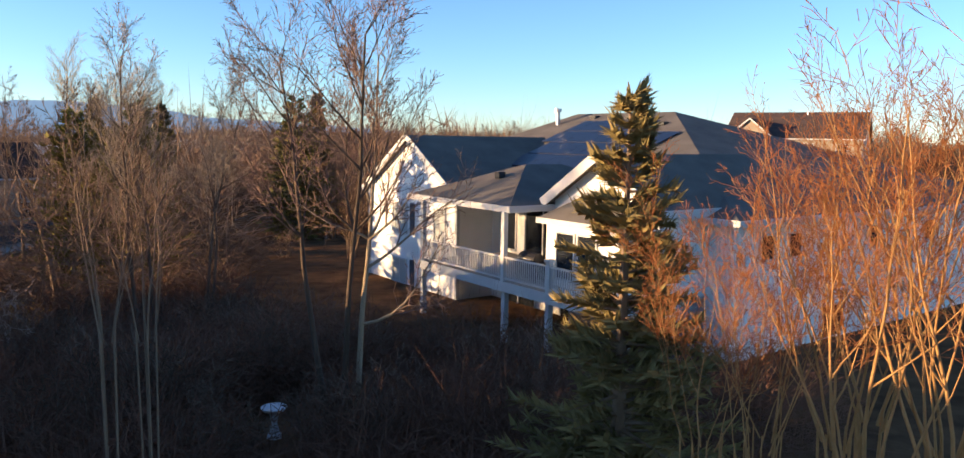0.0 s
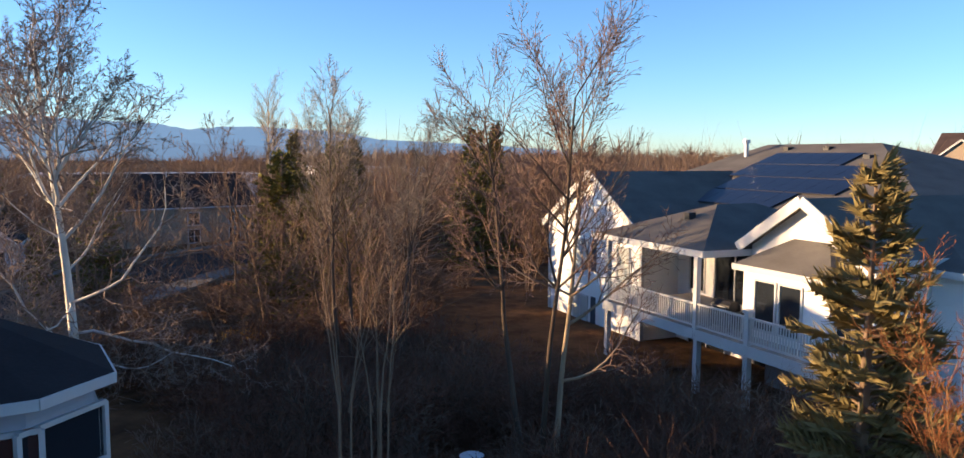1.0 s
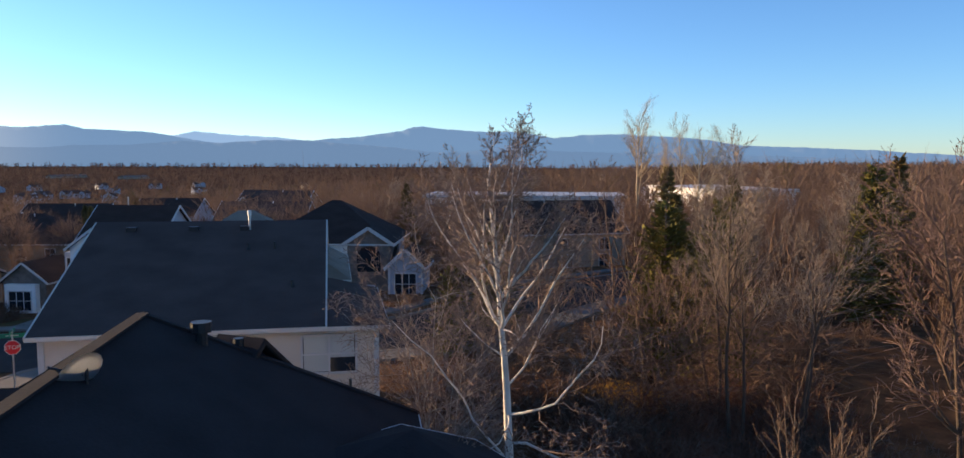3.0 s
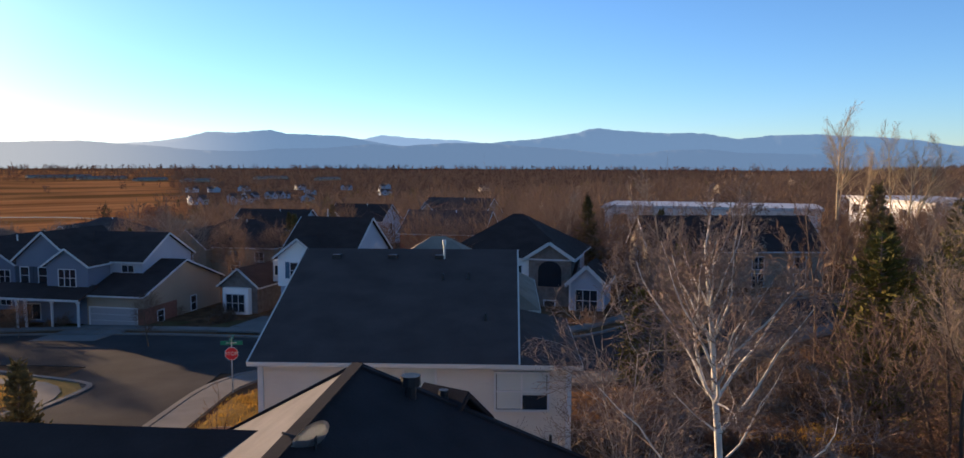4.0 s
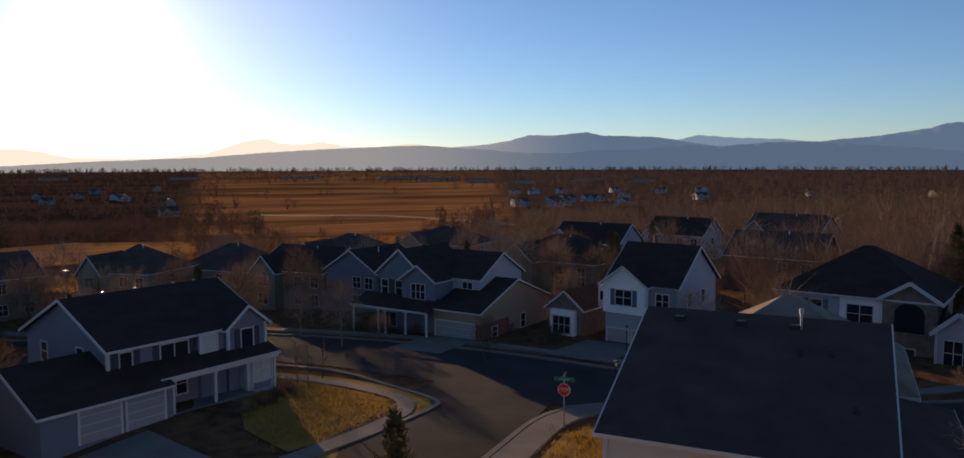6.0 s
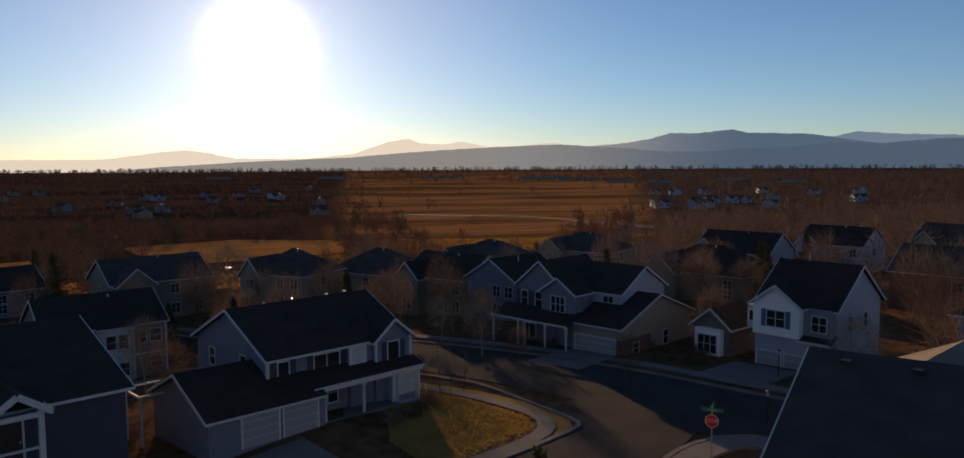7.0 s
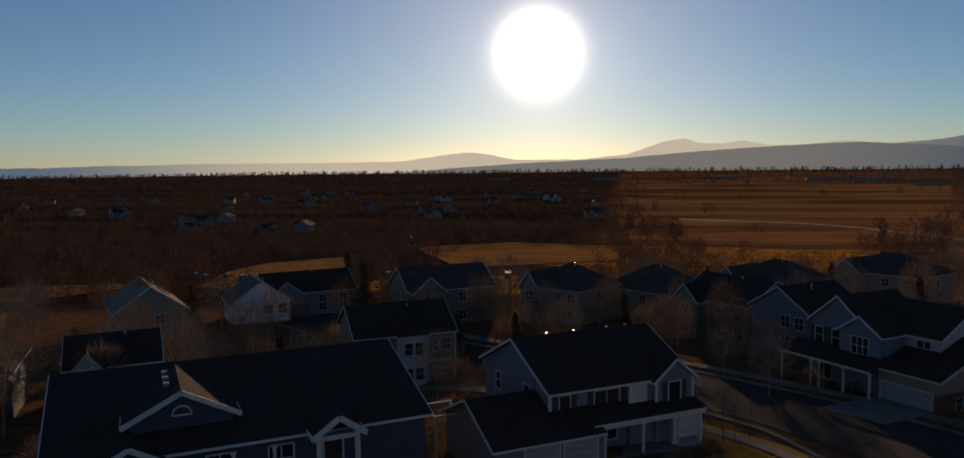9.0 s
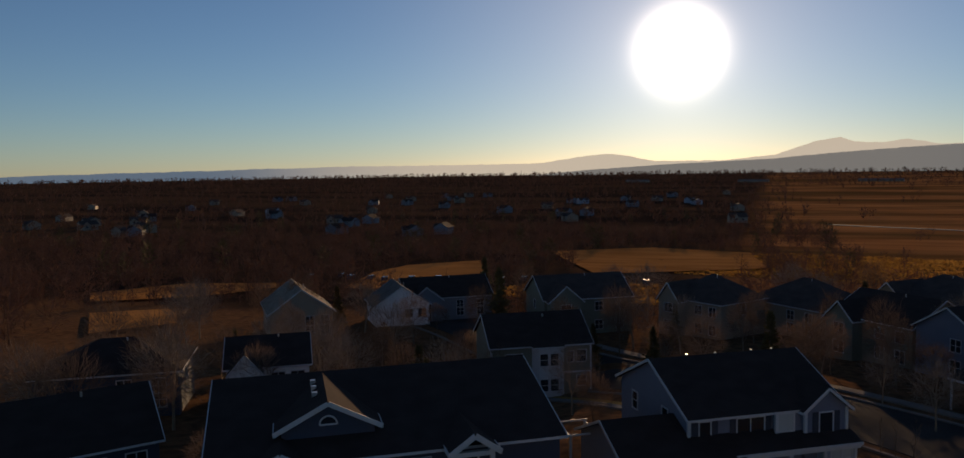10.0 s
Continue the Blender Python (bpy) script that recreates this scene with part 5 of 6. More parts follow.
STYLE = dict(
    cotton=dict(segs=(18, 8, 5, 4, 2), wob=(0.025, 0.10, 0.16, 0.2, 0.25), up=(0.02, 0.075, 0.04, 0.03, 0.02), bare=(0.93, 0.2, 0.1, 0.1), kids=(1, 2, 1, 2), angle=(30, 36, 40, 44), ratio=(0.12, 0.46, 0.48, 0.5), thin=0.0055),
    vase=dict(segs=(14, 7, 5, 3), wob=(0.035, 0.08, 0.13, 0.16), up=(0.015, 0.07, 0.05, 0.03), bare=(0.5, 0.15, 0.1), kids=(2, 2, 2), angle=(38, 32, 36), ratio=(0.33, 0.5, 0.5), thin=0.006),
    twigs=dict(segs=(8, 6, 4, 2), wob=(0.09, 0.14, 0.18, 0.2), up=(0.03, 0.04, 0.03, 0.02), bare=(0.2, 0.15, 0.1), kids=(2, 2, 2), angle=(45, 42, 42), ratio=(0.42, 0.5, 0.5), thin=0.006),
    tall=dict(segs=(9, 7, 5, 2), wob=(0.06, 0.10, 0.15, 0.18), up=(0.03, 0.05, 0.06, 0.05), bare=(0.38, 0.2, 0.1), kids=(2, 2, 2), angle=(42, 38, 40), ratio=(0.46, 0.45, 0.5), thin=0.007),
    wand=dict(segs=(8, 4, 2), wob=(0.05, 0.12, 0.15), up=(0.05, 0.08, 0.08), bare=(0.3, 0.2), kids=(1, 2), angle=(26, 30), ratio=(0.28, 0.5), thin=0.005),
    willow=dict(segs=(9, 5, 4, 2), wob=(0.07, 0.12, 0.15, 0.18), up=(0.06, 0.08, 0.06, 0.05), bare=(0.25, 0.2, 0.1), kids=(1, 2, 1), angle=(32, 32, 36), ratio=(0.45, 0.5, 0.5), thin=0.0032),
    broad=dict(segs=(6, 5, 4, 1), wob=(0.06, 0.13, 0.18, 0.2), up=(0.04, 0.09, 0.07, 0.05), bare=(0.3, 0.2, 0.1), kids=(2, 2, 2), angle=(42, 38, 38), ratio=(0.5, 0.5, 0.5), thin=0.012),
    upright=dict(segs=(8, 5, 4, 1), wob=(0.05, 0.1, 0.14, 0.16), up=(0.05, 0.12, 0.10, 0.08), bare=(0.3, 0.2, 0.1), kids=(2, 2, 2), angle=(30, 32, 36), ratio=(0.36, 0.45, 0.5), thin=0.012),
    fork=dict(segs=(5, 4, 3), wob=(0.06, 0.12, 0.15), up=(0.03, 0.10, 0.10), bare=(0.25, 0.2), kids=(2, 1), angle=(36, 34), ratio=(0.6, 0.5), thin=0.012),
    clump=dict(segs=(7, 4, 1), wob=(0.06, 0.12, 0.15), up=(0.05, 0.08, 0.08), bare=(0.25, 0.2), kids=(2, 2), angle=(28, 30), ratio=(0.35, 0.5), thin=0.012),
    shrub=dict(segs=(4, 3, 1), wob=(0.12, 0.2, 0.2), up=(0.05, 0.08, 0.05), bare=(0.1, 0.1), kids=(2, 3), angle=(40, 42), ratio=(0.55, 0.6), thin=0.010),
)


def bare_tree(name, seed, style, height, radius, stems, bark, twig, label, category="tree", lean=0.15, spread_r=0.3, group="", low=(), fan=(), way=(0, 0, 1), fork=0.0):
    """A leafless tree: stems and main limbs as the trunk part, the finer ones as the crown part."""
    rng = np.random.default_rng(seed)
    out = []
    st = STYLE[style]
    stem_of = []
    for k in range(stems):
        a = 2 * math.pi * k / stems + rng.uniform(0, 1)
        tilt = 0.02 if stems == 1 else lean * rng.uniform(0.5, 1.3)
        d = np.array(way, float) + np.array([math.cos(a) * tilt, math.sin(a) * tilt, 0])
        start = np.array([math.cos(a), math.sin(a), 0.0]) * (0 if stems == 1 else spread_r * rng.uniform(0.3, 1)) + np.array([0, 0, fork - 0.3])
        limb(out, rng, start, d / np.linalg.norm(d), (height - fork) * (1 if stems == 1 else rng.uniform(0.7, 1.05)), radius * (1 if stems == 1 else rng.uniform(0.6, 1)), 0, st)
        if fork:
            foot = start * np.array([0.5, 0.5, 0]) - np.array([0, 0, 0.3])
            out.append((foot, start + d * 0.2, radius * 0.9, radius * 0.8, 0))
        stem_of += [k] * (len(out) - len(stem_of))
    crooked = dict(st, wob=(0.1,) + tuple(w * 1.9 for w in st["wob"][1:]))
    trunk_line = [s for s in out if s[4] == 0]
    for rows, kind in ((fan, st), (low, crooked)):
        for z, a, length, r, rise in rows:
            d = np.array([math.cos(radians(a)), math.sin(radians(a)), rise])
            near = min(trunk_line, key=lambda s: abs(s[0][2] - z))
            limb(out, rng, np.array(near[0]), d / np.linalg.norm(d), length, r, 1, kind)
    stem_of += [0] * (len(out) - len(stem_of))
    top = thing(name, Matrix(), label, category, group)
    hero = st["segs"][-1] > 1
    deep = 1 if hero else 0
    fine = [s[:4] for s in out if s[4] > deep]
    for k in range(stems):
        thick = [s[:4] for s, own in zip(out, stem_of) if s[4] <= deep and own == k]
        ob = new("trunk" if stems == 1 else "stem", mesh_of("trunk", *tubes(thick, 6 if hero else 4), bark, True))
        ob.parent = top
    if hero:
        mid = tubes([s[:4] for s in out if s[4] == 2], 3)
        tips = [s[:4] for s in out if s[4] > 2]
        if tips:
            v, f = ribbons(tips, rng)
            mid = (np.concatenate([mid[0], v]), np.concatenate([mid[1], f + len(mid[0])]))
    ob = new("crown", mesh_of("crown", *(mid if hero else ribbons(fine, rng)), twig))
    ob.parent = top
    return top


def conifer(name, seed, height, radius, mat, label, category="conifer", group="", sprays=9, taper=1.0, clear=0.04, blade=0.055):
    """A spruce or pine: trunk, whorls of boughs, and sprays of needles along each bough."""
    rng = np.random.default_rng(seed)
    segs = [(np.array([0, 0, -0.3]), np.array([0, 0, height * 0.98]), height * 0.022, 0.02)]
    tri_v = []
    z = height * clear
    while z < height * 0.985:
        f = z / height
        reach = radius * (1 - f) ** taper * rng.uniform(0.85, 1.05) + 0.12
        count = int(6 + 6 * (1 - f))
        for k in range(count):
            a = rng.uniform(0, 2 * math.pi)
            l = reach * rng.uniform(0.45, 1.12)
            droop = rng.uniform(-0.25, 0.3) + 0.35 * f
            d = np.array([math.cos(a), math.sin(a), droop])
            p0 = np.array([0, 0, z + rng.uniform(-0.15, 0.15)])
            p1 = p0 + d * l
            segs.append((p0, p1, 0.02 + 0.012 * l, 0.006))
            side = np.array([-math.sin(a), math.cos(a), 0])
            for t in np.linspace(0.3, 1.0, sprays):
                c = p0 + (p1 - p0) * t
                w = (0.2 + 0.22 * l * (1.05 - t)) * rng.uniform(0.6, 1.3)
                for s in (-1, 1, 0):
                    tip = c + side * s * w + d * w * rng.uniform(0.3, 1.0) + np.array([0, 0, rng.uniform(-0.45, 0.35) * w + (0.2 if s == 0 else 0)])
                    b = np.array([rng.normal(), rng.normal(), rng.normal()]) * blade
                    tri_v += [c - b, c + b, tip]
        z += height * 0.022 * rng.uniform(0.7, 1.3) + 0.05
    top = thing(name, Matrix(), label, category, group)
    ob = new("trunk", mesh_of("trunk", *tubes(segs, 5), "bark_brown"))
    ob.parent = top
    tri_v = np.array(tri_v)
    ob = new("crown", mesh_of("crown", tri_v, np.arange(len(tri_v)).reshape(-1, 3), mat))
    ob.parent = top
    return top


def at_ground(x, y, turn=0.0, size=1.0, sink=0.0):
    return pose(x, y, land(x, y) - sink, 0, 0, turn) @ Matrix.Diagonal((size, size, size, 1))


def put(ob, x, y, turn=0.0, size=1.0):
    ob.matrix_world = at_ground(x, y, turn, size)
    return ob


def scatter(ob, spots):
    """Copies of a thing at (x, y, turn, size)."""
    for x, y, turn, size in spots:
        c = copy_thing(ob, at_ground(x, y, turn, 1.0))
        c.scale = (size, size, size)


# by the white house
dead = [(5.6, 8, 3.4, 0.034, 0.28), (6.3, 350, 3.8, 0.036, 0.38), (7.0, 30, 2.4, 0.026, 0.8), (5.2, 25, 2.6, 0.028, 0.2), (7.4, 100, 1.5, 0.02, 0.4), (7.9, 330, 1.2, 0.02, 0.5), (6.6, 60, 2.0, 0.022, 0.6), (7.2, 200, 1.6, 0.022, 0.9), (8.2, 150, 1.2, 0.018, 0.6), (6.0, 300, 2.2, 0.024, 0.3)]
fan = [(7.7 + 0.17 * k, 137.5 * k + 40, 3.2 - 0.1 * k + 0.3 * math.sin(k * 2.1), 0.045 - 0.0015 * k, 0.72 + 0.055 * k) for k in range(17)]
lean_stem = [(5.2, 214, 4.4, 0.036, 1.75)]
put(bare_tree("cottonwood_tree", 5, "cotton", 11.7, 0.15, 1, "bark_white", "twig_pale", "tall bare cottonwood with pale bark and a round fan of limbs", low=dead + lean_stem, fan=fan), -12.65, 14.3, 0)
put(bare_tree("bare_tree", 64, "twigs", 8.6, 0.05, 5, "bark_pale", "twig_pale", "twiggy pale bare tree beside the beige house", lean=0.16, spread_r=0.5), -16.6, 15.9, 0)
for k, (x, y, tall, way, label) in enumerate(((-3.72, 20.7, 11.2, (-0.03, -0.25, 1.0), "tall bare tree leaning out before the white house"), (-3.45, 20.3, 10.5, (0.0, -0.08, 1.0), "bare tree with a high rosy fan of twigs"), (-4.05, 20.9, 10.4, (-0.13, -0.10, 1.0), "slender bare tree leaning from the thicket"))):
    put(bare_tree("bare_tree", 11 + k, "vase", tall, 0.10, 1, "bark_dark" if k != 1 else "bark_tan", "twig_rose", label, way=way, low=((3.6, 340, 3.0, 0.045, 0.45), (4.6, 10, 3.2, 0.045, 0.35), (5.4, 200, 2.0, 0.035, 0.7)) if k == 1 else ((5.6, 190, 2.2, 0.035, 0.8),)), x, y, 0)
put(bare_tree("bare_tree", 19, "wand", 8.9, 0.02, 6, "bark_mid", "twig_brown", "clump of thin upright bare stems catching the sun", lean=0.15, spread_r=0.16, fork=5.4), -5.75, 12.0, 0)
put(bare_tree("bare_tree", 29, "wand", 8.5, 0.018, 6, "bark_mid", "twig_brown", "clump of thin upright bare stems catching the sun", lean=0.17, spread_r=0.16, fork=5.4), -5.2, 12.15, 0)
for k, (x, y, tall) in enumerate(((-13.0, 29.6, 10.6), (-11.0, 31.0, 10.2), (-15.2, 33.0, 9.4))):
    put(bare_tree("bare_tree", 16 + k, "vase", tall, 0.10, 2, "bark_dark", "twig_grey", "bare tree with a fan crown above the thicket", lean=0.12), x, y, 60 * k)
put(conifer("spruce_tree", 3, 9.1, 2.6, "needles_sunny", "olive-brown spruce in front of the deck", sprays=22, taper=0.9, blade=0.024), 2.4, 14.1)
for k, (x, y, tall, low) in enumerate(((4.1, 8.9, 8.9, 4.6), (4.9, 8.5, 9.7, 4.6), (3.3, 9.9, 7.4, 4.6), (4.5, 10.2, 8.8, 4.6), (5.4, 9.4, 9.4, 4.8), (2.9, 10.6, 6.8, 4.4), (5.6, 11.6, 9.0, 4.4), (3.8, 10.8, 8.0, 4.5))):
    put(bare_tree("willow_shrub", 20 + k, "willow", tall, 0.026 if tall > 8 else 0.014, 6, "bark_gold", "twig_red", "red-orange leafless willow shrub in low sun", "shrub", lean=0.42, spread_r=0.3, fork=low), x, y, 50 * k)
for k, (x, y, tall) in enumerate(((-52.5, 98.0, 17.5), (-44.0, 96.0, 15.5))):
    put(bare_tree("bare_tree", 33 + k, "vase", tall, 0.22, 3, "bark_gold_pale", "twig_straw", "tall pale bare tree far off in sun", lean=0.22, spread_r=0.5), x, y, 40 * k)

# stock of bare trees for the woods
stock = []
for k, (style, hgt, rad, stems, bark, twig) in enumerate((("broad", 8.5, 0.14, 1, "bark_brown", "twig_brown"), ("upright", 10.0, 0.12, 2, "bark_brown", "twig_brown"), ("broad", 7.0, 0.09, 2, "bark_brown", "twig_brown"), ("upright", 10.5, 0.14, 1, "bark_tan", "twig_grey"), ("clump", 6.5, 0.05, 9, "bark_brown", "twig_brown"))):
    stock.append(bare_tree("bare_tree", 40 + k, style, hgt, rad, stems, bark, twig, "leafless brown tree of the wood", group="bare trees of the wood"))
first = [(-20, 36), (-26, 44), (-16, 47), (-31, 36), (-9, 52)]
for t, (x, y) in zip(stock, first):
    put(t, x, y)
rng = np.random.default_rng(77)
spots = []
keep_off = [(-74, 104, 18), (-60, 132, 14), (-40, 34, 9), (-47, 41, 8), (-33, 30, 6), (-51, 74, 11), (-66, 70, 6), (-55, 48, 13), (6, 46, 20), (-24, 16, 11), (-90, 62, 10), (-70, 35, 13), (-19, 9, 11), (-118, 84, 10), (38, 96, 13), (70, 84, 13), (52, 58, 11), (-108, 38, 12), (-128, 52, 10), (-140, 76, 10), (-80, 16, 15)]
while len(spots) < 120:
    a, r = radians(rng.uniform(-6, 58)), 26 + 100 * rng.uniform(0, 1) ** 0.8
    x, y = -4 - r * math.sin(a), 3 + r * math.cos(a)
    if r < 50 and math.degrees(a) < 6:
        continue
    if any((x - p) ** 2 + (y - q) ** 2 < s * s for p, q, s in keep_off):
        continue
    if a > radians(48) and r < 60:
        continue
    if -48 < x < -6 and 30 < y < 47:
        continue
    spots.append((x, y, rng.uniform(0, 360), rng.uniform(0.6, 1.2) if r < 42 else rng.uniform(0.5, 0.9)))
for k, ob in enumerate(stock):
    scatter(ob, spots[k::len(stock)])
low_stock = [bare_tree("bare_shrub", 60 + k, "shrub", 1.7 + 0.7 * k, 0.035, 9, "bark_brown", "twig_brown", "tangled leafless brown shrub of the undergrowth", "shrub", lean=0.5, spread_r=0.5, group="shrubs of the undergrowth") for k in range(2)]
put(low_stock[0], -9, 24)
put(low_stock[1], -17, 27)
spots = []
while len(spots) < 130:
    a, r = radians(rng.uniform(-22, 46)), 15 + 38 * rng.uniform(0, 1) ** 0.8
    x, y = -2 - r * math.sin(a), 2 + r * math.cos(a)
    if r > 30 and -9 < math.degrees(a) < 7:
        continue
    if not any((x - p) ** 2 + (y - q) ** 2 < d * d for p, q, d in keep_off + [(-6, 20.6, 2.2), (-14, 12, 5), (-20.5, 34, 3.5), (2, 35, 7)]):
        spots.append((x, y, rng.uniform(0, 360), rng.uniform(0.5, 1.1)))
scatter(low_stock[0], spots[0::2])
scatter(low_stock[1], spots[1::2])
# street and garden trees among the houses
def twiggy_tree(seed, height, round_, twigs, label, bark="bark_brown", twig="twig_brown"):
    """A leafless garden tree: forked trunk and a full crown of fine twigs."""
    rng = np.random.default_rng(seed)
    out = []
    limb(out, rng, np.array([0, 0, -0.3]), np.array([0.03, 0.02, 1.0]), height * 0.75, height * 0.017, 0, STYLE["fork"])
    top = thing("garden_tree", Matrix(), label, "tree", "bare garden trees")
    ob = new("trunk", mesh_of("trunk", *tubes([s[:4] for s in out], 4), bark, True))
    ob.parent = top
    d = rng.normal(0, 1, (twigs, 3))
    d /= np.linalg.norm(d, axis=1, keepdims=True)
    lump = np.array([1 + 0.35 * noise.noise((v[0] * 1.8 + seed, v[1] * 1.8, v[2] * 1.8)) for v in d])
    c = d * (lump * rng.uniform(0.2, 1, twigs) ** 0.5)[:, None] * np.array([round_, round_, height * 0.36]) + np.array([0, 0, height * 0.62])
    way = d * 0.7 + np.array([0, 0, 0.45]) + rng.normal(0, 0.4, (twigs, 3))
    tip = c + way * height * 0.11
    w = np.cross(way, rng.normal(0, 1, (twigs, 3)))
    w *= 0.02 / (np.linalg.norm(w, axis=1, keepdims=True) + 1e-9)
    v = np.stack([c - w, c + w, tip], 1).reshape(-1, 3)
    ob = new("crown", mesh_of("crown", v, np.arange(len(v)).reshape(-1, 3), twig))
    ob.parent = top
    return top


yard = [twiggy_tree(201, 7.5, 2.6, 1500, "rounded bare brown tree in a garden"), twiggy_tree(202, 8.5, 2.2, 1400, "tall bare brown tree in a garden"), twiggy_tree(203, 5.5, 2.3, 1300, "low spreading bare tree in a garden"), twiggy_tree(204, 9.0, 3.2, 1700, "broad bare tree beside the houses", "bark_tan", "twig_grey")]
for t, (x, y) in zip(yard, ((-66, -12), (-88, -14), (-96, -36), (-92, -55))):
    put(t, x, y, 0, 0.9)
garden = [(-66, -12, 0.7), (-88, -14, 0.9), (-96, -36, 0.9), (-92, -55, 0.8), (-78, -45, 0.8), (-100, 18, 0.8), (-94, 26, 0.9), (-76, 6, 0.6), (-58, -30, 0.8), (-105, -28, 1.0), (-112, 20, 1.0), (-60, 33, 0.6), (-83, 44, 0.9), (-100, 52, 1.0), (-112, 62, 1.0), (-72, -58, 0.8), (-60, -50, 0.8), (-98, -75, 1.0), (-44, -40, 0.6), (-130, -30, 1.0), (-90, 4, 0.8), (-86, -4, 0.8), (-99, -6, 0.9), (-104, 12, 0.9), (-92, -44, 0.8), (-84, -52, 0.8), (-70, -42, 0.7), (-66, -44, 0.8), (-102, -58, 0.9), (-108, -50, 0.9), (-134, 22, 1.0), (-138, -8, 1.0), (-90, 38, 0.9), (-84, 54, 0.9), (-76, 60, 0.9), (-74, -24, 0.7), (-68, -20, 0.6), (-124, 30, 1.0), (-54, -34, 0.7), (-88, -86, 0.9)]
garden += [(-91, -3, 0.9), (-95, 3, 0.9), (-90, 7, 0.8), (-97, 30, 0.9), (-100, 36, 0.9), (-94, 34, 0.9), (-103, 24, 1.0), (-52, -52, 0.9), (-48, -50, 0.8), (-55, -57, 1.0), (-66, -54, 0.9), (-70, -50, 0.8), (-44, -54, 1.0), (-40, -60, 1.0), (-50, -64, 1.0), (-76, -54, 0.9), (-84, -60, 0.9), (-62, -72, 1.0), (-110, -40, 0.8), (-106, -20, 0.8), (-113, -30, 0.8), (-116, -12, 0.8), (-70, -30, 0.7), (-66, -33, 0.8), (-95, -20, 0.8), (-103, -35, 0.9), (-98, -48, 0.8), (-109, -27, 0.8), (-126, -34, 0.9), (-131, -52, 1.0), (-128, -24, 0.9), (-133, -4, 0.9), (-140, 12, 1.0), (-114, -2, 0.8), (-112, 10, 0.8), (-121, 20, 0.9), (-96, -2, 0.7), (-104, -12, 0.8), (-109, -58, 0.8), (-104, -68, 0.8), (-100, -84, 0.9), (-84, -66, 0.8), (-76, -68, 0.8), (-80, -80, 0.9), (-66, -60, 0.8), (-56, -66, 0.8), (-70, -76, 0.9), (-46, -62, 0.8), (-60, -40, 0.7), (-83, -36, 0.7), (-64, -26, 0.6), (-92, 20, 0.8), (-80, 30, 0.7), (-76, 44, 0.8), (-72, 52, 0.8), (-104, 30, 0.9), (-118, 46, 1.0), (-135, 40, 1.0), (-144, 58, 1.0), (-158, 44, 1.0), (-166, 20, 1.0), (-160, 4, 1.0), (-150, -20, 0.9), (-146, -40, 0.9), (-84, 24, 0.6), (-64, 16.5, 0.45), (-76, 9.5, 0.5), (-84, 2.5, 0.5)]
for k, (x, y, s) in enumerate(garden):
    if k > 3:
        scatter(yard[k % 4], [(x, y, 47 * k, s * 1.05)])
spruce = conifer("spruce_tree", 9, 8.0, 2.2, "needles", "dark green spruce tree in a garden", group="spruces of the gardens", sprays=6)
put(spruce, -152, -70, 0, 1.2)
scatter(spruce, [(-27.7, 56, 33, 1.15), (-57.5, -22.5, 10, 0.85), (-62, -33, 90, 0.8), (-66, -36, 40, 0.9), (-90, -20, 70, 0.8), (-24, 58, 20, 1.3), (-33, 66, 140, 1.4), (-15, 70, 60, 1.5), (-93, -8, 30, 0.9), (-104, 46, 30, 1.0), (-31.3, 4.1, 30, 0.86), (-112, -22, 30, 0.7), (-100, -30, 60, 0.7), (-136, 2, 10, 0.9), (-144, 22, 50, 0.9), (-116, 28, 50, 0.9), (-122, 62, 80, 1.1), (-98, 44, 20, 1.0), (-66, 66, 20, 1.2), (-60, 72, 120, 1.0), (-76, -38, 60, 0.6), (-63, -27, 60, 0.6), (-108, -76, 60, 0.8), (-115, -50, 100, 1.25), (-70, -62, 20, 0.7)])
pine = conifer("pine_tree", 14, 9.5, 3.0, "needles_green", "olive-green pine catching low sun", group="pines at the wood's edge", sprays=7, taper=0.6)
put(pine, -21, 40, 0)
scatter(pine, [(-21.4, 44, 150, 0.75), (-17.6, 39.5, 250, 1.05), (-29.5, 60, 70, 0.9), (-15, 62, 50, 1.2), (-26, 52, 90, 0.9), (-36, 44, 10, 0.8), (-33, 36, 10, 0.6)])


# ---- brush and far woods ----
def tall_grass(patches, seed):
    """Strips of tall dry grass in the fields: (x, y, half length, half width, turn, clumps, height)."""
    rng = np.random.default_rng(seed)
    tri = []
    for x, y, a, b, turn, count, high in patches:
        c, sn = math.cos(radians(turn)), math.sin(radians(turn))
        for u, v in zip(rng.uniform(-1, 1, count) * a, rng.uniform(-1, 1, count) * b):
            px, py = x + u * c - v * sn, y + u * sn + v * c
            z, w, t, h = land(px, py) - 0.1, rng.uniform(0.25, 0.8), rng.uniform(0, 3.14), high * rng.uniform(0.5, 1.3)
            for k in (-1, 0, 1):
                qx, qy = px + k * 0.3, py + rng.normal(0, 0.3)
                tri += [(qx - w * math.cos(t), qy - w * math.sin(t), z), (qx + w * math.cos(t), qy + w * math.sin(t), z), (qx + rng.normal(0, 0.2), qy + rng.normal(0, 0.2), z + h)]
    tri = np.array(tri)
    ob = new("field_grass", mesh_of("field_grass", tri, np.arange(len(tri)).reshape(-1, 3), "field_grass"))
    return tagged(ob, "tall dry orange grass standing in the fields", "grass", kind="stuff")


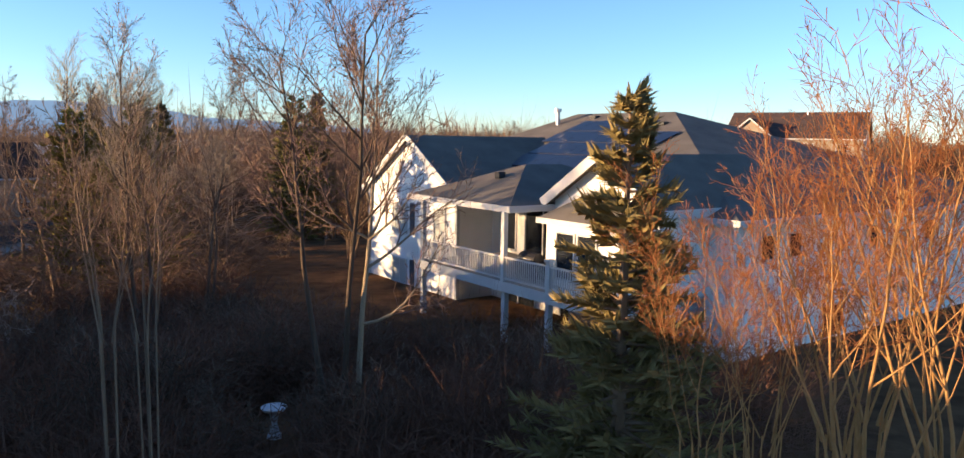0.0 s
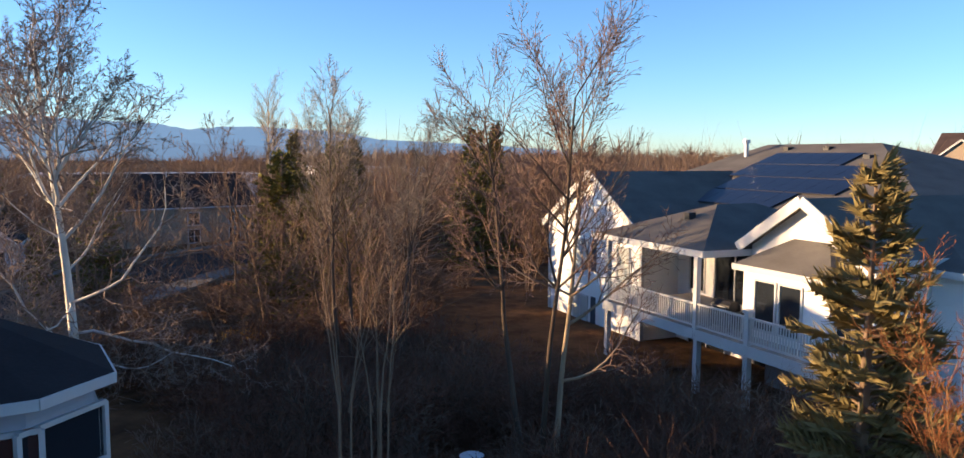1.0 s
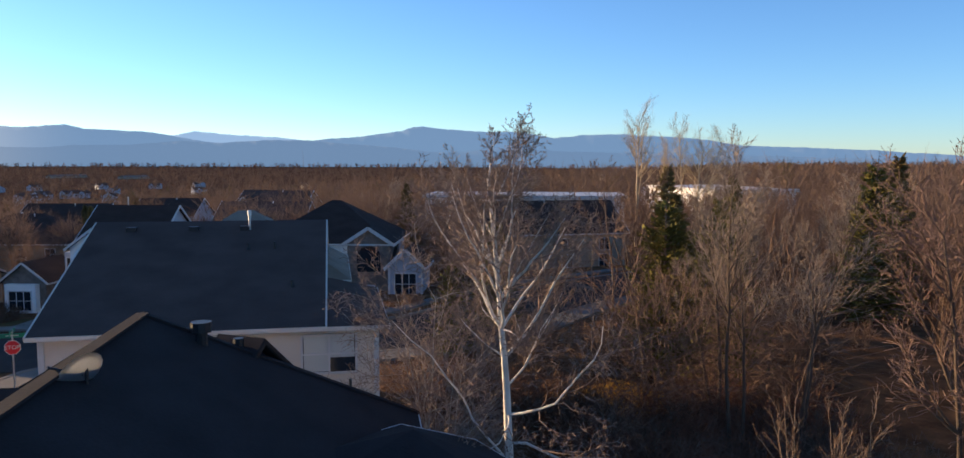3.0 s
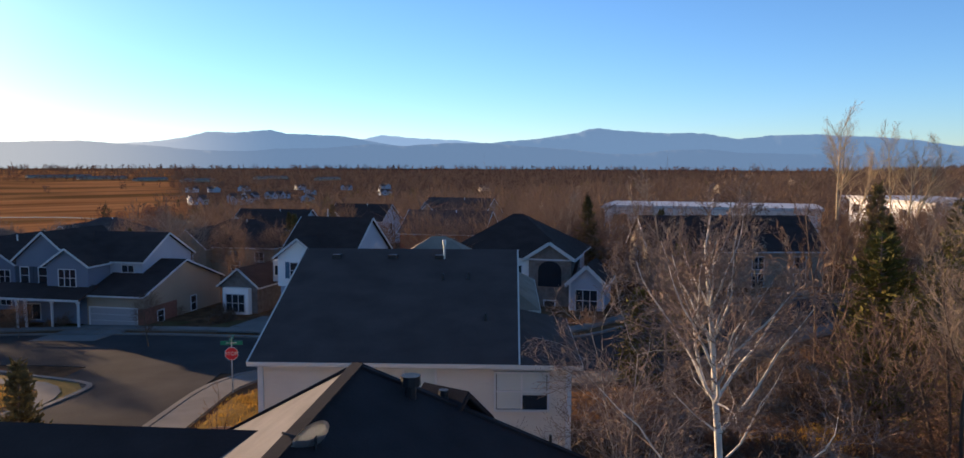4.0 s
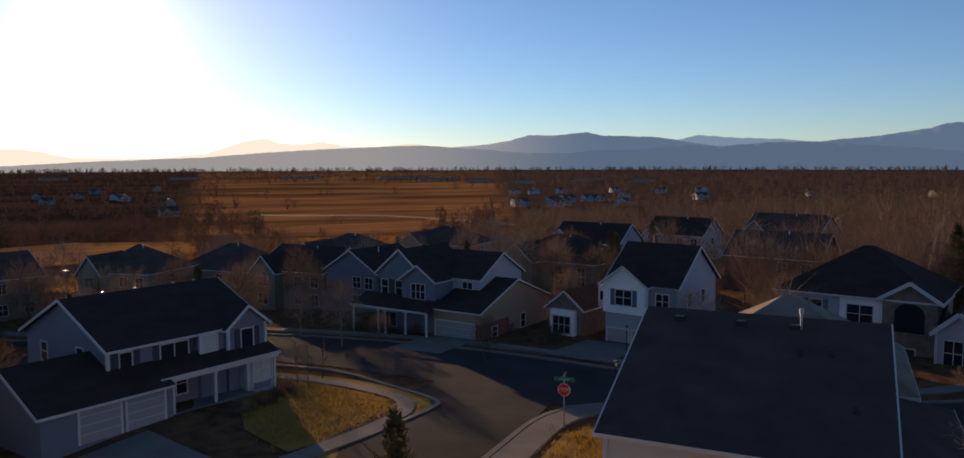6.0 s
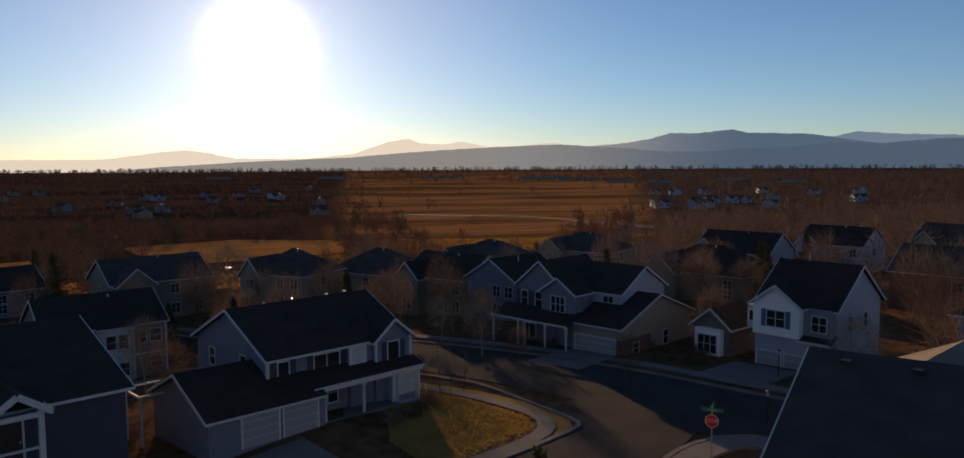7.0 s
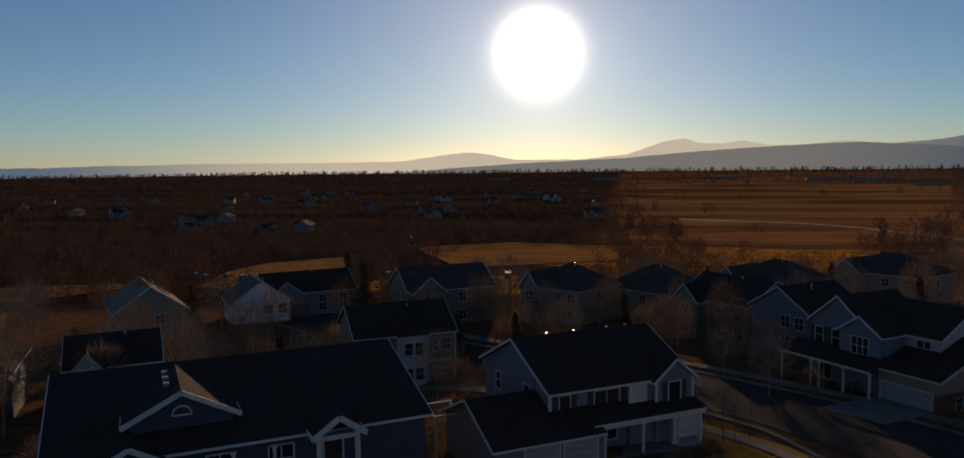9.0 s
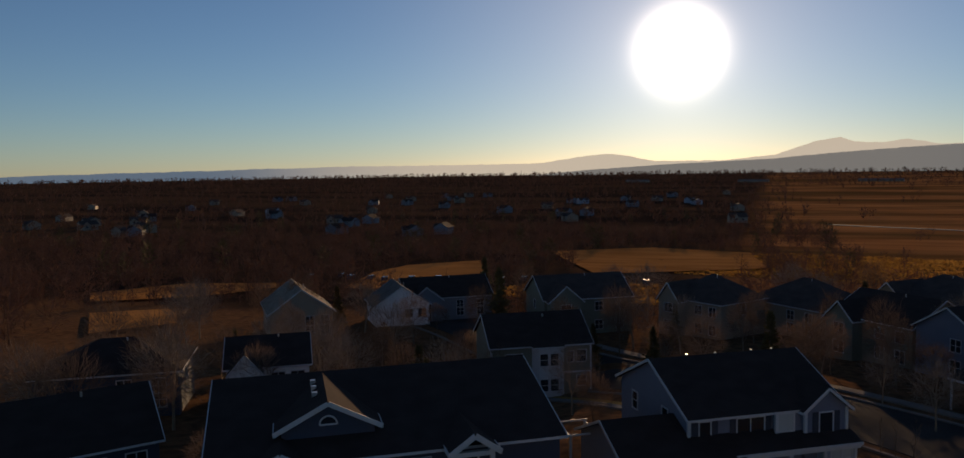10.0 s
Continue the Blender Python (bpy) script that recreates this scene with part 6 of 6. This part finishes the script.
def brush(name, spots, blades, size, mat, label, category, seed, width=0.05, crown=(0.3, 0.42), foot=0.55, twig=0.3, rise=0.5):
    """Many leafless bushes or far trees in one mesh: each a rounded tangle of thin twigs, over a stem."""
    rng = np.random.default_rng(seed)
    n = len(spots)
    base = np.array([[x, y, land(x, y)] for x, y in spots])
    h = size * rng.uniform(0.5, 1.3, n)
    fat = rng.uniform(0.75, 1.3, n)
    tri = []
    for k in range(blades):
        d = rng.normal(0, 1, (n, 3))
        d /= np.linalg.norm(d, axis=1, keepdims=True)
        r = rng.uniform(0.15, 1.0, (n, 1)) ** 0.6
        c = base + np.stack([d[:, 0] * crown[0] * h * fat, d[:, 1] * crown[0] * h * fat, foot * h + d[:, 2] * crown[1] * h], -1) * np.concatenate([r, r, np.ones((n, 1))], 1)
        c[:, 2] = np.maximum(c[:, 2], base[:, 2] - 0.1)
        way = d * np.array([0.8, 0.8, 0.5]) + np.array([0, 0, rise]) + rng.normal(0, 0.45, (n, 3))
        tip = c + way * (twig * h)[:, None] * rng.uniform(0.5, 1.2, (n, 1))
        w = np.cross(way, rng.normal(0, 1, (n, 3)))
        w *= (width * h / size)[:, None] / (np.linalg.norm(w, axis=1, keepdims=True) + 1e-9)
        if k < 2:
            c, tip = base - np.array([0, 0, 0.2]), base + np.stack([d[:, 0] * 0.1 * h, d[:, 1] * 0.1 * h, h * 0.9], -1)
            w = w * 1.6
        tri.append(np.stack([c - w, c + w, tip], 1))
    verts = np.concatenate(tri).reshape(-1, 3)
    ob = new(name, mesh_of(name, verts, np.arange(len(verts)).reshape(-1, 3), mat))
    return tagged(ob, label, category, kind="stuff")


MEADOWS = [[(-100.4, -126), (-112.5, -117.5), (-96.8, -100.1), (-82.7, -103)], [(-134.4, -170.7), (-160.2, -165.3), (-174.6, -142.9), (-167.3, -136.7), (-135.8, -139.5), (-117.7, -148.7)], [(-211.9, -138.1), (-237.1, -140.4), (-265, -125.2), (-180.6, -82.9), (-160, -90), (-171.3, -120.5)], [(-317.8, -116.6), (-351.3, -79.3), (-333.1, -35.8), (-261.6, -22.6), (-240.4, -50.3), (-227.3, -68.9)]]


def inside(x, y, poly):
    odd = False
    for (ax, ay), (bx, by) in zip(poly, poly[1:] + poly[:1]):
        if (ay > y) != (by > y) and x < ax + (bx - ax) * (y - ay) / (by - ay):
            odd = not odd
    return odd


def in_field(x, y):
    """The open fields to the west, and the strips of grass between the trees."""
    if any(inside(x, y, poly) for poly in MEADOWS):
        return True
    az, r = math.degrees(math.atan2(-(x + 4), y - 1)), math.hypot(x + 4, y - 1)
    far = min(1.0, max(0.0, (r - 215) / 450))
    if 80 - 6.5 * far + 3 * noise.noise((r * 0.01, 0, 0)) < az < 88.5 + 5.5 * far + 3 * noise.noise((r * 0.008, 7, 0)) and 215 < r < 1500:
        return noise.noise((x * 0.01, y * 0.035, 9)) < 0.5
    return 100 < az < 122 and 150 < r < 205 + 12 * noise.noise((az * 0.3, 1, 0)) or 122 < az < 150 and 118 < r < 170 and noise.noise((x * 0.03, y * 0.03, 4)) < 0.25


def sector(count, az0, az1, r0, r1, seed, power=0.7, off=()):
    rng = np.random.default_rng(seed)
    out = []
    while len(out) < count:
        a, r = radians(rng.uniform(az0, az1)), r0 + (r1 - r0) * rng.uniform(0, 1) ** power
        x, y = -4 - r * math.sin(a), 1 + r * math.cos(a)
        if noise.noise((x * 0.02, y * 0.02, 3.3)) < -0.35 or in_field(x, y) or any((x - p) ** 2 + (y - q) ** 2 < s * s for p, q, s in off):
            continue
        out.append((x, y))
    return out


tall_grass([(-180, -20, 60, 22, 80, 4000, 0.6), (-280, 10, 50, 50, 80, 7000, 0.6)], 31)
for poly in MEADOWS:
    lawn(poly, "dry orange grass meadow between the trees", "meadow", 0, 0.5)


homes = keep_off + [(-20.5, 34, 3.5), (-117, -36, 13), (-116, -64, 14), (-94, -72, 12), (-119, -21, 11), (-124, -9, 11), (-130, 9, 12), (-150, 30, 13), (2.4, 14.1, 2), (2, 35, 6), (-6, 20.6, 2.4)]
brush("undergrowth", sector(2900, -25, 54, 14, 75, 1, 0.75, homes), 62, 1.7, "brush", "tangled leafless brown undergrowth", "undergrowth", 2, 0.012, (0.75, 0.42), 0.42, 0.34, 0.15)
brush("undergrowth", sector(330, -34, 44, 9, 27, 41, 0.8, homes + [(-12, 10.8, 5), (-4.5, 21.5, 1.5), (-5.4, 18.4, 1.9), (-4.7, 16, 1.5), (-4, 13.6, 1.2)]), 150, 2.5, "brush", "dark tangled leafless bushes in the shade", "undergrowth", 42, 0.010, (0.55, 0.42), 0.42, 0.3, 0.25)
brush("thicket", sector(1100, -20, 56, 32, 125, 12, 0.8, homes), 220, 6.2, "twig_brown", "dense brown leafless thicket of young trees", "thicket", 13, 0.019)
brush("far_woods", sector(2300, -30, 72, 100, 420, 3, 0.7, homes), 80, 8.0, "twig_brown", "brown leafless woods in the distance", "woods", 4, 0.07)
brush("far_woods", sector(7000, -35, 78, 400, 2800, 5, 0.75), 24, 9.0, "twig_brown", "brown leafless woods near the horizon", "woods", 6, 0.34)
brush("far_woods", sector(4200, 74, 154, 118, 520, 7, 0.8, homes), 44, 5.0, "brush", "dark leafless trees between fields", "woods", 8, 0.08)
brush("far_woods", sector(9500, 72, 154, 480, 3400, 9, 0.8), 20, 7.0, "brush", "dark tree belts near the horizon", "woods", 10, 0.35)


brush("far_woods", sector(2600, 20, 154, 2700, 4700, 15, 0.8), 14, 15.0, "brush", "bumpy tree line along the horizon", "woods", 16, 1.7, (0.45, 0.4))


brush("far_conifers", sector(150, 15, 150, 230, 620, 21, 0.8, homes), 150, 9.0, "needles", "dark conifers scattered in the far woods", "conifers", 22, 0.13, (0.2, 0.45), 0.5, 0.18)


def far_house(label, wall, roofing):
    h = thing("far_house", Matrix(), label, "house", "houses in the distance")
    block(h, -6, 6, -4.5, 4.5, -1, 4.2, 6.8, "gx", wall, roofing, over=0.4, trim=wall)
    block(h, -5, 0, -6.5, 0, -1, 4.0, 6.2, "gy", wall, roofing, over=0.3, ends="front", trim=wall)
    window(h, "f", -6.5, -2.5, 2.0, 1.4, 1.2, 2, 1)
    window(h, "f", -4.5, 3.0, 2.0, 1.4, 1.2, 2, 1)
    return h


pale_far = far_house("small far house with pale walls and dark roof", "pale_siding", "roof_brown")
pale_far.matrix_world = at_ground(-640, 240, 30)
dim_far = far_house("small far brown house among dark trees", "tan_siding", "roof_brown")
dim_far.matrix_world = at_ground(-560, -190, 30)
grey_far = far_house("small far grey house among dark trees", "grey_siding", "roof_dark")
grey_far.matrix_world = at_ground(-470, -330, 80)
rng = np.random.default_rng(5)
rows = [(rng.uniform(58, 74), rng.uniform(620, 1000), pale_far) for _ in range(16)] + [(rng.uniform(97, 150), rng.uniform(420, 1200), (dim_far, grey_far)[k % 2]) for k in range(48)] + [(rng.uniform(98, 145), rng.uniform(800, 1300), pale_far) for _ in range(4)] + [(rng.uniform(20, 60), rng.uniform(420, 900), dim_far) for _ in range(10)]
for a, r, model in rows:
    x, y = -4 - r * math.sin(radians(a)), 1 + r * math.cos(radians(a))
    if not in_field(x, y):
        copy_thing(model, at_ground(x, y, rng.uniform(0, 180)))
# long pale sheds beyond the fields
def long_shed(x, y, turn, w):
    h = thing("long_shed", at_ground(x, y, turn), "long low pale shed beyond the fields", "building", "sheds beyond the fields")
    part("wall", box(bmesh.new(), -w / 2, w / 2, -7, 7, -1, 4.0), "tan_siding", h)
    part("roof", slab(slab(bmesh.new(), [(-w / 2 - 0.5, -7.6, 4.0), (w / 2 + 0.5, -7.6, 4.0), (w / 2 + 0.5, 0, 6.2), (-w / 2 - 0.5, 0, 6.2)], 0.2), [(-w / 2 - 0.5, 0, 6.2), (w / 2 + 0.5, 0, 6.2), (w / 2 + 0.5, 7.6, 4.0), (-w / 2 - 0.5, 7.6, 4.0)], 0.2), "concrete", h)


for a, r, turn, w in ((78.0, 1650, 100, 90), (80.5, 1800, 95, 120), (75, 1500, 120, 70), (72, 1400, 110, 60), (67, 1600, 110, 80), (88, 1900, 80, 90), (96, 1900, 80, 70), (104, 2000, 80, 60), (63, 1500, 110, 60)):
    long_shed(-4 - r * math.sin(radians(a)), 1 + r * math.cos(radians(a)), turn, w)
FIELD_ROAD = [(-560, -10), (-530, 35), (-500, 86), (-450, 102), (-402, 110), (-360, 118)]
ribbon("road", FIELD_ROAD, -3.5, 3.5, 0.25, "concrete", "pale curved road beside the fields", "road")

# ---- mountains ----
def range_profile(points, az):
    a = sorted(points)
    return float(np.interp(az, [p[0] for p in a], [p[1] for p in a]))


def mountains(name, dist, points, rough, mat, label, seed):
    verts, faces = [], []
    azs = np.arange(min(p[0] for p in points), max(p[0] for p in points), 0.15)
    for a in azs:
        el = range_profile(points, a)
        el = max(-0.7, el + rough * (noise.noise((a * 0.5, seed, 0)) * 0.6 + noise.noise((a * 1.7, seed, 5)) * 0.5 + noise.noise((a * 5, seed, 9)) * 0.3 + noise.noise((a * 12, seed, 3)) * 0.15))
        s, c = math.sin(radians(a)), math.cos(radians(a))
        for d, f in ((dist, -0.06), (dist + 90, 0.35), (dist + 170, 0.75), (dist + 240, 1.0), (dist + 400, 0.2)):
            z = -45 + (62 + math.tan(radians(el)) * d) * max(f, 0) if f > 0 else -80
            j = 40 * noise.noise((a * 1.3, f * 7, seed))
            verts.append((-(d + j) * s, (d + j) * c, z))
    n = 5
    for i in range(len(azs) - 1):
        for k in range(n - 1):
            faces.append((i * n + k, i * n + k + 1, (i + 1) * n + k + 1, (i + 1) * n + k))
    ob = new(name, mesh_of(name, np.array(verts), np.array(faces), mat, True))
    return tagged(ob, label, "mountains", kind="structure")


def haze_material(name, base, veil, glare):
    """Forested slopes seen through miles of air: little of their own colour, much air-light painted in as emission,
    brighter towards the sun.
    """
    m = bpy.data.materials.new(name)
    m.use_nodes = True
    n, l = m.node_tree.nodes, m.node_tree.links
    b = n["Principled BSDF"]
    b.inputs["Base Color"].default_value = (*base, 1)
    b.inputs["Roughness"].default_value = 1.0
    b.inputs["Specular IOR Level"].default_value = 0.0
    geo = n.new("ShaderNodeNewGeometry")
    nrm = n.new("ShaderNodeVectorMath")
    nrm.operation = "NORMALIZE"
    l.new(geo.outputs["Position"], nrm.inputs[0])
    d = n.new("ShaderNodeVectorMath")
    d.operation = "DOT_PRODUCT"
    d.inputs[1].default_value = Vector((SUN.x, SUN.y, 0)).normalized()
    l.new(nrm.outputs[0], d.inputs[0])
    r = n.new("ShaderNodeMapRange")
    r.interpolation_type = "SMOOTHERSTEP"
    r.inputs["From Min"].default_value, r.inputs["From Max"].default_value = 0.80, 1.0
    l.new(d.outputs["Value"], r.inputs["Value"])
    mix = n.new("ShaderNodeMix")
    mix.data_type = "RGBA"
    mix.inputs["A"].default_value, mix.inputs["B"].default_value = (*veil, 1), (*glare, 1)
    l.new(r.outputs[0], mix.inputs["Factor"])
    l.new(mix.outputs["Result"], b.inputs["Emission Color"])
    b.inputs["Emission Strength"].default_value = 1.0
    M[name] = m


# veil and glare: haze and sun glare glowing from the slopes themselves
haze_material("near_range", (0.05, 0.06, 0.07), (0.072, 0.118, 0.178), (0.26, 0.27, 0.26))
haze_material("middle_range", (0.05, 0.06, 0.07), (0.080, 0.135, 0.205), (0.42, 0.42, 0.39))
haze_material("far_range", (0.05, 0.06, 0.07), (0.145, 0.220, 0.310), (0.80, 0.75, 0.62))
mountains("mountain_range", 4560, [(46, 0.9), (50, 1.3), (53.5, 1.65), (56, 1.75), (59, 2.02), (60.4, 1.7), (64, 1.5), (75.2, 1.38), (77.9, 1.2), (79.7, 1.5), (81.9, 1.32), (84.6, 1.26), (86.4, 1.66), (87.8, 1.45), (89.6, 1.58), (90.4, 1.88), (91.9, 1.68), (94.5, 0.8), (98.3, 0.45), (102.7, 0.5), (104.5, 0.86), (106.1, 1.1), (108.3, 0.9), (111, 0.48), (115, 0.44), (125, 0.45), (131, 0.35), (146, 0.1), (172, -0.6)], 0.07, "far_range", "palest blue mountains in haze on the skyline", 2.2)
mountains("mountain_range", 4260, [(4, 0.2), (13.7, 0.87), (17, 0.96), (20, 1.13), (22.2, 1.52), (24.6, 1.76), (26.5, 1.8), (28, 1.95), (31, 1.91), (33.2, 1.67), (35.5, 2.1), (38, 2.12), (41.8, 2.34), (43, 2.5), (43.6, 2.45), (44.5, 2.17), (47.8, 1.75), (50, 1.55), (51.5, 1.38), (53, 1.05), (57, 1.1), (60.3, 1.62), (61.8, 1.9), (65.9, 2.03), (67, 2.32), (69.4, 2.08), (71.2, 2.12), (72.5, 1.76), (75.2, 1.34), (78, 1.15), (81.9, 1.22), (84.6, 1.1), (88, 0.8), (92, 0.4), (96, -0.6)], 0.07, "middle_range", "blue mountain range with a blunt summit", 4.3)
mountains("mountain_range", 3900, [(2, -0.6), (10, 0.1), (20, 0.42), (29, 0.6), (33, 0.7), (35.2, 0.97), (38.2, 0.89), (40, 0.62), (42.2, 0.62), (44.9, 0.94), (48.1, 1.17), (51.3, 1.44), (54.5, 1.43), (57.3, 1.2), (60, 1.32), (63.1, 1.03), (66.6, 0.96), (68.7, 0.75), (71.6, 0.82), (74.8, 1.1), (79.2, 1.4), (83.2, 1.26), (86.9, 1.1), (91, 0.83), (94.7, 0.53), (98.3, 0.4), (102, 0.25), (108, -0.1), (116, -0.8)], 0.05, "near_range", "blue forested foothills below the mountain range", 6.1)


# ---- street and garden things ----
def patio_frame():
    s = thing("pergola", pose(-54.6, -17.0, land(-54.6, -17), 0, 0, 38.9), "white-edged flat pergola frame beside the house", "pergola")
    for x in (-1.3, 1.3):
        for y in (-1.0, 1.0):
            part("post", box(bmesh.new(), x - 0.07, x + 0.07, y - 0.07, y + 0.07, -0.2, 3.0), "trim", s)
    for y in (-1.0, 1.0):
        part("beam", box(bmesh.new(), -1.5, 1.5, y - 0.05, y + 0.05, 3.0, 3.16), "trim", s)
    for x in (-1.4, 1.4):
        part("rafter", box(bmesh.new(), x - 0.03, x + 0.03, -1.2, 1.2, 3.16, 3.27), "trim", s)


patio_frame()


def text_mesh(words, size):
    cu = bpy.data.curves.new("words", "FONT")
    cu.body, cu.size, cu.extrude, cu.align_x, cu.align_y = words, size, 0.004, "CENTER", "CENTER"
    tmp = bpy.data.objects.new("words", cu)
    me = bpy.data.meshes.new_from_object(tmp)
    bpy.data.objects.remove(tmp)
    bpy.data.curves.remove(cu)
    return me


def stop_sign():
    x, y = -46.9, 16.6
    s = thing("stop_sign", pose(x, y, land(x, y), 0, 0, 58), "red stop sign with green street-name blades on a post", "sign")
    part("post", box(bmesh.new(), -0.035, 0.035, -0.035, 0.035, -0.3, 3.3), "metal", s)
    def octagon(r, t0, t1):
        return slab(bmesh.new(), [(r * math.cos(a), t0, 2.35 + r * math.sin(a)) for a in (radians(22.5 + 45 * k) for k in range(8))], t1 - t0, (0, 1, 0))
    part("border", octagon(0.41, -0.06, -0.045), "trim", s)
    face = part("sign_face", octagon(0.375, -0.07, -0.06), "red_sign", s)
    me = text_mesh("STOP", 0.3)
    me.materials.append(M["trim"])
    ob = new("lettering", me)
    ob.parent = face
    ob.matrix_local = pose(0, -0.078, 2.35, 90, 0, 0)
    for z, turn in ((2.98, 0), (3.2, 90)):
        bm = box(bmesh.new(), -0.62, 0.62, -0.012, 0.012, z - 0.12, z + 0.12)
        bmesh.ops.transform(bm, matrix=pose(0, 0, 0, 0, 0, turn), verts=bm.verts[:])
        blade = part("street_name_blade", bm, "green_sign", s)
        bm = box(bmesh.new(), -0.3, 0.3, -0.016, 0.016, z - 0.022, z + 0.022)
        bmesh.ops.transform(bm, matrix=pose(0, 0, 0, 0, 0, turn), verts=bm.verts[:])
        part("name_bar", bm, "trim", blade)


def bird_bath():
    x, y = -5.73, 20.95
    b = thing("bird_bath", pose(x, y, land(x, y)), "white cast-stone bird bath on dark ground", "bird bath")
    part("base", tube(bmesh.new(), (0, 0, -0.1), (0, 0, 0.12), 0.24, 0.18, 16), "white_stone", b, smooth=False)
    part("stem", tube(tube(bmesh.new(), (0, 0, 0.1), (0, 0, 0.4), 0.15, 0.08, 14), (0, 0, 0.4), (0, 0, 0.72), 0.08, 0.13, 14), "white_stone", b)
    bm = bmesh.new()
    rings = []
    for r, z in ((0.1, 0.70), (0.3, 0.78), (0.36, 0.86), (0.34, 0.87), (0.26, 0.81), (0.02, 0.78)):
        rings.append([bm.verts.new((r * math.cos(a), r * math.sin(a), z)) for a in np.linspace(0, 2 * math.pi, 20, endpoint=False)])
    for p, q in zip(rings, rings[1:]):
        for i in range(20):
            j = (i + 1) % 20
            bm.faces.new((p[i], p[j], q[j], q[i]))
    part("bowl", bm, "white_stone", b, smooth=True)


def lamp_post(x, y):
    s = thing("street_lamp", pose(x, y, land(x, y)), "short dark garden lamp post by the walk", "lamp")
    part("post", tube(bmesh.new(), (0, 0, -0.2), (0, 0, 2.0), 0.05, 0.04, 8), "black", s)
    part("lantern", tube(bmesh.new(), (0, 0, 2.0), (0, 0, 2.3), 0.08, 0.13, 6), "blind", s)
    part("cap", tube(bmesh.new(), (0, 0, 2.3), (0, 0, 2.42), 0.16, 0.03, 6), "black", s)


def planter(x, y):
    s = thing("planter", pose(x, y, land(x, y)), "round planter ring with mulch under a bare sapling", "planter")
    part("ring", tube(bmesh.new(), (0, 0, -0.2), (0, 0, 0.28), 1.0, 1.05, 20), "stone", s)
    part("mulch", tube(bmesh.new(), (0, 0, 0.1), (0, 0, 0.33), 0.9, 0.85, 20), "brush", s)


stop_sign()
bird_bath()
lamp_post(-52.5, 22.6)
lamp_post(-64.0, 29.0)
planter(-39.6, 13.2)
put(bare_tree("sapling", 90, "wand", 2.6, 0.035, 3, "bark_brown", "twig_brown", "small bare sapling in a planter ring", lean=0.3, spread_r=0.1), -39.6, 13.2)
for k, (x, y) in enumerate(((-60.9, 1.6), (-60.2, 2.3), (-62.9, 3.4))):
    put(bare_tree("sapling", 91 + k, "wand", 4.2, 0.04, 1, "bark_brown", "twig_brown", "young bare street tree on the golden lawn"), x, y)


def mound(name, spots, label, seed):
    """Clipped leafless garden bushes, each its own thing."""
    base = None
    for k, (x, y, size) in enumerate(spots):
        if base is None:
            base = bare_tree(name, seed, "shrub", 1.1, 0.02, 16, "bark_brown", "twig_brown", label, "bush", lean=0.9, spread_r=0.3, group="garden bushes")
            put(base, x, y, 0, size)
        else:
            scatter(base, [(x, y, 77 * k, size)])


mound("garden_bush", [(-59.6, -1.0, 0.9), (-60.3, 0.4, 1.0), (-58.4, 0.6, 0.8), (-57.2, 0.1, 0.7), (-55.6, -0.6, 0.8), (-54.2, -1.8, 0.8), (-82.5, 10.2, 1.2), (-79.5, 13.0, 1.2), (-84.6, 8.0, 1.1), (-70.5, 24.4, 1.2), (-73.5, 26.0, 1.1), (-77.5, 22.0, 1.2), (-52.2, 42.6, 1.2), (-57.0, 40.2, 1.2), (-47.0, 47.0, 1.2)], "rounded leafless brown garden bush", 95)


def car(x, y, turn, label):
    c = thing("car", pose(x, y, land(x, y), 0, 0, turn), label, "car", "parked cars")
    bm = bmesh.new()
    side = [(-2.2, 0.35), (2.2, 0.35), (2.25, 0.75), (1.5, 0.9), (0.8, 1.4), (-1.2, 1.42), (-2.0, 0.95), (-2.25, 0.8)]
    slab(bm, [(a, 0.85, z) for a, z in side], 1.7, (0, -1, 0))
    bmesh.ops.bevel(bm, geom=bm.edges[:], offset=0.06, segments=2, affect="EDGES")
    part("body", bm, "car", c)
    for a in (-1.35, 1.35):
        for b in (-0.8, 0.62):
            part("wheel", tube(bmesh.new(), (a, b, 0.32), (a, b + 0.18, 0.32), 0.32, 0.32, 14), "black", c)
    part("windscreen", slab(bmesh.new(), [(1.42, -0.7, 0.95), (1.42, 0.7, 0.95), (0.86, 0.62, 1.36), (0.86, -0.62, 1.36)], 0.03, (0.5, 0, 0.5)), "glass", c)
    return c


first_car = car(-190, -88, 20, "dark parked car beside the far trees")
rng = np.random.default_rng(8)
for k in range(16):
    copy_thing(first_car, at_ground(-192 - rng.uniform(-6, 6) - 2.5 * k * 0.4, -88 + 6.5 * (k - 9) + rng.uniform(-1, 1), rng.uniform(10, 30)))
